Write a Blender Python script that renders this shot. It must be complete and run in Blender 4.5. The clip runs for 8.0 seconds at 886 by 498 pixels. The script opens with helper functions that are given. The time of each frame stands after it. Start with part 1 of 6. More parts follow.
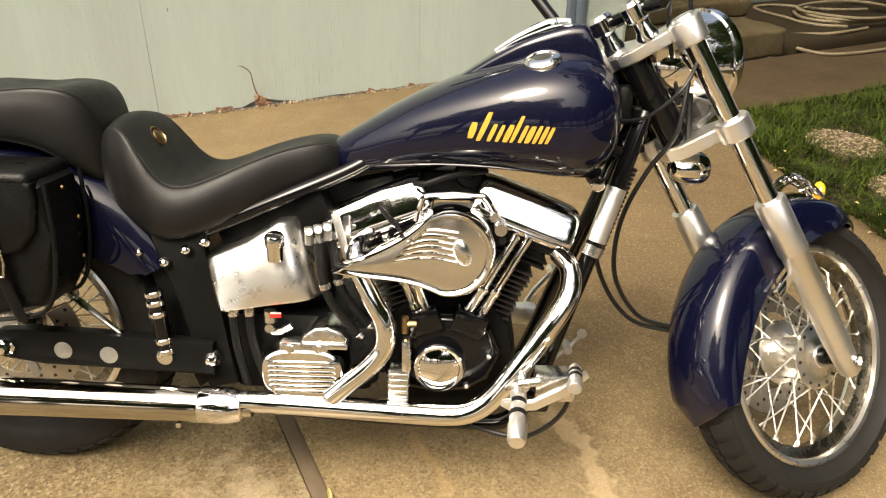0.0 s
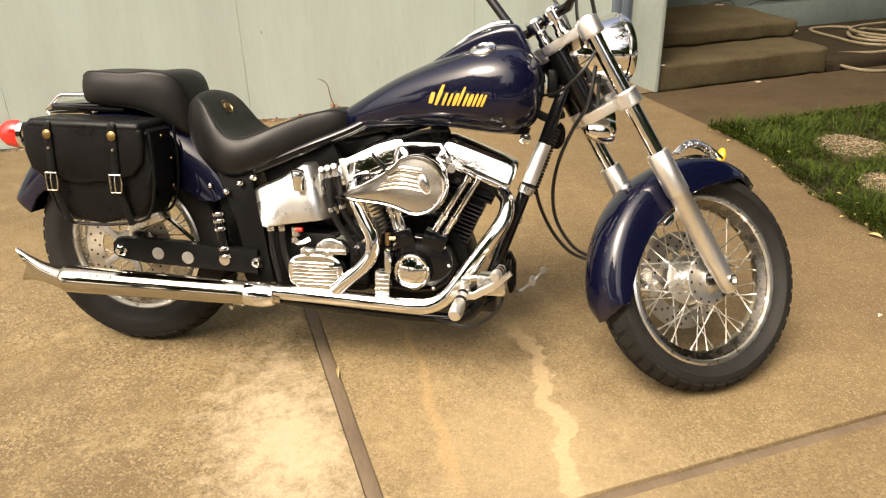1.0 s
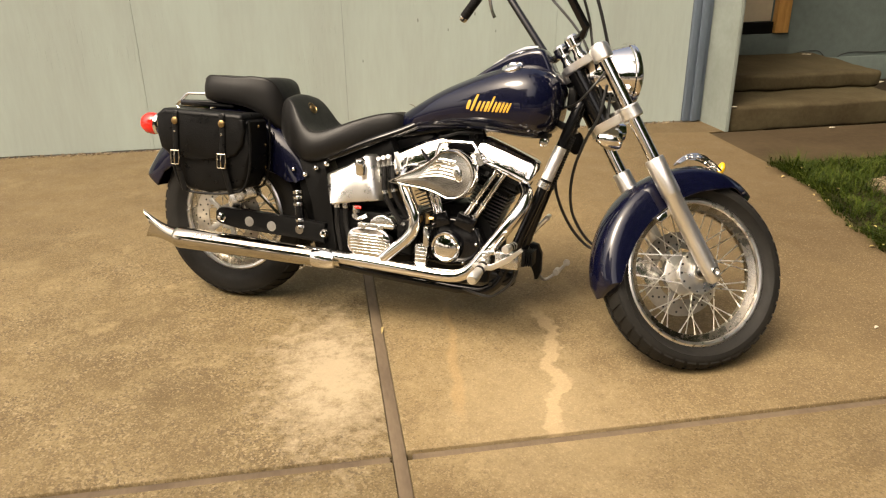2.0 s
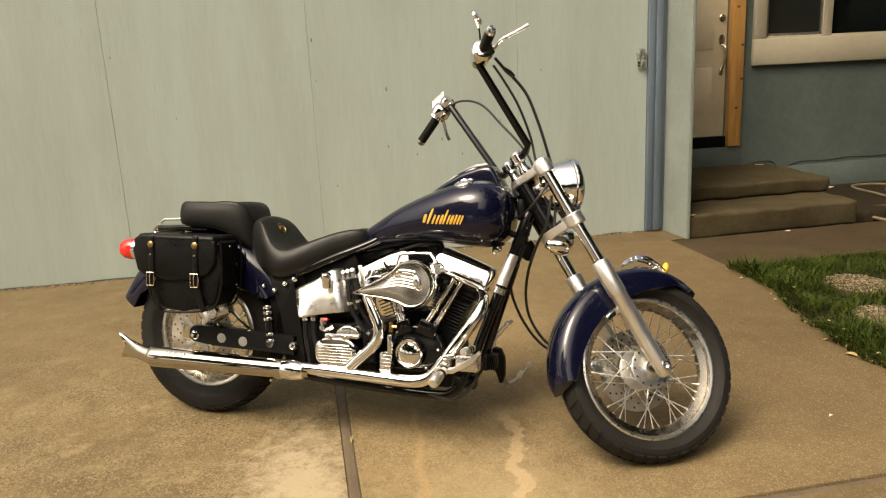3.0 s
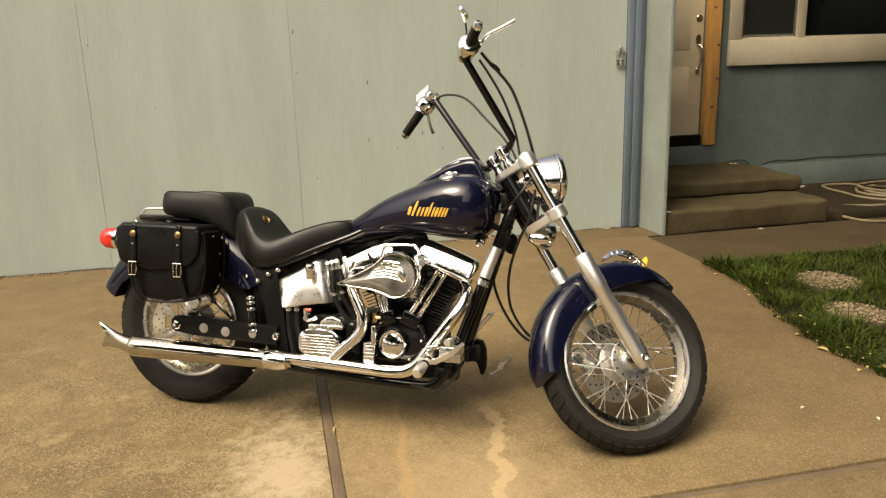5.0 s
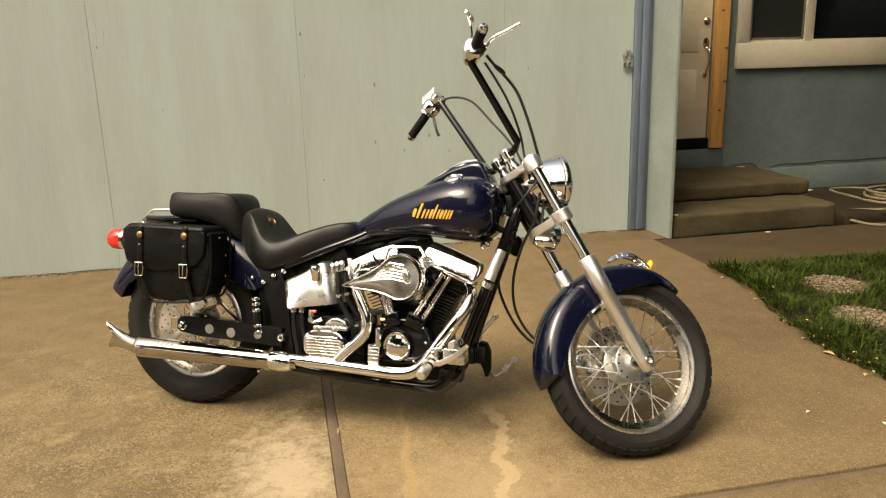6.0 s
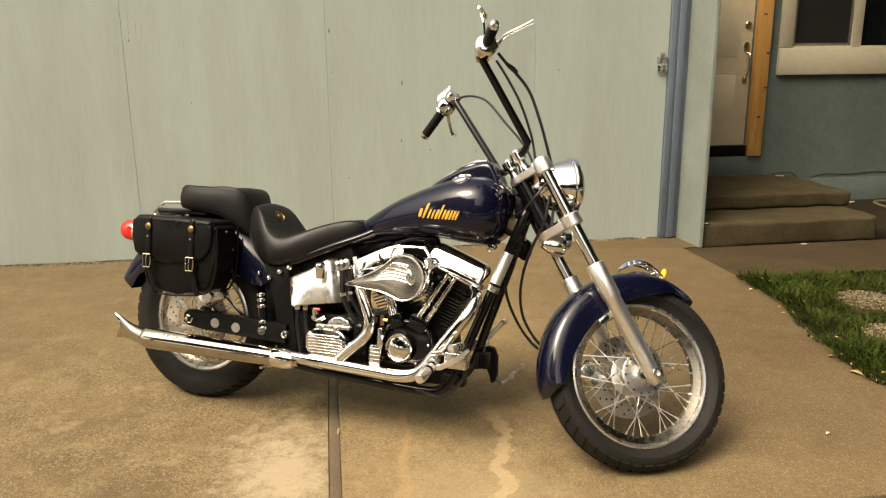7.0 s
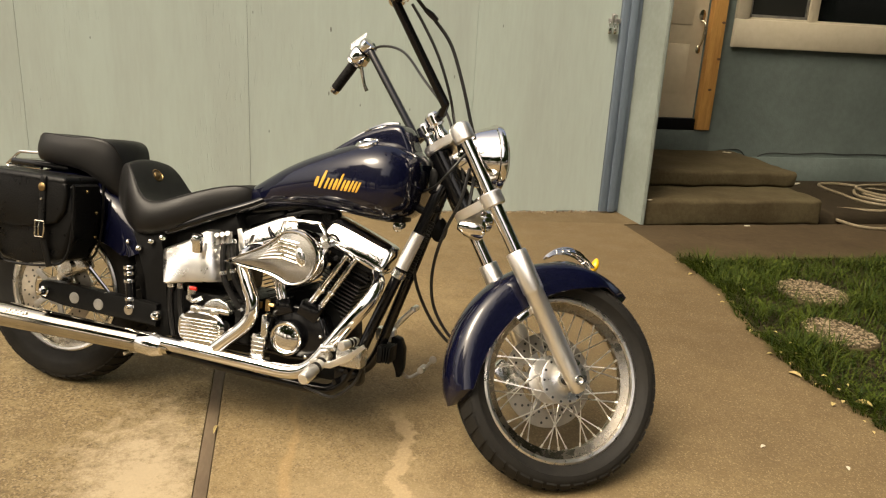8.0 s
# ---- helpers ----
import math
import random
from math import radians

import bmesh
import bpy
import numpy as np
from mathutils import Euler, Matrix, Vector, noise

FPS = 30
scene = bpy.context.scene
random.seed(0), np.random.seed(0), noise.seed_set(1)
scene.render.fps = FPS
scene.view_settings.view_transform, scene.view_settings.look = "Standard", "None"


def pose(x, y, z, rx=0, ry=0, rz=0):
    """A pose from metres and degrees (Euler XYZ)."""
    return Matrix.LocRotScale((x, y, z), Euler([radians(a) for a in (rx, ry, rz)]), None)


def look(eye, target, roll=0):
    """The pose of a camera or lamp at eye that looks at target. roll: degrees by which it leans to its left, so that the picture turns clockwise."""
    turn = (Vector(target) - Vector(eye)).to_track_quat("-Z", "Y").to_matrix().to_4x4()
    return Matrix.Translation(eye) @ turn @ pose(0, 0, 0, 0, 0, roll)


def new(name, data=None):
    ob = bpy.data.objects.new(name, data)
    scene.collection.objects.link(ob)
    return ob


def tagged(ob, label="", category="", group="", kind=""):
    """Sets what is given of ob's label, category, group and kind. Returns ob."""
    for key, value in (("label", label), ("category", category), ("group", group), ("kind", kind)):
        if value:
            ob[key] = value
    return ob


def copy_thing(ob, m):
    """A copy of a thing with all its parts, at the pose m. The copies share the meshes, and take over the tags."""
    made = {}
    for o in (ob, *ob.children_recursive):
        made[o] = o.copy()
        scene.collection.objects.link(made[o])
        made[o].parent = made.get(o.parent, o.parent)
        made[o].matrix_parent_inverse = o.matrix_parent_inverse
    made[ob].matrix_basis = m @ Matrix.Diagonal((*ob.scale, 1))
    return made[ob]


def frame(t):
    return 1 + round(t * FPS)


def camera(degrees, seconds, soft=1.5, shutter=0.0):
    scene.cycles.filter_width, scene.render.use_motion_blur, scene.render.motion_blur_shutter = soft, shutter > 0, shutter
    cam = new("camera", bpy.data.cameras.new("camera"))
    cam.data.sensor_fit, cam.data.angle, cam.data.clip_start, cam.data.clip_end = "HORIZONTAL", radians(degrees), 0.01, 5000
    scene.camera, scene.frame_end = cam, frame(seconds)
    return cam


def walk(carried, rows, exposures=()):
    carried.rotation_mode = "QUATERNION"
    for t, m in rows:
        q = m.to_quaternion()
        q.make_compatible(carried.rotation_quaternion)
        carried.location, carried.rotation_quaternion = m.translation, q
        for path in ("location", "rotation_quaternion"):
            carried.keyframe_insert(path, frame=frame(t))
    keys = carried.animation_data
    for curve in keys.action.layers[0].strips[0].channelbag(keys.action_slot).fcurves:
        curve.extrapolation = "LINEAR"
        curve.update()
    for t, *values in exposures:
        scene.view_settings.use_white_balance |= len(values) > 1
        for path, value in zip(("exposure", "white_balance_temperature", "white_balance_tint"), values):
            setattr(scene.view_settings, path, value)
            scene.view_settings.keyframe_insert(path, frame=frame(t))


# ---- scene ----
cam = camera(61.3, 8.0, soft=1.2)
PATH = [
    (0, (0.594, 0.618, 1.321), (1.376, 2.185, 0.355), 0.8),
    (0.5, (0.624, 0.215, 1.329), (1.235, 1.887, 0.417), -0.4),
    (1, (0.648, -0.1, 1.371), (1.197, 1.604, 0.479), -1.5),
    (1.2, (0.648, -0.213, 1.392), (1.119, 1.474, 0.430), -2.0),
    (2.3, (0.817, -0.738, 1.367), (1.089, 1.131, 0.709), -0.7),
    (2.5, (0.842, -0.772, 1.374), (1.132, 1.122, 0.799), -1.5),
    (3, (0.828, -0.801, 1.368), (1.174, 1.11, 0.891), -2.8),
    (3.5, (0.805, -0.819, 1.369), (1.162, 1.082, 0.864), -2.2),
    (4, (0.791, -0.816, 1.37), (1.174, 1.083, 0.872), -1.9),
    (4.5, (0.788, -0.818, 1.364), (1.2, 1.076, 0.869), -1.7),
    (6, (0.796, -0.829, 1.365), (1.189, 1.071, 0.88), -1.6),
    (6.5, (0.841, -0.83, 1.357), (1.139, 1.081, 0.849), -1.7),
    (7, (0.926, -0.794, 1.349), (1.215, 1.125, 0.869), -0.5),
    (7.5, (1.008, -0.71, 1.343), (1.219, 1.201, 0.792), -2.0),
    (8, (1.13, -0.436, 1.323), (1.553, 1.428, 0.736), 3.2),
]
walk(cam, [(t, look(eye, target, roll)) for t, eye, target, roll in PATH],
     exposures=[(0.0, 1.44, 7050, 4), (0.5, 1.49, 7050, 6), (1.0, 1.54, 7150, 7), (1.2, 1.51, 7150, 7), (2.3, 1.16, 7450, 6), (3.0, 1.02, 7450, 4), (4.5, 1.05, 7450, 4), (6.0, 1.07, 7450, 4), (6.5, 1.09, 7450, 4), (7.5, 1.08, 7450, 4), (8.0, 1.06, 7450, 4)])

# ---- world and light ----
SUN_EL, SUN_AZ = 55.0, 236.0
world = bpy.data.worlds.new("sky")
scene.world = world
world.use_nodes = True
wn = world.node_tree.nodes
sky = wn.new("ShaderNodeTexSky")
sky.sky_type, sky.sun_disc = "NISHITA", False
sky.sun_elevation, sky.sun_rotation = radians(SUN_EL), radians(SUN_AZ)
sky.air_density, sky.dust_density, sky.ozone_density = 0.5, 9.0, 0.4
wn["Background"].inputs["Strength"].default_value = 0.15
world.node_tree.links.new(sky.outputs[0], wn["Background"].inputs["Color"])
sun = new("sun", bpy.data.lights.new("sun", "SUN"))
sun.data.energy, sun.data.angle, sun.data.color = 0.7, radians(22), (1.0, 0.97, 0.92)
sun.matrix_world = look((math.sin(radians(SUN_AZ)) * math.cos(radians(SUN_EL)) * 20,
                         math.cos(radians(SUN_AZ)) * math.cos(radians(SUN_EL)) * 20,
                         math.sin(radians(SUN_EL)) * 20), (0, 0, 0))


# ---- materials ----
def mat(name, color, rough=0.5, metal=0.0, vary=0.0, scale=8.0, bump=0.0, bscale=60.0, color2=None,
        coat=0.0, rvary=0.0, stretch=(1, 1, 1), spec=0.5, obj_random=0.0):
    """A surface with colour that varies at two scales, varied gloss and fine relief."""
    m = bpy.data.materials.new(name)
    m.use_nodes = True
    nt, n = m.node_tree, m.node_tree.nodes
    b = n["Principled BSDF"]
    b.inputs["Base Color"].default_value = (*color, 1)
    b.inputs["Roughness"].default_value, b.inputs["Metallic"].default_value = rough, metal
    b.inputs["Coat Weight"].default_value = coat
    b.inputs["Coat Roughness"].default_value = 0.03
    b.inputs["Specular IOR Level"].default_value = spec
    co = n.new("ShaderNodeTexCoord")
    mp = n.new("ShaderNodeMapping")
    mp.inputs["Scale"].default_value = stretch
    nt.links.new(co.outputs["Object"], mp.inputs[0])

    def tex(s, detail=4.0):
        t = n.new("ShaderNodeTexNoise")
        t.inputs["Scale"].default_value, t.inputs["Detail"].default_value = s, detail
        nt.links.new(mp.outputs[0], t.inputs["Vector"])
        return t
    if vary or color2:
        big, fine = tex(scale), tex(scale * 9, 6.0)
        mix = n.new("ShaderNodeMix")
        mix.data_type = "RGBA"
        c2 = color2 or tuple(c * (1 - vary) for c in color)
        mix.inputs["A"].default_value, mix.inputs["B"].default_value = (*color, 1), (*c2, 1)
        ramp = n.new("ShaderNodeMapRange")
        ramp.inputs["From Min"].default_value, ramp.inputs["From Max"].default_value = 0.35, 0.68
        add = n.new("ShaderNodeMath")
        add.operation = "MULTIPLY_ADD"
        add.inputs[1].default_value = 0.35
        sc = n.new("ShaderNodeMath")
        sc.operation = "MULTIPLY_ADD"
        sc.inputs[1].default_value, sc.inputs[2].default_value = 0.65, 0.0
        nt.links.new(big.outputs["Fac"], sc.inputs[0])
        nt.links.new(fine.outputs["Fac"], add.inputs[0])
        nt.links.new(sc.outputs[0], add.inputs[2])
        nt.links.new(add.outputs[0], ramp.inputs["Value"])
        fac = ramp.outputs[0]
        if obj_random:
            oi, k = n.new("ShaderNodeObjectInfo"), n.new("ShaderNodeMath")
            k.operation, k.use_clamp = "MULTIPLY_ADD", True
            k.inputs[1].default_value = obj_random
            nt.links.new(oi.outputs["Random"], k.inputs[0])
            nt.links.new(fac, k.inputs[2])
            fac = k.outputs[0]
        nt.links.new(fac, mix.inputs["Factor"])
        nt.links.new(mix.outputs["Result"], b.inputs["Base Color"])
    if rvary:
        t, r = tex(scale * 2.2), n.new("ShaderNodeMapRange")
        r.inputs["From Min"].default_value, r.inputs["From Max"].default_value = 0.3, 0.7
        r.inputs["To Min"].default_value, r.inputs["To Max"].default_value = max(0.0, rough - rvary), rough + rvary
        nt.links.new(t.outputs["Fac"], r.inputs["Value"])
        nt.links.new(r.outputs[0], b.inputs["Roughness"])
    if bump:
        t, bp = tex(bscale, 5.0), n.new("ShaderNodeBump")
        bp.inputs["Strength"].default_value, bp.inputs["Distance"].default_value = bump, 0.004
        nt.links.new(t.outputs["Fac"], bp.inputs["Height"])
        nt.links.new(bp.outputs[0], b.inputs["Normal"])
    return m


chrome = mat("chrome", (0.90, 0.885, 0.86), 0.05, 1.0, rvary=0.03, scale=12, vary=0.08)
polished = mat("polished_alloy", (0.80, 0.79, 0.76), 0.22, 1.0, rvary=0.08, scale=20, vary=0.12, bump=0.05, bscale=200)
satin_alloy = mat("satin_alloy", (0.97, 0.955, 0.92), 0.37, 1.0, rvary=0.03, scale=16, vary=0.06)
cast_alloy = mat("cast_alloy", (0.42, 0.41, 0.39), 0.5, 0.9, rvary=0.1, scale=30, vary=0.3, bump=0.15, bscale=300)
disc_steel = mat("brake_disc_steel", (0.52, 0.48, 0.42), 0.42, 1.0, scale=40, vary=0.2, rvary=0.08)
blue_paint = mat("dark_blue_paint", (0.0012, 0.0019, 0.014), 0.5, 0.0, coat=1.0, vary=0.4, scale=260, spec=0.08)
black_gloss = mat("black_gloss", (0.004, 0.004, 0.0045), 0.12, 0.0, rvary=0.05, scale=15, vary=0.2, spec=0.4)
black_satin = mat("black_wrinkle", (0.006, 0.006, 0.006), 0.42, 0.0, spec=0.11, rvary=0.1, scale=25, vary=0.3, bump=0.2, bscale=400)
fin_black = mat("black_fin_paint", (0.016, 0.0155, 0.015), 0.34, 0.0, spec=0.4, rvary=0.06, scale=30, vary=0.3)
black_rubber = mat("black_rubber", (0.008, 0.0076, 0.0075), 0.5, 0.0, spec=0.2, vary=0.35, scale=18, rvary=0.12, bump=0.1, bscale=250)
tyre_rubber = mat("tyre_rubber", (0.011, 0.0107, 0.010), 0.62, 0.0, spec=0.16, color2=(0.019, 0.0175, 0.015), scale=10, rvary=0.1, bump=0.12, bscale=220)
vinyl = mat("black_vinyl", (0.008, 0.0075, 0.007), 0.44, 0.0, spec=0.28, vary=0.25, scale=14, rvary=0.05, bump=0.10, bscale=500)
leather = mat("black_leather", (0.005, 0.005, 0.005), 0.36, 0.0, spec=0.17, vary=0.35, scale=14, rvary=0.12, bump=0.3, bscale=180)
gold_paint = mat("gold_leaf_paint", (0.75, 0.42, 0.06), 0.3, 0.2, coat=0.7, vary=0.2, scale=120)
brass = mat("brass", (0.35, 0.24, 0.11), 0.4, 1.0, vary=0.3, scale=80)
nickel = mat("nickel", (0.62, 0.58, 0.48), 0.25, 1.0, vary=0.2, scale=80)
red_lens = mat("red_lens", (0.75, 0.02, 0.015), 0.12, 0.0, coat=0.6, vary=0.2, scale=60)
amber_lens = mat("amber_lens", (0.85, 0.5, 0.02), 0.15, 0.0, coat=0.6, vary=0.2, scale=60)
cable_black = mat("cable_sheath", (0.009, 0.009, 0.009), 0.42, 0.0, vary=0.2, scale=30)
plate_chrome = mat("face_plate_chrome", (0.84, 0.825, 0.79), 0.12, 1.0, rvary=0.03, scale=9, vary=0.08)
rim_chrome = mat("rim_lip_chrome", (0.95, 0.93, 0.89), 0.3, 1.0, rvary=0.05, scale=14, vary=0.06)
# rim barrel metal darkened to tan, with its dim reflections painted into the colour
rim_barrel_dim = mat("dimmed_rim_barrel", (0.42, 0.38, 0.31), 0.26, 1.0, vary=0.3, scale=18, rvary=0.08)
glass_lens = mat("headlamp_glass", (0.8, 0.82, 0.84), 0.06, 0.6, vary=0.1, scale=50)
# near-black that paints the shade inside holes, the wall crack and the window
hollow_shade = mat("hollow_shade", (0.02, 0.02, 0.02), 0.7, vary=0.3, scale=5)
# chrome dimmed and browned: the muffler's dark reflections put into its colour
muffler_chrome = mat("dimmed_muffler_chrome", (0.54, 0.50, 0.42), 0.07, 1.0, rvary=0.03, scale=10, vary=0.12)
mirror_glass = mat("mirror_glass", (0.85, 0.86, 0.86), 0.02, 1.0, vary=0.03, scale=30)

wall_paint = mat("grey_green_wall_paint", (0.37, 0.433, 0.397), 0.55, 0.0, color2=(0.325, 0.366, 0.335), scale=1.6, rvary=0.08, spec=0.3, bump=0.09, bscale=22, stretch=(3, 3, 0.45))
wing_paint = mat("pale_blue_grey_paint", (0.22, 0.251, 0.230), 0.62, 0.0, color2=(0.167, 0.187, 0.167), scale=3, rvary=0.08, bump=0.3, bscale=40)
blue_trim = mat("slate_blue_trim_paint", (0.125, 0.16, 0.205), 0.55, 0.0, color2=(0.085, 0.11, 0.14), scale=5, bump=0.2, bscale=40, stretch=(3, 3, 0.4))
house_paint = mat("dark_blue_grey_stucco", (0.138, 0.170, 0.158), 0.75, 0.0, color2=(0.100, 0.124, 0.115), scale=2.2, bump=0.5, bscale=55, spec=0.2)
white_paint = mat("cream_white_paint", (0.74, 0.66, 0.49), 0.5, 0.0, color2=(0.62, 0.54, 0.39), scale=2.0, bump=0.1, bscale=40)
# darker copy of the cream paint: weaker light on the casing put into colour
casing_paint = mat("dimmed_cream_casing", (0.52, 0.47, 0.36), 0.5, 0.0, color2=(0.43, 0.38, 0.28), scale=2.0, bump=0.1, bscale=40)
raw_timber = mat("raw_pine", (0.64, 0.36, 0.11), 0.6, 0.0, color2=(0.42, 0.20, 0.054), scale=5, bump=0.2, bscale=30, stretch=(6, 6, 0.5))
step_concrete = mat("weathered_step_concrete", (0.076, 0.062, 0.034), 0.8, 0.0, color2=(0.042, 0.031, 0.016), scale=4, bump=0.7, bscale=45, spec=0.12)
joint_wood = mat("weathered_joint_board", (0.088, 0.061, 0.037), 0.85, 0.0, color2=(0.138, 0.100, 0.061), scale=10, bump=0.6, bscale=60, stretch=(1, 0.3, 1))
soil = mat("soil", (0.026, 0.020, 0.011), 0.95, 0.0, color2=(0.02, 0.015, 0.010), scale=4, bump=0.8, bscale=50, spec=0.1)
hose_mat = mat("tan_hose", (0.21, 0.172, 0.11), 0.5, 0.0, spec=0.25, color2=(0.13, 0.105, 0.066), scale=6)
walk_concrete = mat("brown_walkway_concrete", (0.062, 0.044, 0.025), 0.85, 0.0, color2=(0.034, 0.024, 0.013), scale=2.2, bump=0.6, bscale=60, spec=0.12)
knot_paint = mat("painted_knot", (0.19, 0.21, 0.19), 0.7, 0.0, color2=(0.12, 0.125, 0.11), scale=60, bump=0.4, bscale=120)
rust_wood = mat("rotten_wood", (0.20, 0.105, 0.06), 0.9, 0.0, color2=(0.09, 0.055, 0.035), scale=25, bump=0.8, bscale=80)
dry_leaf = mat("dry_leaf", (0.42, 0.34, 0.14), 0.8, 0.0, color2=(0.30, 0.20, 0.08), scale=30)
white_chip = mat("white_chip", (0.52, 0.46, 0.36), 0.7, vary=0.15, scale=50)
window_glass = mat("window_glass", (0.006, 0.008, 0.008), 0.05, 0.0, vary=0.3, scale=2, spec=0.5)
screen_mesh = mat("insect_screen", (0.009, 0.010, 0.008), 0.6, 0.0, vary=0.2, scale=300)



def add_checks(m):
    """Short upright grain checks that open here and there in painted plywood."""
    nt, n = m.node_tree, m.node_tree.nodes
    co, mp, mask = n.new("ShaderNodeTexCoord"), n.new("ShaderNodeMapping"), n.new("ShaderNodeTexNoise")
    mp.inputs["Scale"].default_value = (1.0, 1.0, 0.10)
    nt.links.new(co.outputs["Object"], mp.inputs[0])
    nt.links.new(co.outputs["Object"], mask.inputs["Vector"])
    mask.inputs["Scale"].default_value, mask.inputs["Detail"].default_value = 2.3, 3.0
    lines = n.new("ShaderNodeTexNoise")
    lines.inputs["Scale"].default_value, lines.inputs["Detail"].default_value = 85.0, 2.0
    nt.links.new(mp.outputs[0], lines.inputs["Vector"])
    cut, area, both = n.new("ShaderNodeMapRange"), n.new("ShaderNodeMapRange"), n.new("ShaderNodeMath")
    cut.inputs["From Min"].default_value, cut.inputs["From Max"].default_value = 0.60, 0.68
    area.inputs["From Min"].default_value, area.inputs["From Max"].default_value = 0.50, 0.62
    both.operation = "MULTIPLY"
    nt.links.new(lines.outputs["Fac"], cut.inputs["Value"])
    nt.links.new(mask.outputs["Fac"], area.inputs["Value"])
    nt.links.new(cut.outputs[0], both.inputs[0])
    nt.links.new(area.outputs[0], both.inputs[1])
    relief = n.new("ShaderNodeBump")
    relief.invert = True
    relief.inputs["Strength"].default_value, relief.inputs["Distance"].default_value = 0.5, 0.003
    nt.links.new(both.outputs[0], relief.inputs["Height"])
    nt.links.new(n["Bump"].outputs[0], relief.inputs["Normal"])
    nt.links.new(relief.outputs[0], n["Principled BSDF"].inputs["Normal"])


add_checks(wall_paint)


def leafy(name, a, b, rough=0.55):
    m = bpy.data.materials.new(name)
    m.use_nodes = True
    nt, n = m.node_tree, m.node_tree.nodes
    geo, mix = n.new("ShaderNodeNewGeometry"), n.new("ShaderNodeMix")
    mix.data_type = "RGBA"
    mix.inputs["A"].default_value, mix.inputs["B"].default_value = (*a, 1), (*b, 1)
    nt.links.new(geo.outputs["Random Per Island"], mix.inputs["Factor"])
    nt.links.new(mix.outputs["Result"], n["Principled BSDF"].inputs["Base Color"])
    n["Principled BSDF"].inputs["Roughness"].default_value = rough
    n["Principled BSDF"].inputs["Specular IOR Level"].default_value = 0.12
    return m


grass_mat = leafy("grass_blades", (0.009, 0.023, 0.0024), (0.060, 0.076, 0.010))
leaf_mat = leafy("tree_leaves", (0.025, 0.05, 0.012), (0.07, 0.11, 0.03))
chip_mat = leafy("debris_chips", (0.10, 0.07, 0.045), (0.36, 0.29, 0.2), 0.85)


def concrete_material():
    """Tan driveway concrete: mottled stains, exposed fine aggregate, pale spill streaks, a worn pale patch, and shade
    painted in at the right and back.
    """
    m = bpy.data.materials.new("driveway_concrete")
    m.use_nodes = True
    nt, n, L = m.node_tree, m.node_tree.nodes, m.node_tree.links.new
    b = n["Principled BSDF"]
    co = n.new("ShaderNodeTexCoord")
    sep = n.new("ShaderNodeSeparateXYZ")
    L(co.outputs["Object"], sep.inputs[0])

    def noise_at(s, d=5.0, rough=0.6):
        t = n.new("ShaderNodeTexNoise")
        t.inputs["Scale"].default_value, t.inputs["Detail"].default_value, t.inputs["Roughness"].default_value = s, d, rough
        L(co.outputs["Object"], t.inputs["Vector"])
        return t.outputs["Fac"]

    def rng(v, a, c, lo=0.0, hi=1.0):
        r = n.new("ShaderNodeMapRange")
        for k, x in (("From Min", a), ("From Max", c), ("To Min", lo), ("To Max", hi)):
            r.inputs[k].default_value = x
        L(v, r.inputs["Value"])
        return r.outputs[0]

    def math_(op, a, c):
        k = n.new("ShaderNodeMath")
        k.operation = op
        for i, v in enumerate((a, c)):
            if isinstance(v, (int, float)):
                k.inputs[i].default_value = v
            else:
                L(v, k.inputs[i])
        return k.outputs[0]

    def blend(fac, a, c):
        k = n.new("ShaderNodeMix")
        k.data_type = "RGBA"
        L(fac, k.inputs["Factor"])
        for s, v in (("A", a), ("B", c)):
            if isinstance(v, tuple):
                k.inputs[s].default_value = (*v, 1)
            else:
                L(v, k.inputs[s])
        return k.outputs["Result"]

    def streak(bends, y0, y1, width, wob, s):
        """A wandering spill along y; bends: (y, x) pairs of its middle line, from near to far."""
        w = math_("MULTIPLY", math_("SUBTRACT", noise_at(s, 3.0), 0.5), wob)
        x0 = bends[0][1]
        for (ya, xa), (yb, xb) in zip(bends, bends[1:]):
            w = math_("SUBTRACT", w, rng(sep.outputs["Y"], ya, yb, 0.0, xb - xa))
        d = math_("ABSOLUTE", math_("SUBTRACT", math_("ADD", sep.outputs["X"], w), x0), 0)
        ww = math_("MULTIPLY", rng(noise_at(s * 1.7, 2.0), 0.3, 0.7, 0.25, 1.6), width)
        inside = rng(math_("SUBTRACT", d, ww), -0.006, 0.008, 1.0, 0.0)
        ends = math_("MULTIPLY", rng(sep.outputs["Y"], y0 - 0.12, y0 + 0.02), rng(sep.outputs["Y"], y1 - 0.02, y1 + 0.15, 1.0, 0.0))
        return math_("MULTIPLY", inside, ends)

    col = blend(rng(noise_at(0.9, 6.0, 0.65), 0.38, 0.62), (0.186, 0.136, 0.067), (0.118, 0.084, 0.041))
    col = blend(rng(noise_at(5.0, 8.0, 0.7), 0.42, 0.68, 0.0, 0.7), col, (0.247, 0.188, 0.098))
    cells = n.new("ShaderNodeTexVoronoi")
    cells.inputs["Scale"].default_value = 150.0
    L(co.outputs["Object"], cells.inputs["Vector"])
    tone = n.new("ShaderNodeSeparateColor")
    L(cells.outputs["Color"], tone.inputs[0])
    grit = rng(noise_at(2.6, 6.0, 0.65), 0.36, 0.60, 0.2, 0.8)
    col = blend(math_("MULTIPLY", rng(tone.outputs[0], 0.58, 0.92, 0.0, 0.9), grit), col, (0.073, 0.054, 0.035))
    col = blend(math_("MULTIPLY", rng(tone.outputs[1], 0.72, 0.98, 0.0, 0.8), grit), col, (0.369, 0.291, 0.174))
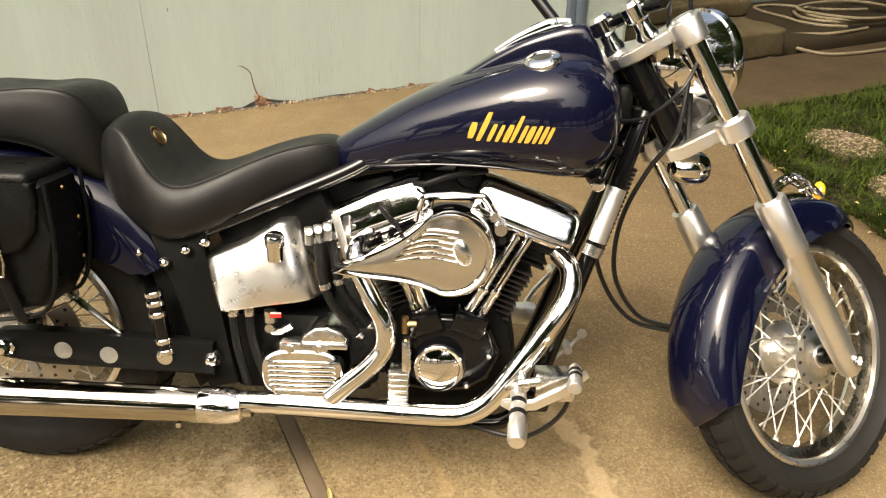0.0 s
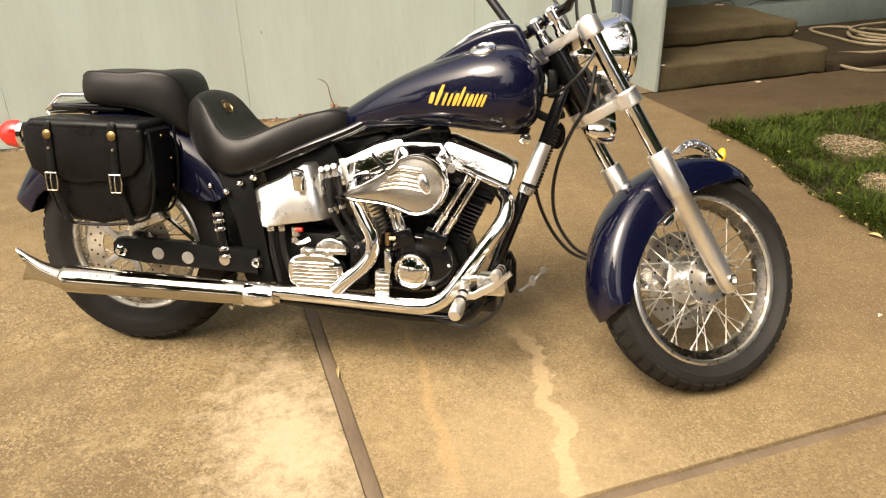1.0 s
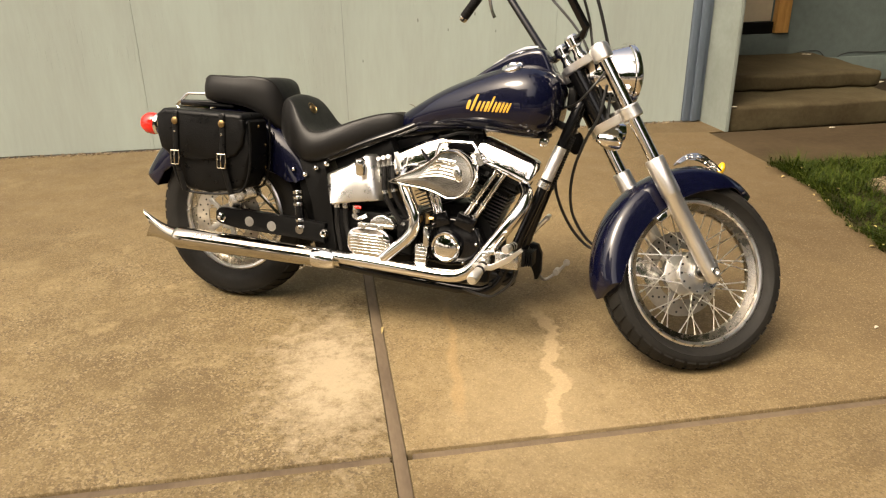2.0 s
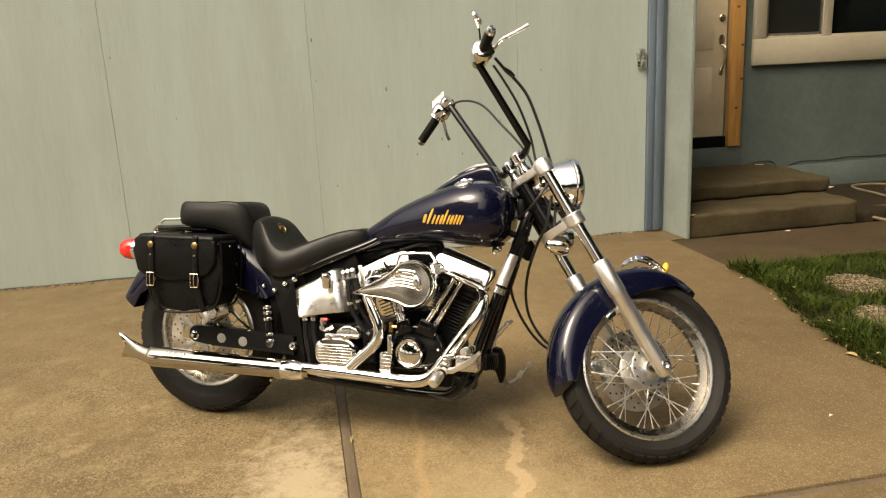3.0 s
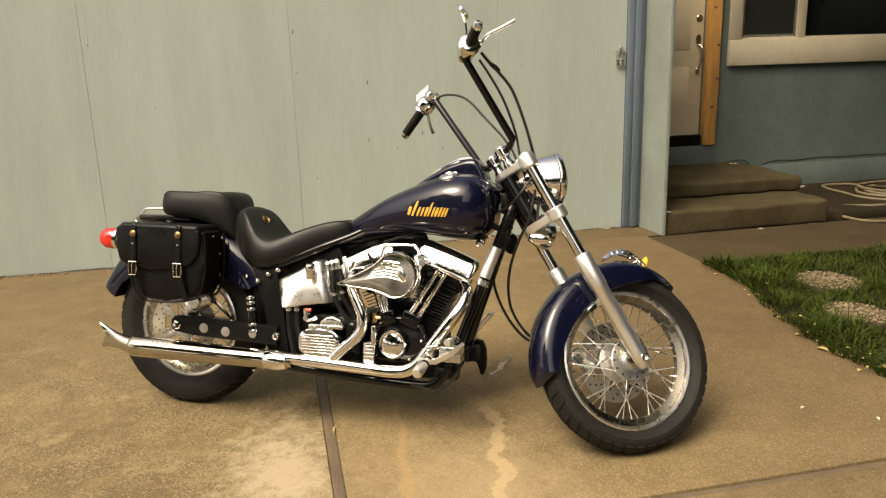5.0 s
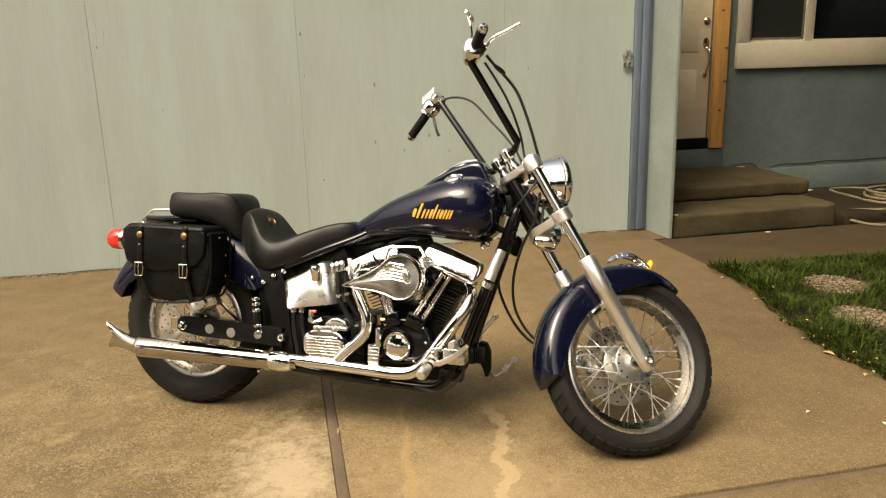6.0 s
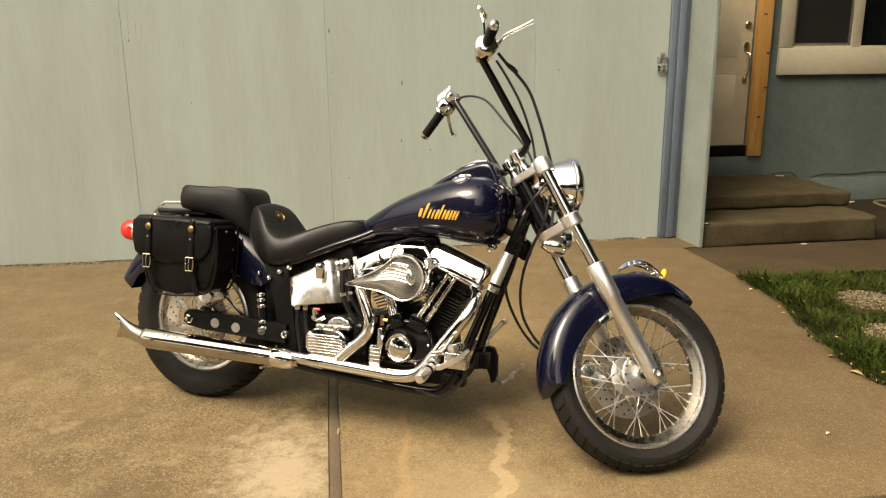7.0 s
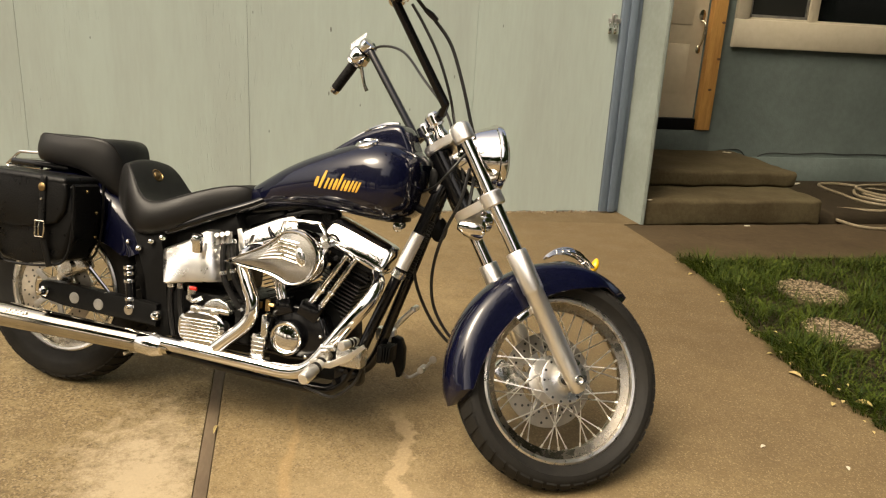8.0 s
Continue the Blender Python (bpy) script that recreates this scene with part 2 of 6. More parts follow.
    col = blend(rng(noise_at(28.0, 5.0, 0.75), 0.56, 0.76, 0.0, 0.4), col, (0.097, 0.071, 0.045))
    col = blend(rng(noise_at(1.9, 8.0, 0.75), 0.52, 0.66, 0.0, 0.7), col, (0.097, 0.068, 0.033))
    col = blend(rng(noise_at(3.3, 8.0, 0.78), 0.56, 0.68, 0.0, 0.75), col, (0.315, 0.243, 0.131))
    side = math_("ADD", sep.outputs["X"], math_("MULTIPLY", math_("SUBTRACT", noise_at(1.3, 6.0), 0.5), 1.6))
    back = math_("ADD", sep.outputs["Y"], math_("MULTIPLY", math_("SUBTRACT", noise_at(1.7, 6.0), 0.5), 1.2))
    smooth_slab = rng(sep.outputs["X"], 0.90, 0.96, 0.0, 0.45)
    col = blend(smooth_slab, col, blend(rng(noise_at(2.2, 7.0, 0.7), 0.35, 0.65), (0.209, 0.150, 0.074), (0.131, 0.091, 0.045)))
    # shade towards the lawn and the wall, put into the colour as darker brown
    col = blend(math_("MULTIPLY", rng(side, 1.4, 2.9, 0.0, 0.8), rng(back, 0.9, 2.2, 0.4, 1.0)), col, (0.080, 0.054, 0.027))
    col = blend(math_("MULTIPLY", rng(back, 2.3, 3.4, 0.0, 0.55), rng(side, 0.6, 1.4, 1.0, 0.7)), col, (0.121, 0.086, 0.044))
    fine = n.new("ShaderNodeTexVoronoi")
    fine.inputs["Scale"].default_value = 240.0
    L(co.outputs["Object"], fine.inputs["Vector"])
    speck = n.new("ShaderNodeSeparateColor")
    L(fine.outputs["Color"], speck.inputs[0])
    col = blend(rng(speck.outputs[0], 0.70, 1.0, 0.0, 0.42), col, (0.060, 0.042, 0.024))
    col = blend(rng(speck.outputs[1], 0.80, 1.0, 0.0, 0.42), col, (0.330, 0.254, 0.148))
    col = blend(rng(noise_at(7.5, 8.0, 0.8), 0.54, 0.70, 0.0, 0.45), col, (0.102, 0.071, 0.037))
    # worn pale area beside the joint
    dx, dy = math_("SUBTRACT", sep.outputs["X"], 0.72), math_("MULTIPLY", math_("SUBTRACT", sep.outputs["Y"], 1.55), 0.5)
    dist = math_("SQRT", math_("ADD", math_("MULTIPLY", dx, dx), math_("MULTIPLY", dy, dy)), 0)
    worn = math_("ADD", dist, math_("MULTIPLY", math_("SUBTRACT", noise_at(14.0, 9.0, 0.8), 0.5), 0.8))
    edge = rng(sep.outputs["X"], 0.87, 0.93, 1.0, 0.0)
    col = blend(math_("MULTIPLY", rng(worn, 0.05, 0.26, 0.8, 0.0), edge), col, (0.407, 0.329, 0.217))
    ox, oy = math_("SUBTRACT", sep.outputs["X"], 1.36), math_("MULTIPLY", math_("SUBTRACT", sep.outputs["Y"], 1.22), 0.8)
    patch = math_("ADD", math_("SQRT", math_("ADD", math_("MULTIPLY", ox, ox), math_("MULTIPLY", oy, oy)), 0), math_("MULTIPLY", math_("SUBTRACT", noise_at(7.0, 9.0, 0.75), 0.5), 0.7))
    col = blend(math_("MULTIPLY", rng(patch, 0.08, 0.42, 0.40, 0.0), rng(sep.outputs["X"], 0.90, 0.97)), col, (0.34, 0.262, 0.150))
    col = blend(math_("MULTIPLY", streak(((1.10, 1.368), (1.21, 1.384), (1.29, 1.412), (1.345, 1.462), (1.40, 1.468), (1.475, 1.440), (1.53, 1.482), (1.60, 1.498), (1.72, 1.538), (1.80, 1.520)), 1.13, 1.78, 0.027, 0.030, 11.0), 0.40), col, (0.446, 0.338, 0.200))
    col = blend(math_("MULTIPLY", streak(((1.2, 1.10), (1.5, 1.13), (1.8, 1.17)), 1.3, 1.95, 0.014, 0.06, 6.0), 0.3), col, (0.330, 0.216, 0.096))
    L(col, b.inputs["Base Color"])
    L(rng(noise_at(6.0), 0.3, 0.7, 0.62, 0.85), b.inputs["Roughness"])
    b.inputs["Specular IOR Level"].default_value = 0.2
    bp = n.new("ShaderNodeBump")
    bp.inputs["Strength"].default_value, bp.inputs["Distance"].default_value = 0.55, 0.003
    h = math_("ADD", noise_at(90.0, 6.0, 0.75), math_("MULTIPLY", noise_at(9.0), 1.5))
    L(h, bp.inputs["Height"])
    L(bp.outputs[0], b.inputs["Normal"])
    return m


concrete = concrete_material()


# ---- mesh helpers ----
def part(name, bm, material, parent=None, label="", m=None, smooth=True, sharp=35.0):
    """Link a bmesh as one mesh object under a thing or a part."""
    me = bpy.data.meshes.new(name)
    bmesh.ops.recalc_face_normals(bm, faces=bm.faces)
    if smooth:
        lim = radians(sharp)
        for f in bm.faces:
            f.smooth = True
        for e in bm.edges:
            if len(e.link_faces) == 2 and e.calc_face_angle(0.0) > lim:
                e.smooth = False
    bm.to_mesh(me)
    bm.free()
    me.materials.append(material)
    ob = new(name, me)
    if parent:
        ob.parent = parent
    if m is not None:
        ob.matrix_basis = m
    if label:
        tagged(ob, label)
    return ob


def share(ob, name, m, parent=None):
    """Another object on ob's mesh."""
    o = new(name, ob.data)
    o.parent = parent or ob.parent
    o.matrix_basis = m
    return o


def thing(name, label, category, m=None, group="", kind=""):
    e = new(name)
    e.empty_display_size = 0.1
    if m is not None:
        e.matrix_basis = m
    return tagged(e, label, category, group, kind)


def box(bm, cx, cy, cz, sx, sy, sz, bevel=0.0, m=None, seg=2):
    r = bmesh.ops.create_cube(bm, size=1.0)
    vs = r["verts"]
    mm = Matrix.Translation((cx, cy, cz)) @ (m or Matrix()) @ Matrix.Diagonal((sx, sy, sz, 1))
    bmesh.ops.transform(bm, matrix=mm, verts=vs)
    if bevel:
        es = list({e for v in vs for e in v.link_edges})
        bmesh.ops.bevel(bm, geom=es, offset=bevel, segments=seg, affect="EDGES", profile=0.5)
    return bm


def ring_faces(bm, a, b):
    k = len(a)
    for i in range(k):
        try:
            bm.faces.new((a[i], a[(i + 1) % k], b[(i + 1) % k], b[i]))
        except ValueError:
            pass


def loft(bm, rings, caps=True, closed=False):
    vr = [[bm.verts.new(p) for p in r] for r in rings]
    for a, b in zip(vr, vr[1:]):
        ring_faces(bm, a, b)
    if closed:
        ring_faces(bm, vr[-1], vr[0])
    elif caps:
        bm.faces.new(vr[0][::-1])
        bm.faces.new(vr[-1])
    return bm


def spline(pts, n=8):
    """Catmull-Rom through the points."""
    p = [Vector(q) for q in pts]
    if len(p) < 3:
        return p
    out = []
    for i in range(len(p) - 1):
        a, b, c, d = p[max(i - 1, 0)], p[i], p[i + 1], p[min(i + 2, len(p) - 1)]
        for k in range(n):
            t = k / n
            out.append(0.5 * ((2 * b) + (c - a) * t + (2 * a - 5 * b + 4 * c - d) * t * t + (3 * b - a - 3 * c + d) * t ** 3))
    out.append(p[-1])
    return out


def tube(bm, pts, r, seg=12, n=6, smooth=True, caps=True):
    """A round tube along the points; r: one radius, or one for each given point."""
    path = spline(pts, n) if smooth and len(pts) > 2 else [Vector(q) for q in pts]
    k = len(path)
    if isinstance(r, (int, float)):
        rr = [r] * k
    else:
        rr = [float(np.interp(i / (k - 1) * (len(r) - 1), range(len(r)), r)) for i in range(k)]
    rings, up = [], None
    for i, q in enumerate(path):
        d = (path[min(i + 1, k - 1)] - path[max(i - 1, 0)]).normalized()
        if up is None:
            up = d.orthogonal().normalized()
        up = (up - d * up.dot(d)).normalized()
        side = d.cross(up)
        rings.append([q + (up * math.cos(a) + side * math.sin(a)) * rr[i] for a in (2 * math.pi * j / seg for j in range(seg))])
    return loft(bm, rings, caps)


def lathe(bm, profile, m=None, seg=32, closed=False):
    """Turn (radius, height) pairs about z, then place by m."""
    m = m or Matrix()
    rings = [[m @ Vector((max(r, 1e-4) * math.cos(2 * math.pi * j / seg), max(r, 1e-4) * math.sin(2 * math.pi * j / seg), h)) for j in range(seg)] for r, h in profile]
    return loft(bm, rings, caps=not closed, closed=closed)


def axis_to(p, d):
    """A frame at p whose z runs along d."""
    return Matrix.Translation(p) @ Vector(d).to_track_quat("Z", "Y").to_matrix().to_4x4()


def cyl(bm, a, b, r, seg=16, r2=None):
    a, b = Vector(a), Vector(b)
    return lathe(bm, [(r, 0), (r2 or r, (b - a).length)], axis_to(a, b - a), seg)


def prism(bm, pts, y0, y1, bevel=0.0, seg=2):
    """A flat outline in x and z, given thickness along y."""
    n0 = len(bm.faces)
    a = [bm.verts.new((x, y0, z)) for x, z in pts]
    b = [bm.verts.new((x, y1, z)) for x, z in pts]
    fs = [bm.faces.new(a), bm.faces.new(b[::-1])]
    k = len(pts)
    for i in range(k):
        fs.append(bm.faces.new((a[i], b[i], b[(i + 1) % k], a[(i + 1) % k])))
    if bevel:
        es = list({e for f in fs[:2] for e in f.edges})
        bmesh.ops.bevel(bm, geom=es, offset=bevel, segments=seg, affect="EDGES", profile=0.5)
    return bm


def new_bm(fn, *a, **k):
    bm = bmesh.new()
    fn(bm, *a, **k)
    return bm


def bolt_bm(r, h):
    """A domed acorn nut along z."""
    bm = bmesh.new()
    lathe(bm, [(r, 0), (r, h * 0.35), (r * 0.92, h * 0.5), (r * 0.7, h * 0.8), (r * 0.3, h * 0.97), (0, h)], None, 10)
    return bm

# ---- ground, driveway and walls ----
WALL_Y, HOUSE_Y = 4.66, 5.62
ground = part("ground", new_bm(lambda bm: box(bm, 0, 0, -0.3, 900, 900, 0.44)), mat("gravel_ground", (0.26, 0.22, 0.17), 0.9, 0.0, color2=(0.17, 0.14, 0.105), scale=0.7, bump=0.6, bscale=30))
tagged(ground, "pale bare gravel ground round the driveway", "ground", kind="structure")


def slab(name, outline, top, parent, thick=0.13):
    bm = bmesh.new()
    a = [bm.verts.new((x, y, top)) for x, y in outline]
    b = [bm.verts.new((x, y, top - thick)) for x, y in outline]
    f = bm.faces.new(a)
    bm.faces.new(b[::-1])
    k = len(outline)
    for i in range(k):
        bm.faces.new((a[i], b[i], b[(i + 1) % k], a[(i + 1) % k]))
    bmesh.ops.bevel(bm, geom=list(f.edges), offset=0.008, segments=2, affect="EDGES", profile=0.5)
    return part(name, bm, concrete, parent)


driveway = thing("driveway", "stained tan concrete driveway in large slabs with dark joints", "driveway", kind="structure")
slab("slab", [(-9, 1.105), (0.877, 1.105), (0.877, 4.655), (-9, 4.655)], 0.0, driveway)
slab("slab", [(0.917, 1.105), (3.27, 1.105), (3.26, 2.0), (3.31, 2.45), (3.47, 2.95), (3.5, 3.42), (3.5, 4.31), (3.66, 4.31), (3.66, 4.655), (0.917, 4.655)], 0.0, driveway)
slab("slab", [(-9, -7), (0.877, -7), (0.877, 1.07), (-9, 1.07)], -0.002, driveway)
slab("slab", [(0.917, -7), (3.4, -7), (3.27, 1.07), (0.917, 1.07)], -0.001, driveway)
path = slab("slab", [(3.506, 3.5), (11, 3.5), (11, 4.3), (3.506, 4.3)], -0.004, driveway)
path.data.materials[0] = walk_concrete
bm = bmesh.new()
box(bm, 0.897, -1.0, -0.028, 0.0385, 11.2, 0.05, 0.002)
part("joint_board", bm, joint_wood, driveway, "weathered wooden expansion board")
bm = bmesh.new()
box(bm, -4.02, 1.0875, -0.035, 9.78, 0.03, 0.05, 0.003)
box(bm, 2.10, 1.0875, -0.035, 2.33, 0.03, 0.05, 0.003)
part("joint_board", bm, joint_wood, driveway, "weathered wooden expansion board")

wall = thing("wall_garage", "pale grey-green painted plywood garage wall with open seams", "wall", kind="structure")
edges = [-9.0, -6.99, -5.68, -4.36, -3.04, -1.72, -0.41, 0.935, 2.44, 3.463]
for x0, x1 in zip(edges, edges[1:]):
    bm = bmesh.new()
    z0 = 0.004
    nseg = 14
    lower = [(x0 + 0.0011 + (x1 - x0 - 0.0022) * i / nseg, z0 + random.uniform(0, 0.008)) for i in range(nseg + 1)]
    if x0 < 1.5 < x1:
        lower = [(x, z + 0.05 * math.exp(-((x - 1.50) / 0.06) ** 2)) for x, z in lower]
    prism(bm, lower + [(x1 - 0.0011, 3.2), (x0 + 0.0011, 3.2)], WALL_Y, WALL_Y + 0.02, 0.0)
    part("panel", bm, wall_paint, wall, smooth=False)
part("backing", new_bm(lambda bm: box(bm, -2.8, WALL_Y + 0.072, 1.6, 12.4, 0.12, 3.2)), knot_paint, wall)
# the sliding door's slate-blue edge boards
jamb = thing("trim_jamb", "slate-blue painted vertical boards edging the garage wall", "trim", kind="structure")
for x0, x1, d in ((3.466, 3.519, 0.028), (3.522, 3.573, 0.045), (3.576, 3.612, 0.02)):
    part("board", new_bm(lambda bm: box(bm, (x0 + x1) / 2, WALL_Y - d / 2 + 0.01, 1.6, x1 - x0, d + 0.02, 3.18, 0.003)), blue_trim, jamb)
# wing wall beside the steps
bm = bmesh.new()
q = [(3.614, 4.665), (3.632, 4.29), (3.66, 4.292), (3.664, 5.62), (3.614, 5.62)]
a = [bm.verts.new((x, y, 0.0)) for x, y in q]
b = [bm.verts.new((x, y, 3.2)) for x, y in q]
bm.faces.new(a[::-1])
bm.faces.new(b)
for i in range(5):
    bm.faces.new((a[i], a[(i + 1) % 5], b[(i + 1) % 5], b[i]))
bmesh.ops.bevel(bm, geom=[e for e in bm.edges if abs(e.verts[0].co.z - e.verts[1].co.z) > 1], offset=0.006, segments=2, affect="EDGES")
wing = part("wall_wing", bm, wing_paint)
tagged(wing, "pale blue-grey painted wing wall beside the steps", "wall", kind="structure")

# small knots and nail dents in the plywood
for x, z, s in ((1.46, 1.22, 0.010), (1.45, 0.81, 0.008), (0.96, 1.58, 0.009), (1.85, 0.84, 0.008), (1.66, 0.74, 0.006), (2.0, 0.72, 0.006), (1.06, 0.55, 0.006), (2.3, 0.95, 0.007), (0.97, 1.30, 0.005), (-0.37, 1.52, 0.006), (0.0, 1.1, 0.005), (2.62, 1.3, 0.006)):
    part("knot", new_bm(lathe, [(s, 0), (s * 0.8, 0.0008), (0, 0.001)], axis_to((x, WALL_Y - 0.0002, z), (0, -1, 0)) @ Matrix.Diagonal((0.6, 1.7, 1, 1)), 10), knot_paint, wall)

# hasp with two padlocks on the garage wall
hasp = thing("door_hasp", "steel hasp with two small padlocks on the garage wall", "hasp")
bm = bmesh.new()
box(bm, 3.440, WALL_Y - 0.006, 1.375, 0.13, 0.012, 0.03, 0.003)
box(bm, 3.405, WALL_Y - 0.012, 1.40, 0.02, 0.02, 0.05, 0.004)
part("strap", bm, cast_alloy, hasp)
bm = new_bm(tube, [(3.400, WALL_Y - 0.02, 1.37), (3.400, WALL_Y - 0.03, 1.41), (3.425, WALL_Y - 0.03, 1.41), (3.425, WALL_Y - 0.02, 1.37)], 0.004, 8)
part("staple", bm, cast_alloy, hasp)
for px in (3.388, 3.428):
    bm = bmesh.new()
    box(bm, px, WALL_Y - 0.022, 1.305, 0.032, 0.018, 0.042, 0.004)
    lock = part("padlock", bm, polished, hasp)
    bm = new_bm(tube, [(px - 0.011, WALL_Y - 0.022, 1.32), (px - 0.011, WALL_Y - 0.022, 1.35), (px, WALL_Y - 0.022, 1.364), (px + 0.011, WALL_Y - 0.022, 1.35), (px + 0.011, WALL_Y - 0.022, 1.32)], 0.003, 8)
    part("shackle", bm, chrome, lock)

# rotten patch and debris at the foot of the garage wall
bm = bmesh.new()
for x, z, sx, sz in ((1.475, 0.022, 0.034, 0.034), (1.455, 0.05, 0.016, 0.022), (1.50, 0.012, 0.03, 0.014)):
    k = len(bm.verts)
    bmesh.ops.create_icosphere(bm, subdivisions=3, radius=1.0, matrix=Matrix.Translation((x, WALL_Y - 0.003, z)) @ Matrix.Diagonal((sx, 0.014, sz, 1)))
    bm.verts.ensure_lookup_table()
    for v in bm.verts[k:]:
        v.co += Vector((1, 0.5, 1)) * noise.noise(v.co * 70) * 0.009
tube(bm, [(1.462, WALL_Y - 0.001, 0.05), (1.447, WALL_Y - 0.001, 0.10), (1.440, WALL_Y - 0.001, 0.135), (1.432, WALL_Y - 0.001, 0.19), (1.405, WALL_Y - 0.001, 0.222), (1.375, WALL_Y - 0.001, 0.235)], [0.007, 0.0035, 0.003, 0.0025, 0.0025, 0.001], 6)
rot = part("rotten_board", bm, rust_wood)
tagged(rot, "splintered reddish-brown rotten wood at the wall's foot", "wood scrap")
bm = bmesh.new()
for i in range(22):
    x = random.uniform(0.85, 1.30) if i < 18 else random.uniform(1.55, 3.3)
    prism(bm, [(x - random.uniform(0.01, 0.05), 0.0), (x + random.uniform(0.01, 0.05), 0.0), (x + random.uniform(0.005, 0.02), random.uniform(0.008, 0.02)), (x - random.uniform(0.0, 0.02), random.uniform(0.01, 0.028))], WALL_Y - random.uniform(0.003, 0.010), WALL_Y + 0.002)
part("peeling_edge", bm, rust_wood, wall, "frayed brown lower edge of the plywood", smooth=False)
bm = bmesh.new()
for i in range(900):
    x = random.uniform(-4.0, 3.4)
    s = random.uniform(0.003, 0.011)
    y = WALL_Y - abs(random.gauss(0, 0.02)) - 0.004
    bmesh.ops.create_icosphere(bm, subdivisions=1, radius=s, matrix=Matrix.Translation((x, y, s * 0.4)) @ Euler((random.random() * 6, random.random() * 6, 0)).to_matrix().to_4x4() @ Matrix.Diagonal((1.3, 0.8, 0.5, 1)))
debris = part("debris", bm, chip_mat, smooth=False)
tagged(debris, "small chips and crumbs along the wall's foot", "debris", kind="stuff")

# ---- house front, steps, door and window ----
house = thing("wall_house", "dark blue-grey stucco house wall with a cracked foundation", "wall", kind="structure")
DX0, DX1, DZ0, DZ1 = 3.755, 4.70, 0.605, 2.64
WX0, WX1, WZ0, WZ1 = 5.07, 7.6, 1.45, 2.5
bm = bmesh.new()
HB = HOUSE_Y + 0.16
for x0, x1, z0, z1 in ((3.66, DX0, 0, 3.2), (DX0, DX1, 0, 0.5), (DX0, DX1, DZ1, 3.2), (DX1, WX0, 0, 3.2), (WX0, WX1, 0, WZ0), (WX0, WX1, WZ1, 3.2), (WX1, 10.0, 0, 3.2)):
    box(bm, (x0 + x1) / 2, (HOUSE_Y + HB) / 2, (z0 + z1) / 2, x1 - x0, 0.16, z1 - z0)
bmesh.ops.remove_doubles(bm, verts=bm.verts, dist=0.0005)
part("stucco", bm, house_paint, house, smooth=False)
bm = bmesh.new()
crack = [(5.0, 0.33), (5.12, 0.34), (5.22, 0.325), (5.3, 0.25), (5.36, 0.235), (5.44, 0.29), (5.58, 0.305), (5.8, 0.30), (6.05, 0.315), (6.3, 0.30), (6.6, 0.31), (7.2, 0.30)]
tube(bm, [(x, HOUSE_Y - 0.001, z + random.uniform(-.006, .006)) for x, z in crack], [0.002] + [0.004] * 10 + [0.003], 6, 4)
part("crack", bm, hollow_shade, house)
part("foundation", new_bm(lambda bm: box(bm, 7.7, HOUSE_Y - 0.006, 0.12, 4.7, 0.012, 0.30, 0.004)), house_paint, house)

steps = thing("entry_steps", "worn brown concrete entry steps up to the house door", "steps", kind="structure")
for x1, y0, z0, z1, rise in ((5.12, 4.32, -0.02, 0.176, 0.0), (5.20, 4.755, 0.176, 0.303, 0.022)):
    bm = bmesh.new()
    box(bm, (3.665 + x1) / 2, (y0 + HOUSE_Y) / 2, (z0 + z1) / 2, x1 - 3.665, HOUSE_Y - y0 - 0.002, z1 - z0, 0.030, None, 4)
    bmesh.ops.subdivide_edges(bm, edges=[e for e in bm.edges if e.calc_length() > 0.5], cuts=16, use_grid_fill=True)
    for v in bm.verts:
        deep = (v.co.y - y0) / (HOUSE_Y - y0)
        v.co.z += rise * deep * (v.co.z > (z0 + z1) / 2)
        v.co.x += (0.10 if rise == 0 else -0.07) * deep * (v.co.x > x1 - 0.04)
        v.co += Vector((0, 1, 1)) * (noise.noise(v.co * 5) * 0.011 + noise.noise(v.co * 17) * 0.006)
    part("step", bm, step_concrete, steps)
part("sill_block", new_bm(lambda bm: box(bm, 4.27, HOUSE_Y - 0.02, 0.405, 1.20, 0.04, 0.195, 0.012)), house_paint, steps)

for x, y, z, w in ((5.34, 4.93, 0.172, 0.03), (5.30, 4.90, 0.172, 0.022), (5.03, 5.50, 0.322, 0.03), (5.0, 5.52, 0.322, 0.02), (3.70, 4.33, 0.170, 0.022), (4.45, 4.24, 0.0, 0.028)):
    bm = bmesh.new()
    bmesh.ops.create_icosphere(bm, subdivisions=1, radius=1, matrix=Matrix.Translation((x, y, z + 0.003)) @ Matrix.Diagonal((w, w * 0.5, 0.005, 1)))
    tagged(part("paint_flake", bm, white_chip, smooth=False), "small pale paint flake lying on the steps", "paint flake", group="paint flakes on the steps")

door = thing("door_1", "cream-white panelled front door with a worn brass handle set", "door", m=Matrix.Translation((0, 0, 0)), kind="structure")
bm = bmesh.new()
box(bm, (DX0 + DX1) / 2, HOUSE_Y + 0.03, (DZ0 + DZ1) / 2, DX1 - DX0, 0.045, DZ1 - DZ0, 0.003)
part("leaf", bm, white_paint, door)
for zc, hh in ((1.02, 0.42), (1.64, 0.5), (2.28, 0.42)):
    for xc in (4.025, 4.42):
        bm = bmesh.new()
        box(bm, xc, HOUSE_Y + 0.006, zc, 0.30, 0.008, hh, 0.0035)
        part("panel", bm, white_paint, door)
part("threshold", new_bm(lambda bm: box(bm, (DX0 + DX1) / 2, HOUSE_Y + 0.02, 0.552, DX1 - DX0 + 0.02, 0.10, 0.10, 0.006)), black_satin, door, "black rubber threshold")
bm = bmesh.new()
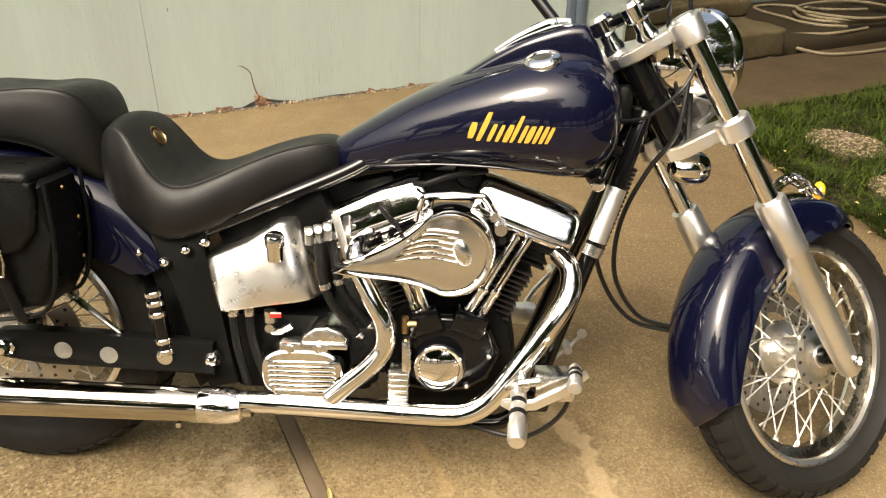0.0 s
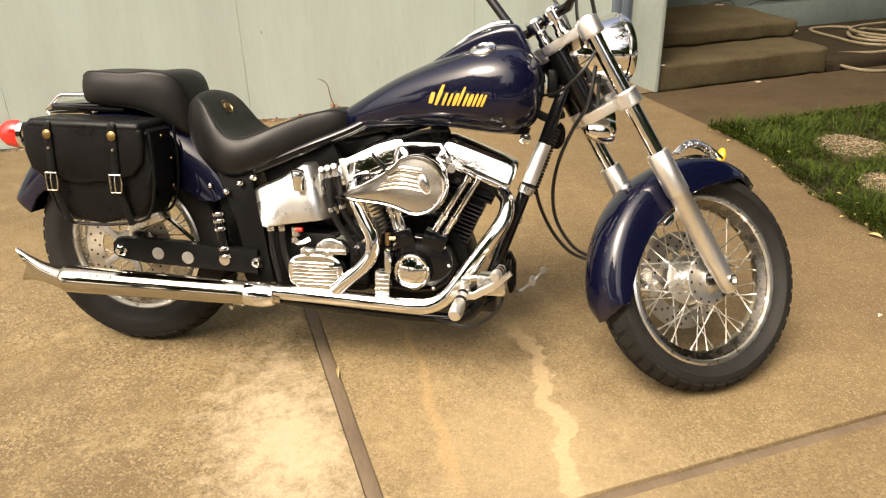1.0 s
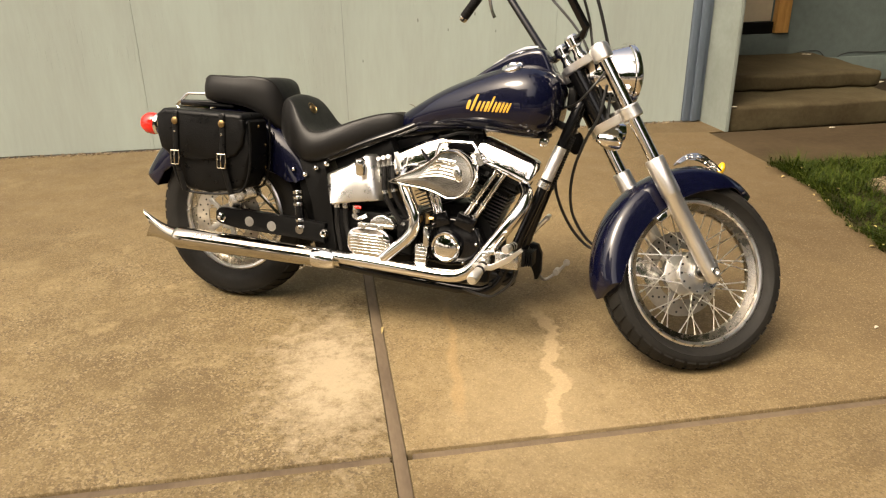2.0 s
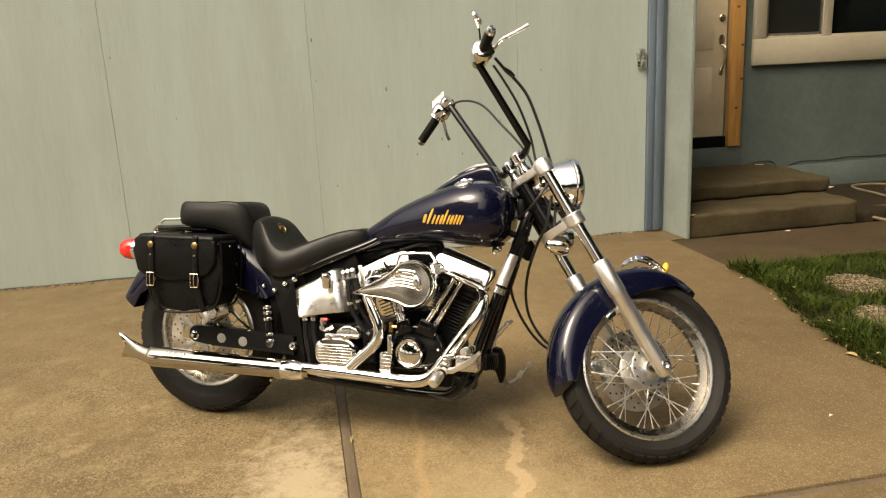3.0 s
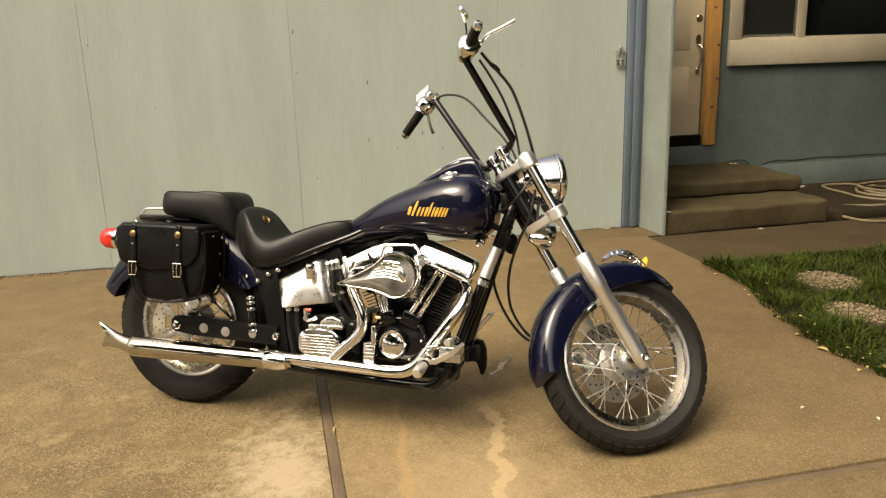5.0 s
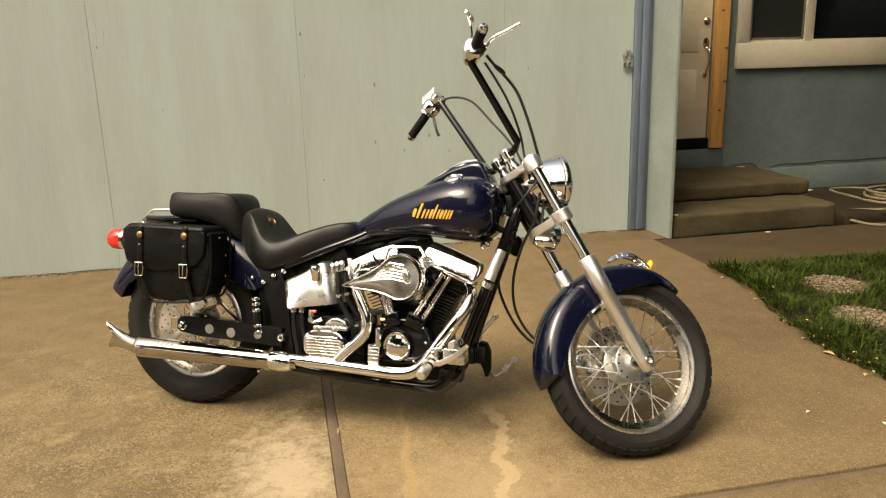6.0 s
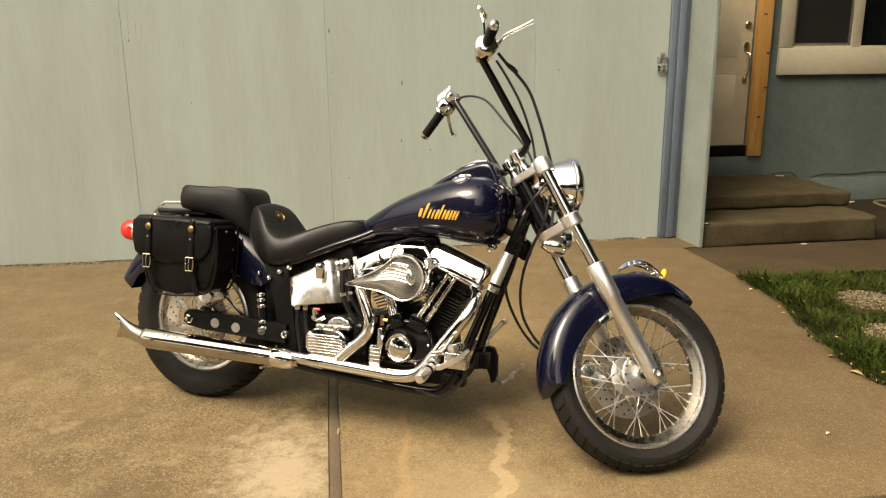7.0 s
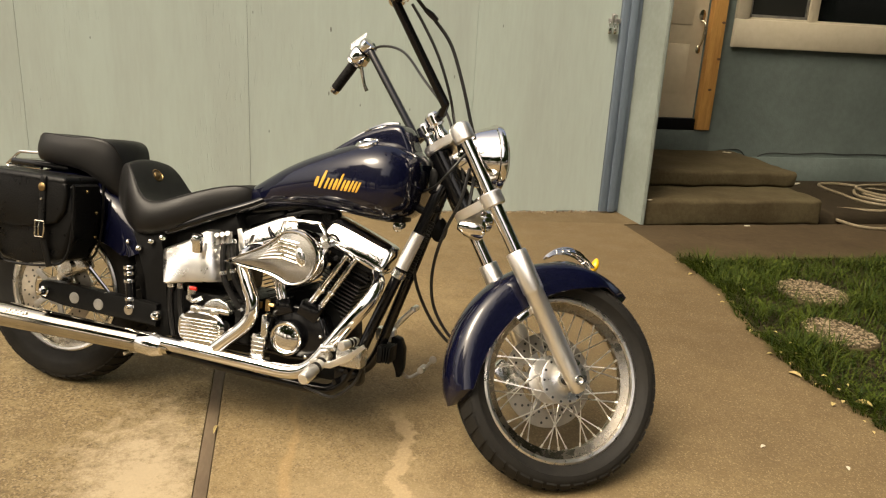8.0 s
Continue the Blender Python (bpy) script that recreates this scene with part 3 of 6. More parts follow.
lathe(bm, [(0.034, 0), (0.034, 0.006), (0.028, 0.012), (0.016, 0.014), (0.012, 0.02), (0, 0.021)], axis_to((4.652, HOUSE_Y + 0.008, 1.66), (0, -1, 0)), 20)
part("deadbolt", bm, nickel, door)
bm = bmesh.new()
lathe(bm, [(0.03, 0), (0.03, 0.008), (0.018, 0.012), (0, 0.013)], axis_to((4.650, HOUSE_Y + 0.008, 1.47), (0, -1, 0)) @ Matrix.Diagonal((1, 1.6, 1, 1)), 20)
lathe(bm, [(0.022, 0), (0.022, 0.008), (0.014, 0.012), (0, 0.013)], axis_to((4.650, HOUSE_Y + 0.008, 1.19), (0, -1, 0)) @ Matrix.Diagonal((1, 1.6, 1, 1)), 20)
tube(bm, [(4.650, HOUSE_Y, 1.425), (4.660, HOUSE_Y - 0.045, 1.405), (4.660, HOUSE_Y - 0.05, 1.325), (4.652, HOUSE_Y - 0.035, 1.245), (4.650, HOUSE_Y, 1.195)], [0.011, 0.01, 0.012, 0.009, 0.009], 10)
part("handle", bm, nickel, door, "worn nickel grip handle")

board = thing("timber_jamb", "raw yellow pine board standing as the door's jamb", "timber", kind="structure")
bm = bmesh.new()
box(bm, 4.772, HOUSE_Y - 0.035, 1.58, 0.125, 0.07, 2.14, 0.004)
part("plank", bm, raw_timber, board)
for zk, xk in ((0.86, 4.78), (1.42, 4.815), (1.75, 4.76), (1.12, 4.82)):
    bm = bmesh.new()
    lathe(bm, [(0.013, 0), (0.012, 0.001), (0, 0.0012)], axis_to((xk, HOUSE_Y - 0.0702, zk), (0, -1, 0)) @ Matrix.Diagonal((1.4, 0.8, 1, 1)), 12)
    part("knot", bm, rust_wood, board)

window = thing("window_1", "cream-framed sliding house window with dark panes", "window", kind="structure")
bm = bmesh.new()
T = 0.115
box(bm, (WX0 + WX1) / 2, HOUSE_Y - 0.012, WZ0 - T + 0.01, WX1 - WX0 + 0.24, 0.05, 0.235, 0.006)
box(bm, WX0 - 0.06, HOUSE_Y - 0.011, 1.98, 0.12, 0.046, 1.03, 0.006)
box(bm, WX1 + 0.06, HOUSE_Y - 0.011, 1.98, 0.12, 0.046, 1.03, 0.006)
box(bm, (WX0 + WX1) / 2, HOUSE_Y - 0.012, WZ1 + 0.06, WX1 - WX0 + 0.24, 0.05, 0.12, 0.006)
part("casing", bm, casing_paint, window)
bm = bmesh.new()
for x in (WX0 + 0.02, 5.735, WX1 - 0.02):
    box(bm, x, HOUSE_Y + 0.05, (WZ0 + WZ1) / 2, 0.05 if x != 5.735 else 0.10, 0.05, WZ1 - WZ0, 0.004)
for z in (WZ0 + 0.015, WZ1 - 0.015):
    box(bm, (WX0 + WX1) / 2, HOUSE_Y + 0.052, z, WX1 - WX0, 0.048, 0.035, 0.004)
part("window_frame", bm, casing_paint, window)
bm = bmesh.new()
for x in (WX0 + 0.055, 5.675):
    box(bm, x, HOUSE_Y + 0.045, 1.98, 0.018, 0.02, 1.0, 0.002)
for z in (WZ0 + 0.045, WZ1 - 0.045):
    box(bm, 5.40, HOUSE_Y + 0.045, z, 0.58, 0.02, 0.022, 0.002)
part("screen_frame", bm, cast_alloy, window)
part("screen", new_bm(lambda bm: box(bm, 5.40, HOUSE_Y + 0.05, 1.975, 0.57, 0.003, 0.96)), screen_mesh, window, "dark insect screen")
for x0, x1 in ((WX0, 5.72), (5.75, WX1)):
    part("pane", new_bm(lambda bm: box(bm, (x0 + x1) / 2, HOUSE_Y + 0.075, 1.975, x1 - x0, 0.006, 1.03)), window_glass, window)
# solid dark box painted as the unlit space behind the panes
part("room", new_bm(lambda bm: box(bm, 6.3, HOUSE_Y + 0.9, 1.9, 2.7, 1.4, 1.2)), hollow_shade, window)

bed = part("planting_bed", new_bm(lambda bm: box(bm, 7.76, 4.985, -0.012, 5.0, 1.25, 0.15, 0.05, None, 3)), soil)
tagged(bed, "raised bare soil bed against the house wall", "ground", kind="structure")
# out-of-view overhang, added only to shade the entry
roof = part("porch_roof", new_bm(lambda bm: box(bm, 7.65, 5.45, 3.10, 7.96, 0.32, 0.10)), white_paint)
tagged(roof, "unseen overhang added over the entry to shade it", "roof", kind="structure")
# out-of-view strip, added to block sky light from the upper garage wall
eave = part("eave", new_bm(lambda bm: box(bm, -2.7, WALL_Y + 0.02, 3.26, 12.6, 0.3, 0.10)), white_paint)
tagged(eave, "unseen overhang added above the garage wall to shade it", "roof", kind="structure")

# ---- hose, stepping stones, grass, leaves ----
hose = thing("garden_hose", "tan garden hose lying in loose loops on bare soil", "hose")


HZ = 0.075
bm = bmesh.new()
pts = []
for i in range(30):
    a = math.pi * 0.78 + i / 12 * 2 * math.pi
    rx, ry = 0.46 + 0.05 * math.sin(i * 0.9), 0.34 + 0.04 * math.cos(i * 0.7)
    pts.append((6.34 + rx * math.cos(a) + 0.02 * math.sin(i * 0.4), 4.78 + ry * math.sin(a), HZ + 0.022 + 0.0016 * i))
tube(bm, pts, 0.0125, 8, 4)
part("coil", bm, hose_mat, hose)
bm = new_bm(tube, [(6.75, 4.92, HZ), (6.45, 5.03, HZ), (6.26, 5.27, HZ), (6.155, 5.366, HZ), (6.035, 5.389, HZ), (5.90, 5.36, HZ), (5.835, 5.20, HZ), (5.82, 4.966, HZ), (5.80, 4.78, HZ), (5.86, 4.62, HZ), (6.0, 4.52, HZ)], 0.0125, 8, 6)
part("loop", bm, hose_mat, hose)
bm = new_bm(tube, [(6.1, 4.42, HZ), (5.85, 4.40, HZ), (5.67, 4.42, 0.07), (5.551, 4.53, 0.055), (5.442, 4.575, 0.05), (5.36, 4.58, 0.04), (5.31, 4.51, 0.022), (5.305, 4.36, 0.012), (5.35, 4.19, 0.0095), (5.50, 4.115, 0.0095), (5.9, 4.09, 0.0095), (6.5, 4.12, 0.0095)], 0.0125, 8, 6)
part("tail", bm, hose_mat, hose)

for sx, sy, rx, ry in ((3.955, 2.88, 0.185, 0.205), (3.70, 2.35, 0.16, 0.185)):
    stone = thing("stepping_stone", "round pebble-faced stepping stone sunk in the grass", "stepping stone", m=Matrix.Translation((sx, sy, 0)), group="stepping stones in the grass")
    bm = bmesh.new()
    lathe(bm, [(1.0, -0.05), (1.0, 0.004), (0.97, 0.011), (0, 0.013)], Matrix.Diagonal((rx, ry, 1, 1)), 28)
    part("base", bm, step_concrete, stone)
    bm = bmesh.new()
    for i in range(620):
        a, r = random.random() * 6.283, math.sqrt(random.random()) * 0.96
        s = random.uniform(0.004, 0.0085)
        bmesh.ops.create_icosphere(bm, subdivisions=1, radius=s, matrix=Matrix.Translation((rx * r * math.cos(a), ry * r * math.sin(a), 0.014)) @ Matrix.Rotation(random.random() * 6, 4, "Z") @ Matrix.Diagonal((1.3, 0.9, 0.6, 1)))
    tagged(part("pebble_facing", bm, leafy("pebble_tones", (0.05, 0.036, 0.024), (0.30, 0.235, 0.155), 0.7), stone), kind="stuff")


def lawn_edge(y):
    """Where the lawn begins beside the driveway."""
    return float(np.interp(y, [-6, 1.2, 2.0, 2.45, 2.95, 3.42], [3.4, 3.25, 3.24, 3.30, 3.47, 3.5]))


bm = bmesh.new()
lv = [(lawn_edge(y), y) for y in (-6, 1.2, 2.0, 2.45, 2.95, 3.48)]
outline = [(x + 0.03, y) for x, y in lv] + [(9, 3.48), (9, -6)]
a = [bm.verts.new((x, y, -0.012)) for x, y in outline]
b = [bm.verts.new((x, y, -0.1)) for x, y in outline]
bm.faces.new(a)
for i in range(len(a)):
    bm.faces.new((a[i], b[i], b[(i + 1) % len(a)], a[(i + 1) % len(a)]))
lawn = part("lawn_soil", bm, soil, smooth=False)
tagged(lawn, "dark soil under the lawn beside the driveway", "ground", kind="structure")


def grass(n, x1, y0, y1, seed):
    rnd = random.Random(seed)
    verts, faces = [], []
    while n > 0:
        y = rnd.uniform(y0, y1)
        e = lawn_edge(y)
        ragged = 0.045 * noise.noise(Vector((y * 5.5, 3.0, 0))) + 0.03 * noise.noise(Vector((y * 17, 9.0, 0)))
        x = e + rnd.random() ** 1.3 * (x1 - e) - 0.02 + ragged
        if any(((x - sx) / (rx - 0.025)) ** 2 + ((y - sy) / (ry - 0.025)) ** 2 < 1 for sx, sy, rx, ry in ((3.955, 2.88, 0.185, 0.205), (3.70, 2.35, 0.16, 0.185))):
            continue
        n -= 1
        clump = noise.noise(Vector((x * 3.5, y * 3.5, 0)))
        h = max(0.02, rnd.gauss(0.055, 0.020) * (1 + 1.3 * clump)) * (0.7 if x < e + 0.04 or y > 3.43 else 1.0)
        az, lean, w = rnd.random() * 6.283, rnd.uniform(0.35, 1.6), rnd.uniform(0.0013, 0.0030)
        if x < e + 0.08:
            az = rnd.gauss(math.pi, 0.8)
        d, s = Vector((math.cos(az), math.sin(az), 0)), Vector((-math.sin(az), math.cos(az), 0)) * w
        p = Vector((x, y, 0.0 if x < e + 0.02 else -0.014))
        k = len(verts)
        for t, ww in ((0, 1), (0.45, 0.9), (0.8, 0.6)):
            q = p + d * (h * lean * t * t) + Vector((0, 0, h * (t - 0.25 * lean * t * t)))
            verts += [q - s * ww, q + s * ww]
        verts.append(p + d * (h * lean) + Vector((0, 0, h * (1 - 0.25 * lean))))
        faces += [(k, k + 1, k + 3, k + 2), (k + 2, k + 3, k + 5, k + 4), (k + 4, k + 5, k + 6)]
    me = bpy.data.meshes.new("grass")
    me.from_pydata(verts, [], faces)
    me.materials.append(grass_mat)
    return tagged(new("grass", me), "rough green lawn grass beside the driveway", "grass", kind="stuff")


grass(26000, 5.6, 1.2, 3.5, 5)
grass(9000, 7.5, -1.0, 3.5, 6)
grass(14000, 6.5, -5.9, 1.2, 7)


def dry(x, y, s, az, material, label, z=0.002, broad=0.28):
    """A small curled leaf or chip."""
    bm = bmesh.new()
    rings = []
    for i in range(7):
        t = i / 6
        w = s * broad * math.sin(math.pi * (0.08 + 0.84 * t))
        zz = 0.004 + s * 0.16 * math.sin(math.pi * t)
        rings.append([(s * (t - 0.5), -w, zz), (s * (t - 0.5), 0, zz - w * 0.5), (s * (t - 0.5), w, zz), (s * (t - 0.5), 0, zz - w * 0.5 - 0.0012)])
    loft(bm, rings)
    o = part("leaf", bm, material, None, "", pose(x, y, z, 0, 0, az))
    return tagged(o, label, "leaf", group="scattered leaves on the concrete")


dry(2.711, 1.494, 0.024, 20, white_chip, "small pale chip lying on the concrete")
dry(2.915, 1.34, 0.024, 70, white_chip, "small pale chip lying on the concrete")
dry(0.914, 1.819, 0.05, 80, dry_leaf, "thin dry straw-coloured leaf lying beside the joint", 0.0, 0.1)
for x, y, s, az in ((3.19, 1.98, 0.09, 120), (3.25, 1.86, 0.07, 150), (3.30, 1.72, 0.11, 140), (3.28, 2.42, 0.05, 30), (3.40, 2.78, 0.07, 100), (3.42, 3.22, 0.06, 20), (3.24, 2.08, 0.05, 60)):
    dry(x, y, s * 0.6, az, dry_leaf, "dry yellow leaf at the lawn's edge")
litter = random.Random(31)
for i in range(20):
    y = litter.uniform(1.5, 3.4)
    dry(lawn_edge(y) + litter.uniform(-0.10, 0.12), y, litter.uniform(0.012, 0.03), litter.uniform(0, 360), dry_leaf, "dry yellow leaf at the lawn's edge", litter.uniform(0.002, 0.03))

# ---- motorcycle: built upright along x, then turned and leaned on its stand ----
bike = thing("motorcycle", "dark blue cruiser motorcycle with chrome engine leaning on its stand", "motorcycle",
             m=pose(0.3622, 2.2563, 0.003, -10.7, 0, -28.0) @ Matrix.Scale(1.005, 4))
RAKE, STEER = radians(32.5), radians(35.3)
ef, el, eu = Vector((math.cos(RAKE), 0, math.sin(RAKE))), Vector((0, 1, 0)), Vector((-math.sin(RAKE), 0, math.cos(RAKE)))
sf = ef * math.cos(STEER) + el * math.sin(STEER)
sl = el * math.cos(STEER) - ef * math.sin(STEER)
S = Matrix.Translation((1.2667, 0, 1.0062)) @ Matrix((sf, sl, eu)).transposed().to_4x4()   # forward, left, up of the turned fork
SIDE = Matrix.Rotation(radians(90), 4, "X")      # z to -y


def bp(name, fn, material, label="", parent=None, m=None, **k):
    bm = bmesh.new()
    fn(bm)
    return part(name, bm, material, parent or bike, label, m, **k)


def oval(w, h, n=24, p=2.4):
    out = []
    for i in range(n):
        a = 2 * math.pi * i / n
        c, s = math.cos(a), math.sin(a)
        out.append((w * math.copysign(abs(c) ** (2 / p), c), h * math.copysign(abs(s) ** (2 / p), s)))
    return out


def body(bm, rows, p=2.4, n=28, flat=0.0):
    """A loft along x from rows of x, top, bottom, half width."""
    xs = [r[0] for r in rows]
    rings = []
    k = (len(rows) - 1) * 4
    tt = np.linspace(0, 1, len(rows))
    fine = spline([(r[0], r[1], r[2]) for r in rows], 4)
    wid = spline([(r[3], 0, 0) for r in rows], 4)
    for q, w in zip(fine, wid):
        c, h = (q.y + q.z) / 2, (q.y - q.z) / 2
        rings.append([(q.x, y, c + z) for y, z in oval(max(w.x, 0.002), max(h, 0.002), n, p)])
    return loft(bm, rings)


# -- wheels
def tread(bm, R, w, n, depth=0.003):
    """Slanted blocks round the crown of a tyre whose axle is z."""
    for i in range(n):
        for side in (-1, 1):
            a0 = 2 * math.pi * (i + (0.5 if side > 0 else 0)) / n
            da = 2 * math.pi / n * 0.36
            quad = []
            for (t, sh) in ((0.08, 0.0), (0.5, 0.6), (0.9, 1.2)):
                ang = t * 1.25
                rr, zz = R - 0.6 * w + 0.6 * w * math.cos(ang) + depth, side * w * math.sin(ang)
                for s in (-1, 1):
                    a = a0 + da * (s + sh)
                    quad.append(bm.verts.new((rr * math.cos(a), rr * math.sin(a), zz)))
            low = [bm.verts.new(v.co * 1.0 - Vector((v.co.x, v.co.y, 0)).normalized() * 0.009) for v in quad]
            for f in ((0, 1, 3, 2), (2, 3, 5, 4)):
                bm.faces.new([quad[j] for j in f])
            loop = (0, 1, 3, 5, 4, 2)
            for j in range(6):
                p, q = loop[j], loop[(j + 1) % 6]
                bm.faces.new((quad[p], low[p], low[q], quad[q]))


def wheel(name, m, R, w, rim, hub_r, nspoke, rotor_side, rotor_r, label):
    """A wire wheel whose axle is its own z, +z to the rider's left."""
    rb = rim - 0.020
    wr = w * 0.52
    rimp = [(rim, -wr), (rim - 0.003, -wr - 0.004), (rim - 0.010, -wr - 0.001), (rim - 0.012, -wr + 0.010), (rb - 0.006, -wr + 0.016), (rb - 0.016, -wr * 0.35), (rb - 0.018, 0), (rb - 0.016, wr * 0.35), (rb - 0.006, wr - 0.016), (rim - 0.012, wr - 0.010), (rim - 0.010, wr + 0.001), (rim - 0.003, wr + 0.004), (rim, wr), (rim + 0.004, wr * 0.6), (rim + 0.004, -wr * 0.6)]
    W = bp(name, lambda bm: lathe(bm, rimp, None, 72, closed=True), rim_barrel_dim, label, m=m)
    for sg in (-1, 1):
        part("rim_lip", new_bm(lathe, [(rim + 0.003, sg * (wr - 0.006)), (rim + 0.003, sg * (wr + 0.005)), (rim - 0.003, sg * (wr + 0.008)), (rim - 0.011, sg * (wr + 0.006)), (rim - 0.013, sg * (wr - 0.004)), (rim - 0.008, sg * (wr - 0.008))], None, 72, True), rim_chrome, W, "bright chrome rim edge")
    c = 0.6 * w
    prof = [(rim - 0.004, -wr - 0.002), (rim + 0.012, -wr - 0.006), (rim + 0.03, -w * 0.93), ((rim + R - c) / 2 + 0.012, -w)]
    prof += [(R - c + c * math.cos(a), w * math.sin(a)) for a in np.linspace(-1.45, 1.45, 13)]
    prof += [((rim + R - c) / 2 + 0.012, w), (rim + 0.03, w * 0.93), (rim + 0.012, wr + 0.006), (rim - 0.004, wr + 0.002)]
    part("tyre", new_bm(lathe, prof, None, 72, True), tyre_rubber, W, "black rubber tyre with dusty sidewalls")
    part("tread", new_bm(tread, R, w, 44, 0.0055), tyre_rubber, W, "slanted tread blocks")
    hp = [(0.018, -0.060), (0.024, -0.060), (0.026, -0.056), (0.034, -0.053), (hub_r * 0.72, -0.049), (hub_r * 0.97, -0.050), (hub_r, -0.049), (hub_r, -0.044), (hub_r * 0.97, -0.043), (hub_r * 0.6, -0.040), (hub_r * 0.5, -0.03), (hub_r * 0.5, 0.03), (hub_r * 0.6, 0.040), (hub_r * 0.97, 0.043), (hub_r, 0.044), (hub_r, 0.049), (hub_r * 0.97, 0.050), (0.034, 0.053), (0.026, 0.056), (0.024, 0.060), (0.018, 0.060)]
    part("hub", new_bm(lathe, hp, None, 40), rim_chrome, W, "polished hub flange")
    for sg in (-1, 1):
        part("axle_spacer", new_bm(lathe, [(0.010, sg * 0.056), (0.0175, sg * 0.056), (0.0175, sg * 0.070), (0.015, sg * 0.082), (0.010, sg * 0.082)], None, 20, True), black_gloss, W, "black axle spacer")
    bm = bmesh.new()
    for i in range(14):
        a = 2 * math.pi * i / 14
        for zz in (-0.0505, 0.0505):
            lathe(bm, [(0.004, -0.001), (0.004, 0.001)], Matrix.Translation((hub_r * 0.88 * math.cos(a), hub_r * 0.88 * math.sin(a), zz)), 8)
    # dark studs on the flange, painted as the shade in its holes
    tagged(part("spoke_hole", bm, hollow_shade, W), kind="stuff")
    sp = None
    for i in range(nspoke):
        side = -1 if i % 2 else 1
        k = i // 2
        swing = 1 if k % 2 else -1
        a = 2 * math.pi * i / nspoke
        p = Vector((hub_r * 0.9 * math.cos(a), hub_r * 0.9 * math.sin(a), side * 0.046))
        b = a + swing * 0.62
        q = Vector(((rb - 0.012) * math.cos(b), (rb - 0.012) * math.sin(b), side * 0.006))
        mm = axis_to(p, q - p)
        if sp is None:
            ln = (q - p).length
            sp = part("spoke", new_bm(lathe, [(0.0020, 0), (0.0020, ln * 0.9), (0.0034, ln * 0.905), (0.0034, ln * 0.99), (0.0020, ln)], None, 6), rim_chrome, W, "chrome wire spoke", mm)
        else:
            share(sp, "spoke", mm, W)
    rz = rotor_side * 0.072
    rot = part("brake_disc", new_bm(lathe, [(rotor_r * 0.62, rz - 0.0025), (rotor_r, rz - 0.0025), (rotor_r, rz + 0.0025), (rotor_r * 0.62, rz + 0.0025)], None, 56, True), disc_steel, W, "drilled steel brake disc")
    bm = bmesh.new()
    for i in range(48):
        a, r = 2 * math.pi * i / 48, rotor_r * (0.70, 0.80, 0.91)[i % 3]
        lathe(bm, [(0.0042, -0.0031), (0.0042, 0.0031)], Matrix.Translation((r * math.cos(a), r * math.sin(a), rz)), 8)
    # dark studs through the disc, painted as the shade in its drillings
    tagged(part("drilling", bm, hollow_shade, W), kind="stuff")
    bm = bmesh.new()
    lathe(bm, [(0.03, rz - 0.004), (hub_r * 0.95, rz - 0.004), (hub_r * 0.95, rz + 0.004), (0.03, rz + 0.004)], None, 32, True)
    for i in range(5):
        box(bm, rotor_r * 0.52, 0, rz, rotor_r * 0.42, 0.022, 0.006, 0.002, None)
        bmesh.ops.rotate(bm, verts=bm.verts, cent=(0, 0, 0), matrix=Matrix.Rotation(2 * math.pi / 5, 3, "Z"))
    part("disc_carrier", bm, cast_alloy, W)
    return W


AXLE_L = Matrix.Rotation(radians(-90), 4, "X")     # z to +y
FW = S @ Matrix.Translation((0.031, 0.0, -0.856))
rear_wheel = wheel("rear_wheel", Matrix.Translation((0, 0, 0.328)) @ AXLE_L, 0.328, 0.065, 0.219, 0.052, 40, -1, 0.146, "chrome wire rear wheel rim")
front_wheel = wheel("front_wheel", FW @ AXLE_L, 0.3185, 0.057, 0.2445, 0.074, 40, 1, 0.146, "chrome wire front wheel rim")


# -- front fork and steering (coordinates: forward, left, up along the fork)
FK = dict(m=S)
for side in (-1, 1):
    l = 0.11 * side
    LEG = S @ Matrix.Translation((0.049 if side < 0 else 0.040, l, 0)) @ Matrix.Rotation(radians(1.2), 4, "Y")
    t = bp("fork_tube", lambda bm: cyl(bm, (0, 0, -0.50), (0, 0, -0.05), 0.0205, 24), chrome, "chrome fork tube", m=LEG)
    if side > 0:
        part("cover", new_bm(cyl, (0, 0, -0.265), (0, 0, -0.075), 0.032, 24), black_gloss, t, "gloss black fork cover")
    prof = [(0.0225, -0.450), (0.029, -0.451), (0.0315, -0.455), (0.0315, -0.575), (0.0305, -0.579), (0.0285, -0.582), (0.0280, -0.80), (0.0255, -0.855), (0.0225, -0.888), (0.016, -0.896)]
    bp("fork_slider", lambda bm: lathe(bm, prof, None, 28), satin_alloy, "satin alloy fork slider", m=LEG)
    bp("axle_pinch", lambda bm: lathe(bm, [(0.010, -0.004), (0.014, -0.003), (0.014, 0.003), (0.010, 0.004)], axis_to((0.004, -0.026, -0.862), (0.1, -1, 0)), 18, True), polished, "polished pinch ring at the slider's end", m=LEG)
    bp("fork_cap", lambda bm: lathe(bm, [(0.029, -0.096), (0.0325, -0.092), (0.0325, -0.052), (0.030, -0.047), (0.024, -0.045), (0.021, -0.040), (0.010, -0.039), (0, -0.039)], None, 24), satin_alloy, m=LEG)
    bp("clamp_ring", lambda bm: lathe(bm, [(0.021, -0.306), (0.031, -0.306), (0.0345, -0.302), (0.0345, -0.266), (0.031, -0.262), (0.021, -0.262)], None, 24), satin_alloy, m=LEG)


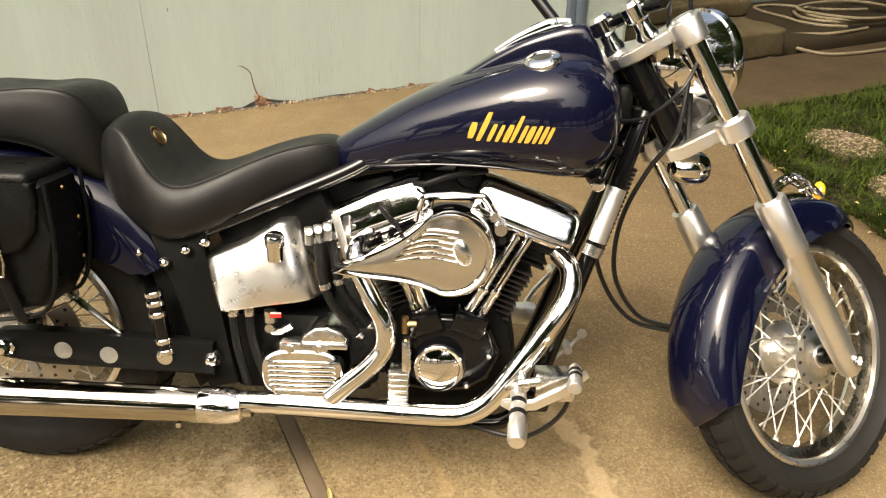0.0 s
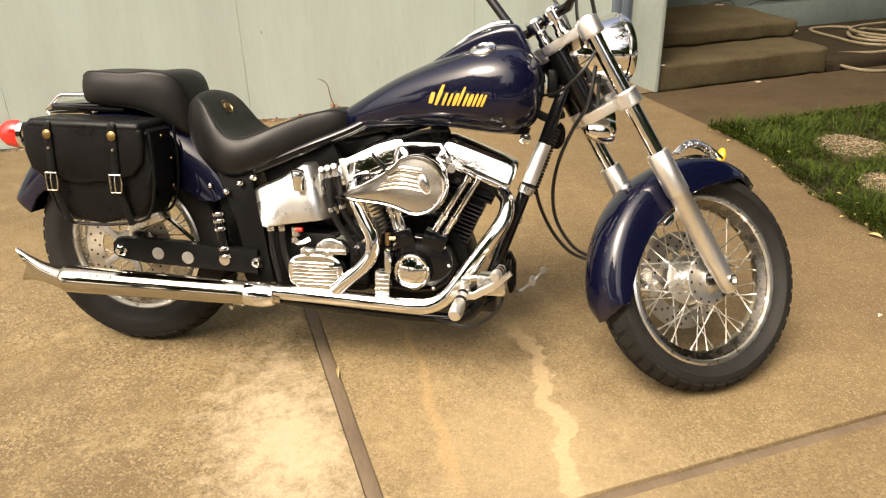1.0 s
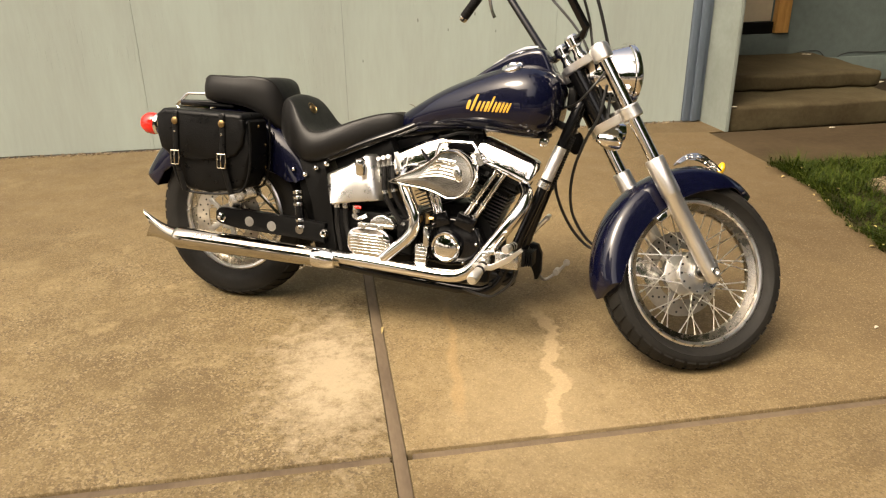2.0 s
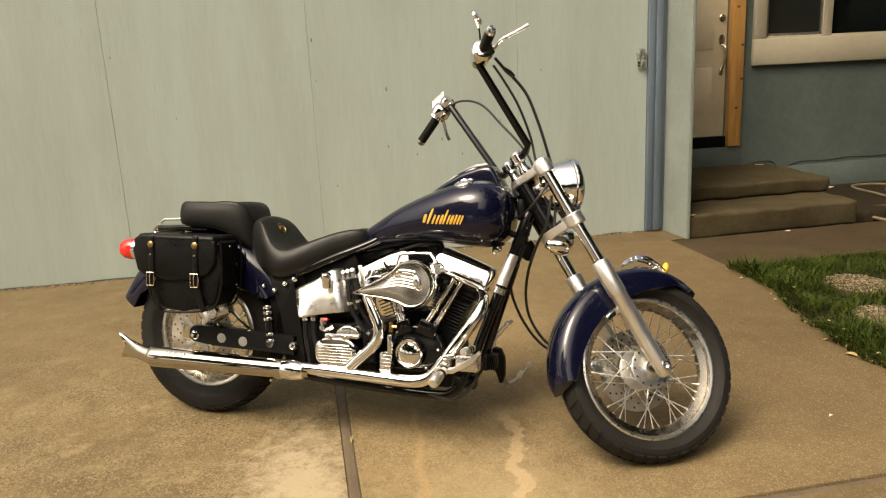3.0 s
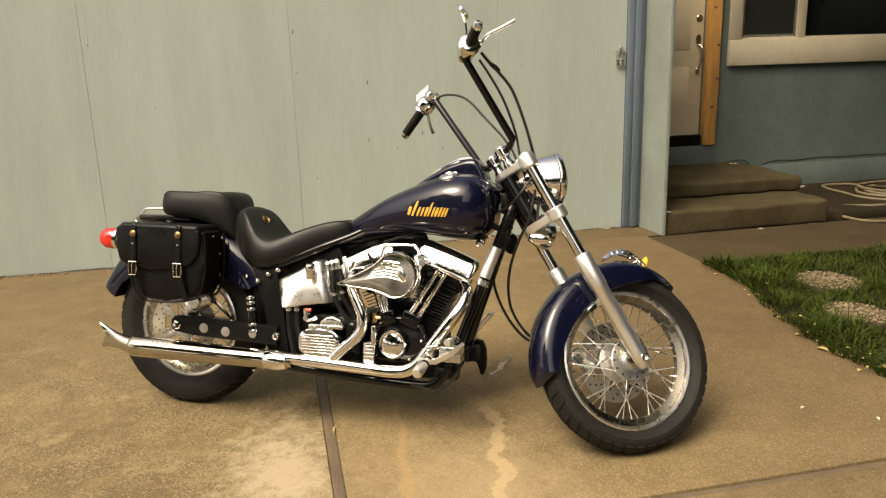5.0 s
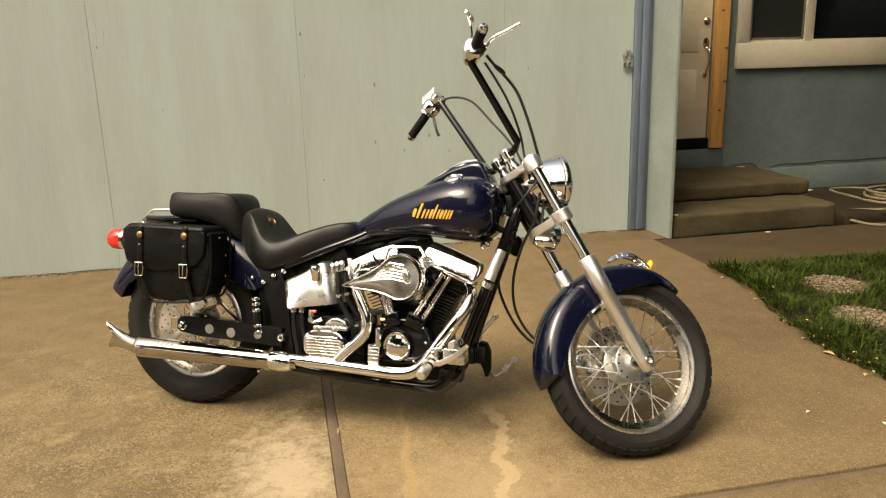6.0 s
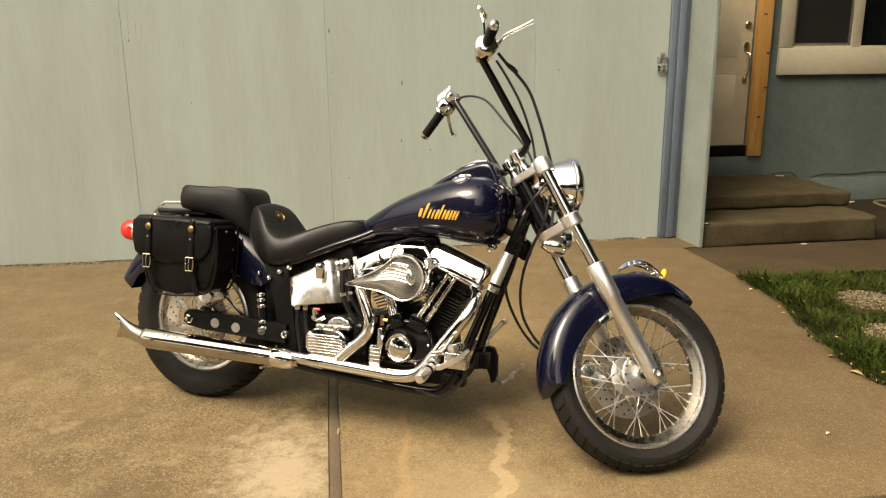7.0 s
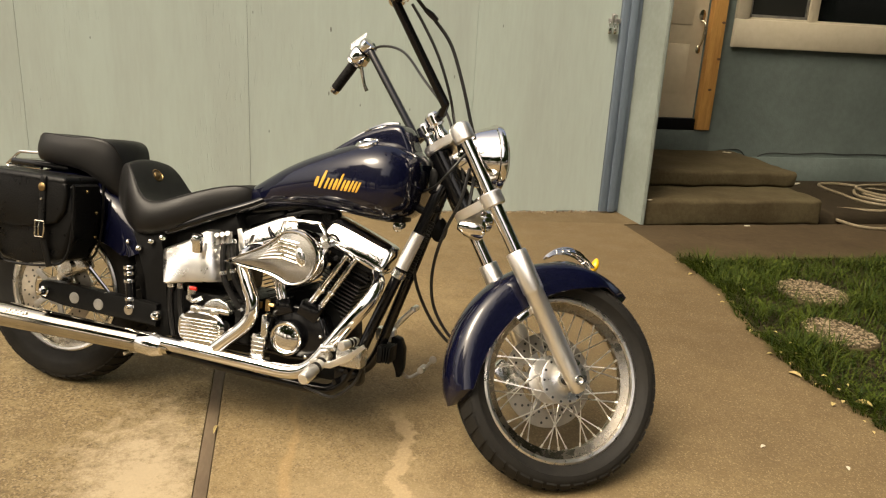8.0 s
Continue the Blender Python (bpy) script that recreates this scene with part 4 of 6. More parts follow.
def tree(bm, d, th):
    pts = [(0.055, -0.10), (0.078, -0.085), (0.055, -0.03), (0.045, 0.0), (0.055, 0.03), (0.078, 0.085), (0.055, 0.10), (0.02, 0.085), (-0.028, 0.035), (-0.04, 0.0), (-0.028, -0.035), (0.02, -0.085)]
    a = [bm.verts.new((x, y, d - th / 2)) for x, y in pts]
    b = [bm.verts.new((x, y, d + th / 2)) for x, y in pts]
    fs = [bm.faces.new(a[::-1]), bm.faces.new(b)]
    for i in range(len(a)):
        bm.faces.new((a[i], a[(i + 1) % len(a)], b[(i + 1) % len(a)], b[i]))
    bmesh.ops.bevel(bm, geom=list({e for f in fs for e in f.edges}), offset=0.004, segments=2, affect="EDGES")


bp("triple_clamp", lambda bm: tree(bm, -0.064, 0.026), satin_alloy, "bright satin alloy triple clamp", **FK)
bp("triple_clamp", lambda bm: tree(bm, -0.284, 0.030), satin_alloy, "bright satin alloy triple clamp", **FK)
bp("steering_neck", lambda bm: cyl(bm, (0, 0, -0.268), (0, 0, -0.08), 0.031, 24), black_gloss, "gloss black steering neck", **FK)
bp("axle", lambda bm: cyl(bm, (0.031, -0.125, -0.856), (0.031, 0.145, -0.856), 0.0095, 16), chrome, **FK)
for side in (-1, 1):
    bp("riser", lambda bm: lathe(bm, [(0.022, -0.052), (0.022, -0.04), (0.017, -0.03), (0.017, -0.012), (0.026, -0.006), (0.026, 0.022), (0.02, 0.03), (0, 0.032)], Matrix.Translation((0.012, 0.048 * side, 0)), 20), chrome, "chrome handlebar riser", **FK)
# handlebars: tall, angular bends
bars = bp("handlebar", lambda bm: tube(bm, [(0.014, 0.372, 0.404), (0.030, 0.340, 0.410), (0.044, 0.312, 0.405), (0.054, 0.298, 0.384), (0.017, 0.167, 0.029), (0.011, 0.140, 0.007), (0.022, 0.055, 0.004), (0.018, -0.062, 0.007), (0.012, -0.121, 0.004), (0.025, -0.140, 0.018), (0.014, -0.163, 0.341), (0.016, -0.176, 0.358), (0.022, -0.227, 0.366)], 0.0135, 14, smooth=False), black_gloss, "gloss black tall handlebar", **FK)


def grip(bm, a, b):
    a, b = Vector(a), Vector(b)
    L = (b - a).length
    prof = [(0.0175, 0)]
    for i in range(9):
        z = L * (0.06 + 0.1 * i)
        prof += [(0.0185, z), (0.0185, z + L * 0.065), (0.0165, z + L * 0.072), (0.0165, z + L * 0.095)]
    prof += [(0.0185, L * 0.985), (0.012, L)]
    lathe(bm, prof, axis_to(a, b - a), 18)


GR = ((0.029, -0.224, 0.369), (0.028, -0.330, 0.378))
GL = ((0.010, 0.360, 0.392), (-0.076, 0.459, 0.352))
for a, b in (GR, GL):
    part("grip", new_bm(grip, a, b), black_rubber, bars, "ribbed black rubber grip")
    e = Vector(b) + (Vector(b) - Vector(a)).normalized() * 0.001
    part("end_cap", new_bm(lathe, [(0.018, -0.012), (0.0185, 0), (0.015, 0.006), (0, 0.007)], axis_to(e, Vector(b) - Vector(a)), 18), chrome, bars)
# controls: switch pods, masters, levers, mirrors
for a, b, sgn in ((GR, None, -1), (GL, None, 1)):
    p, q = Vector(a[0]), Vector(a[1])
    d = (q - p).normalized()
    part("switch_pod", new_bm(lathe, [(0.015, -0.052), (0.031, -0.050), (0.038, -0.040), (0.039, -0.014), (0.033, -0.005), (0.036, 0.002), (0.026, 0.008), (0.016, 0.009)], axis_to(p, d), 20), chrome, bars, "chrome switch pod")
    part("control_clamp", new_bm(lathe, [(0.015, -0.090), (0.027, -0.088), (0.031, -0.072), (0.027, -0.055), (0.015, -0.053)], axis_to(p, d), 20), chrome, bars)
    fwd = Vector((0.85, 0, -0.5)).normalized()
    mc = p - d * 0.045 + fwd * 0.03
    part("master_cylinder", new_bm(lambda bm: (box(bm, mc.x, mc.y, mc.z + 0.012, 0.034, 0.062, 0.03, 0.006), cyl(bm, mc - Vector((0, 0.035, 0)), mc + Vector((0, 0.03, 0)), 0.010, 12))), chrome, bars)
    if sgn < 0:
        lev = [mc + Vector((0.008, 0.01, 0.004)), Vector((0.092, -0.232, 0.366)), Vector((0.136, -0.265, 0.360)), Vector((0.181, -0.298, 0.353))]
    else:
        lev = [Vector((0.020, 0.342, 0.382)), Vector((0.010, 0.364, 0.332)), Vector((0.006, 0.372, 0.306)), Vector((0.007, 0.378, 0.286))]
    part("lever", new_bm(tube, lev, [0.007, 0.0065, 0.006, 0.0075], 8), polished, bars, "polished hand lever")
    base = p - d * 0.05
    if sgn > 0:
        st = [base, base + Vector((-0.015, 0.01, 0.025)), base + Vector((-0.01, 0.03, 0.04))]
        mpos, nrm = base + Vector((0.005, 0.055, 0.055)), Vector((-0.86, 0.40, 0.30))
    else:
        st = [base, base + Vector((0.025, -0.005, 0.045)), base + Vector((0.04, -0.02, 0.085))]
        mpos, nrm = base + Vector((0.05, -0.02, 0.125)), Vector((-0.88, 0.44, -0.15))
    mm = axis_to(mpos, nrm)
    if sgn > 0:
        corner = [Vector(c) for c in ((0.031, 0.392, 0.467), (0.106, 0.395, 0.490), (0.078, 0.381, 0.450), (0.009, 0.385, 0.428))]
        mir = part("mirror", new_bm(tube, [base, base + Vector((-0.008, 0.012, 0.02)), (corner[2] + corner[3]) / 2], 0.0045, 8), chrome, bars, "thin diamond-shaped chrome mirror")
        part("mirror_rim", new_bm(tube, corner + corner[:1], 0.0032, 8, smooth=False), chrome, mir)
        nn = (corner[1] - corner[0]).cross(corner[3] - corner[0]).normalized() * 0.0015
        part("mirror_face", new_bm(loft, [[c + nn for c in corner], [c - nn for c in corner]]), mirror_glass, mir)
        continue
    mir = part("mirror", new_bm(lambda bm: (tube(bm, st + [mpos], 0.0045, 8), lathe(bm, [(0.032, 0.0), (0.035, 0.002), (0.035, 0.006), (0.028, 0.012), (0, 0.016)], mm @ Matrix.Rotation(math.pi, 4, "X") @ Matrix.Diagonal((1.35, 0.8, 1, 1)), 24))), chrome, bars, "small chrome mirror")
    part("mirror_face", new_bm(lathe, [(0.031, 0.0), (0.031, 0.0012), (0, 0.0014)], mm @ Matrix.Diagonal((1.35, 0.8, 1, 1)), 24), mirror_glass, mir)

# headlight: chrome bucket facing the turned wheel's way
hd = Vector((math.cos(RAKE), 0, -math.sin(RAKE)))
hc = Vector((0.108, -0.004, -0.144))
hm = S @ axis_to(hc, hd + Vector((0.0, -0.04, 0.14))) @ Matrix.Scale(1.15, 4)
bucket = bp("headlight", lambda bm: lathe(bm, [(0.0, -0.090), (0.018, -0.087), (0.036, -0.077), (0.052, -0.060), (0.066, -0.036), (0.077, -0.008), (0.085, 0.022), (0.0875, 0.034), (0.092, 0.036), (0.0945, 0.044), (0.092, 0.053), (0.086, 0.057), (0.080, 0.057)], None, 40), chrome, "chrome bullet headlight", m=hm)
part("lens", new_bm(lathe, [(0.081, 0.056), (0.07, 0.066), (0.04, 0.074), (0, 0.077)], None, 32), glass_lens, bucket, "clear headlight lens")
bp("headlight_bracket", lambda bm: (box(bm, 0.085, 0, -0.235, 0.03, 0.05, 0.075, 0.006), lathe(bm, [(0.022, -0.03), (0.022, 0.03)], axis_to((0.095, 0, -0.215), (0, 1, 0)), 16), box(bm, 0.07, 0, -0.262, 0.07, 0.07, 0.014, 0.004)), cast_alloy, "cast alloy headlight bracket", **FK)
for l, f, d in ((0.0, 0.0, -0.335), (0.072, 0.066, -0.320)):
    t = bp("turn_signal", lambda bm: (lathe(bm, [(0.0, -0.056), (0.014, -0.053), (0.026, -0.038), (0.034, -0.012), (0.036, 0.012), (0.034, 0.022), (0.029, 0.023)], axis_to((f, l, d), hd), 22), cyl(bm, (f, l, d), (f, l * 0.6, -0.29), 0.007, 8)), chrome, "chrome bullet turn signal", **FK)
    part("lens", new_bm(lathe, [(0.029, 0.021), (0.018, 0.030), (0, 0.033)], axis_to((f, l, d), hd), 18), amber_lens, t)


def fender(bm, a0, a1, R, w, skirt, n=30, tip0=0.0, tip1=0.0):
    """A mudguard arc about the origin's y axis; skirt(t) gives how far its sides reach inward."""
    rings = []
    th = 0.0025
    for i in range(n + 1):
        t = i / n
        a = radians(a0 + (a1 - a0) * t)
        s = skirt(t)
        taper = min(1.0, (t / tip0) ** 0.5 if tip0 and t < tip0 else 1.0, ((1 - t) / tip1) ** 0.5 if tip1 and 1 - t < tip1 else 1.0)
        taper = max(taper, 0.12)
        ww = w * taper
        half = [(1.0, -0.024 - s), (1.0, -0.058 if s > 0.036 else -0.022 - s * 0.9), (0.985, -0.042 if s > 0.022 else -0.02 - s * 0.8), (0.94, -0.027), (0.84, -0.014), (0.68, -0.005), (0.42, 0.002)]
        sec = [(-ww * q, R + r) for q, r in half] + [(0, R + 0.005)] + [(ww * q, R + r) for q, r in half[::-1]]
        sec += [(y * 0.96, r - th) for y, r in sec[::-1]]
        rings.append([(r * math.cos(a), y, r * math.sin(a)) for y, r in sec])
    loft(bm, rings)


FEN = S @ Matrix.Translation((0.031, 0, -0.856))
ff = bp("front_fender", lambda bm: fender(bm, 20, 166, 0.352, 0.080, lambda t: 0.012 + 0.072 * max(0.0, math.sin(math.pi * min(1, max(0, (t - 0.12) / 0.86)))) ** 0.6, 40, 0.18, 0.05), blue_paint, "dark blue valanced front fender", m=FEN)
for sg in (-1, 1):
    part("strut", new_bm(lambda bm: box(bm, -0.035, 0.092 * sg, 0.228, 0.075, 0.014, 0.022, 0.004, Matrix.Rotation(radians(-8), 4, "Y"))), chrome, ff, "chrome fender strut")


def fin_lamp(bm):
    for k in range(5):
        pts = []
        for i in range(9):
            a = radians(68 - 3.1 * i)
            r = 0.357 + 0.052 * math.sin(math.pi * (0.12 + 0.78 * i / 8)) * (1 - 0.14 * abs(k - 2))
            pts.append((r * math.cos(a), (k - 2) * 0.009, r * math.sin(a)))
        tube(bm, pts, 0.0040, 6, 2)
    for i in range(2, 8):
        a = radians(68 - 3.1 * i)
        r = 0.357 + 0.048 * math.sin(math.pi * (0.12 + 0.78 * i / 8))
        tube(bm, [((r - 0.008) * math.cos(a + 0.03), -0.021, (r - 0.008) * math.sin(a + 0.03)), (r * math.cos(a), 0.0, r * math.sin(a)), ((r - 0.008) * math.cos(a + 0.03), 0.021, (r - 0.008) * math.sin(a + 0.03))], 0.0025, 6, 3)
    rings = []
    for i in range(9):
        a = radians(68 - 3.1 * i)
        h = 0.016 * math.sin(math.pi * (0.08 + 0.84 * i / 8))
        rings.append([((0.352 + hh) * math.cos(a), y, (0.352 + hh) * math.sin(a)) for y, hh in ((-0.024, 0), (-0.016, h * 0.8), (0, h), (0.016, h * 0.8), (0.024, 0))])
    loft(bm, rings)


part("fender_lamp", new_bm(fin_lamp), chrome, ff, "finned chrome fender lamp")
a = radians(42.0)
part("amber_tip", new_bm(lambda bm: bmesh.ops.create_uvsphere(bm, u_segments=14, v_segments=9, radius=1, matrix=Matrix.Translation((0.383 * math.cos(a), 0, 0.383 * math.sin(a))) @ Matrix.Rotation(-a, 4, "Y") @ Matrix.Diagonal((0.024, 0.016, 0.012, 1)))), amber_lens, ff, "amber lamp tip")
bp("brake_caliper", lambda bm: (box(bm, -0.085, 0.082, -0.79, 0.06, 0.055, 0.11, 0.012, Matrix.Rotation(radians(-20), 4, "Y"), 3), cyl(bm, (-0.08, 0.05, -0.765), (-0.08, 0.118, -0.765), 0.02, 16), cyl(bm, (-0.09, 0.05, -0.815), (-0.09, 0.118, -0.815), 0.02, 16)), polished, "polished alloy front brake caliper", **FK)

# -- tank
TANK = [(0.688, 0.757, 0.706, 0.026), (0.735, 0.787, 0.702, 0.065), (0.84, 0.85, 0.719, 0.113), (0.93, 0.893, 0.727, 0.142), (1.02, 0.928, 0.727, 0.166), (1.1, 0.953, 0.718, 0.18), (1.17, 0.96, 0.711, 0.182), (1.22, 0.948, 0.717, 0.169), (1.262, 0.915, 0.750, 0.133), (1.279, 0.87, 0.81, 0.068)]
tank = bp("fuel_tank", lambda bm: body(bm, TANK, 2.7, 40), blue_paint, "dark metallic blue fuel tank")


def tank_y(x, z):
    """Right-hand surface of the tank."""
    top, bot, w = (float(np.interp(x, [r[0] for r in TANK], [r[i] for r in TANK])) for i in (1, 2, 3))
    c, h = (top + bot) / 2, (top - bot) / 2
    return -w * max(0.0, 1 - abs((z - c) / h) ** 2.7) ** (1 / 2.7)


DASH = [(0.90, 0.872, 0.84, 0.026), (0.96, 0.905, 0.85, 0.038), (1.02, 0.944, 0.86, 0.050), (1.08, 0.978, 0.86, 0.060), (1.138, 1.000, 0.86, 0.066), (1.180, 1.009, 0.86, 0.069), (1.207, 1.002, 0.85, 0.070), (1.236, 0.950, 0.83, 0.069), (1.260, 0.892, 0.81, 0.064), (1.272, 0.85, 0.80, 0.05)]
dash = part("dash_console", new_bm(body, DASH, 7.0, 44), blue_paint, tank, "blue dash console on the tank")
part("dash_trim", new_bm(lambda bm: tube(bm, [(1.03, -0.030, 0.951), (1.08, -0.044, 0.978), (1.134, -0.052, 0.999), (1.172, -0.054, 1.006)], [0.003, 0.005, 0.006, 0.004], 10)), chrome, tank, "chrome trim along the dash")
part("dash_trim", new_bm(lambda bm: tube(bm, [(1.03, 0.0, 0.951), (1.08, 0, 0.979), (1.134, 0, 1.002), (1.176, 0, 1.008)], [0.006, 0.012, 0.015, 0.012], 10)), chrome, tank, "chrome trim along the dash")
part("fuel_cap", new_bm(lathe, [(0.034, -0.025), (0.0365, -0.006), (0.0355, 0.004), (0.030, 0.009), (0.020, 0.0105), (0.018, 0.008), (0, 0.008)], axis_to((1.115, -0.106, 0.943), (-0.22, -0.34, 0.91)), 28), chrome, tank, "chrome fuel cap")
part("tank_seam", new_bm(lambda bm: tube(bm, [(x, tank_y(x, zz) - 0.001, zz) for x, zz in ((0.72, 0.720), (0.82, 0.732), (0.95, 0.742), (1.08, 0.738), (1.18, 0.732), (1.24, 0.760))], 0.003, 8)), blue_paint, tank)


def gold_bar(x, z, w, h, lean=0.42, n=7):
    """A plain gold slanted bar laid on the paint."""
    rings = []
    for i in range(n):
        t = i / (n - 1)
        ww = w * (0.55 + 0.45 * math.sin(math.pi * (0.12 + 0.76 * t)))
        zz, xx = z + h * t, x + h * lean * t
        rings.append([(q, tank_y(q, zz) - off, zz) for q, off in ((xx - ww, 0.0014), (xx + ww, 0.0014), (xx + ww, -0.003), (xx - ww, -0.003))])
    part("gold_bar", new_bm(loft, rings), gold_paint, tank, "gold painted bar of the tank emblem", smooth=False)


EX, EZ = 0.984, 0.799
gold_bar(EX - 0.002, EZ + 0.004, 0.0065, 0.030, 0.3)
gold_bar(EX + 0.013, EZ + 0.000, 0.0052, 0.054)
for dx, h, w in ((0.036, 0.033, 0.0044), (0.051, 0.032, 0.0040), (0.066, 0.033, 0.0056), (0.078, 0.050, 0.0040), (0.093, 0.033, 0.0040), (0.106, 0.032, 0.0056), (0.119, 0.033, 0.0040), (0.131, 0.032, 0.0042), (0.142, 0.031, 0.0038)):
    gold_bar(EX + dx - 0.004, EZ, w, h)

# -- seats
def cushion(bm, rows, seam=0.86, mul=5):
    """A saddle loft along x from rows of x, edge height, bottom, half width, dip of the middle."""
    rings = []
    fine = zip(spline([(r[0], r[1], r[2]) for r in rows], mul), spline([(r[3], r[4], 0) for r in rows], mul))
    for q, w in fine:
        h = max(q.y - q.z, 0.004)
        ww, dip = max(w.x, 0.004), w.y
        half = [(0.70, 0.0), (0.88, 0.05), (0.97, 0.20), (1.0, 0.42), (0.99, 0.64), (0.955, 0.82), (0.91, 0.94), (seam + 0.02, 0.992), (seam, 1.0)]
        sec = [(-ww * a, q.z + h * u) for a, u in half]
        sec += [(-ww * a, q.y - dip * (1 - (a / seam) ** 2)) for a in (seam - 0.03, 0.72, 0.55, 0.36, 0.18)]
        sec += [(0, q.y - dip)]
        sec += [(-y, z) for y, z in sec[-2::-1]]
        rings.append([(q.x, y, z) for y, z in sec])
    loft(bm, rings)


def seam_line(rows, seam, lift=0.0005):
    return [(r[0], -max(r[3], 0.004) * seam, r[1] + lift) for r in rows]


RSEAT = [(0.728, 0.742, 0.722, 0.026, 0.0), (0.716, 0.760, 0.712, 0.055, -0.006), (0.68, 0.768, 0.692, 0.076, -0.004), (0.62, 0.758, 0.664, 0.094, 0.003), (0.55, 0.735, 0.632, 0.122, 0.009), (0.48, 0.707, 0.604, 0.148, 0.014), (0.435, 0.692, 0.586, 0.160, 0.016), (0.398, 0.692, 0.579, 0.164, 0.018), (0.368, 0.712, 0.578, 0.160, 0.012), (0.342, 0.745, 0.586, 0.152, 0.002), (0.316, 0.779, 0.598, 0.140, -0.006), (0.290, 0.800, 0.614, 0.122, -0.012), (0.264, 0.795, 0.636, 0.106, -0.016), (0.244, 0.770, 0.66, 0.088, -0.014), (0.230, 0.728, 0.68, 0.060, -0.010)]
rs = bp("rider_seat", lambda bm: cushion(bm, RSEAT), vinyl, "black vinyl rider seat with a stepped back", sharp=60)
part("piping", new_bm(lambda bm: tube(bm, seam_line(RSEAT[1:-3], 0.865), 0.0022, 6)), vinyl, rs, "seat piping seam")
part("piping", new_bm(lambda bm: tube(bm, [(0.420, -0.139, 0.692), (0.418, -0.151, 0.675), (0.412, -0.158, 0.648)], 0.0018, 6)), vinyl, rs)
part("badge", new_bm(lathe, [(0.021, -0.006), (0.021, 0.002), (0.018, 0.004), (0.0165, 0.001), (0.013, 0.001), (0.011, 0.004), (0.006, 0.006), (0, 0.006)], axis_to((0.328, -0.004, 0.766), (0.80, -0.14, 0.58)) @ Matrix.Diagonal((1.1, 1.1, 1, 1)), 22), brass, rs, "round brass badge")
PSEAT = [(-0.088, 0.830, 0.790, 0.075, 0.0), (-0.080, 0.854, 0.778, 0.098, 0.0), (-0.05, 0.868, 0.772, 0.114, -0.003), (0.0, 0.868, 0.768, 0.121, 0.002), (0.07, 0.866, 0.762, 0.123, 0.006), (0.13, 0.871, 0.746, 0.120, 0.004), (0.185, 0.866, 0.712, 0.112, -0.006), (0.218, 0.845, 0.686, 0.098, -0.010), (0.240, 0.80, 0.676, 0.080, -0.008), (0.252, 0.76, 0.675, 0.060, 0.0)]
ps = bp("passenger_seat", lambda bm: cushion(bm, PSEAT, 0.88), vinyl, "black vinyl passenger seat pad", sharp=60)
part("piping", new_bm(lambda bm: tube(bm, seam_line(PSEAT[1:-1], 0.885), 0.0022, 6)), vinyl, ps)

# -- rear fender, light, rack
REAR = [(0.392, 0.530), (0.375, 0.560), (0.322, 0.626), (0.245, 0.684), (0.145, 0.734), (0.03, 0.756), (-0.08, 0.746), (-0.17, 0.702), (-0.255, 0.640), (-0.322, 0.572), (-0.374, 0.502), (-0.394, 0.474)]


def rear_fender(bm):
    rings = []
    path = spline([(x, 0, z) for x, z in REAR], 4)
    k = len(path) - 1
    for i, q in enumerate(path):
        t = i / k
        d = (path[min(i + 1, k)] - path[max(i - 1, 0)]).normalized()
        n_ = Vector((d.z, 0, -d.x))
        n_ = n_ if n_.dot(q - Vector((0, 0, 0.33))) > 0 else -n_
        w = 0.113 - 0.03 * max(0, t - 0.70) * 3.3
        s = 0.05 + 0.10 * math.sin(math.pi * min(1, t * 1.15))
        half = [(1.0, -s - 0.03), (1.0, -0.085), (0.985, -0.062), (0.94, -0.040), (0.85, -0.020), (0.69, -0.007), (0.42, 0.0)]
        sec = [(-w * q, r) for q, r in half] + [(0, 0.002)] + [(w * q, r) for q, r in half[::-1]]
        sec += [(y * 0.96, r - 0.003) for y, r in sec[::-1]]
        rings.append([q + n_ * r + Vector((0, y, 0)) for y, r in sec])
    loft(bm, rings)


rf = bp("rear_fender", rear_fender, blue_paint, "dark blue rear fender")
for x, z in ((0.312, 0.545), (0.20, 0.60)):
    part("bolt", bolt_bm(0.008, 0.01), chrome, rf, "", Matrix.Translation((x, -0.114, z)) @ SIDE)
tl = bp("tail_light", lambda bm: lathe(bm, [(0.030, 0.0), (0.034, 0.004), (0.034, 0.02), (0.030, 0.024)], axis_to((-0.360, 0, 0.662), (-1, 0, 0.05)) @ Matrix.Diagonal((1.0, 1.25, 1, 1)), 24), chrome, "chrome tail light housing")
part("lens", new_bm(lathe, [(0.033, 0.02), (0.036, 0.035), (0.034, 0.065), (0.024, 0.085), (0, 0.09)], axis_to((-0.360, 0, 0.662), (-1, 0, 0.05)) @ Matrix.Diagonal((1.0, 1.25, 1, 1)), 24), red_lens, tl, "red tail light lens")
bp("light_stalk", lambda bm: tube(bm, [(-0.365, -0.01, 0.655), (-0.31, -0.01, 0.605), (-0.28, -0.01, 0.61)], 0.012, 10), black_gloss)
rk_ = bp("rack", lambda bm: [tube(bm, [(-0.07, y, 0.748), (-0.205, y, 0.742), (-0.218, y, 0.750), (-0.172, y, 0.792), (-0.160, y, 0.797), (-0.07, y, 0.800)], 0.0055, 10, smooth=False) for y in (-0.085, 0.085)] + [tube(bm, [(-0.216, -0.085, 0.750), (-0.216, 0.085, 0.750)], 0.0055, 10)], chrome, "chrome bracket behind the passenger seat")
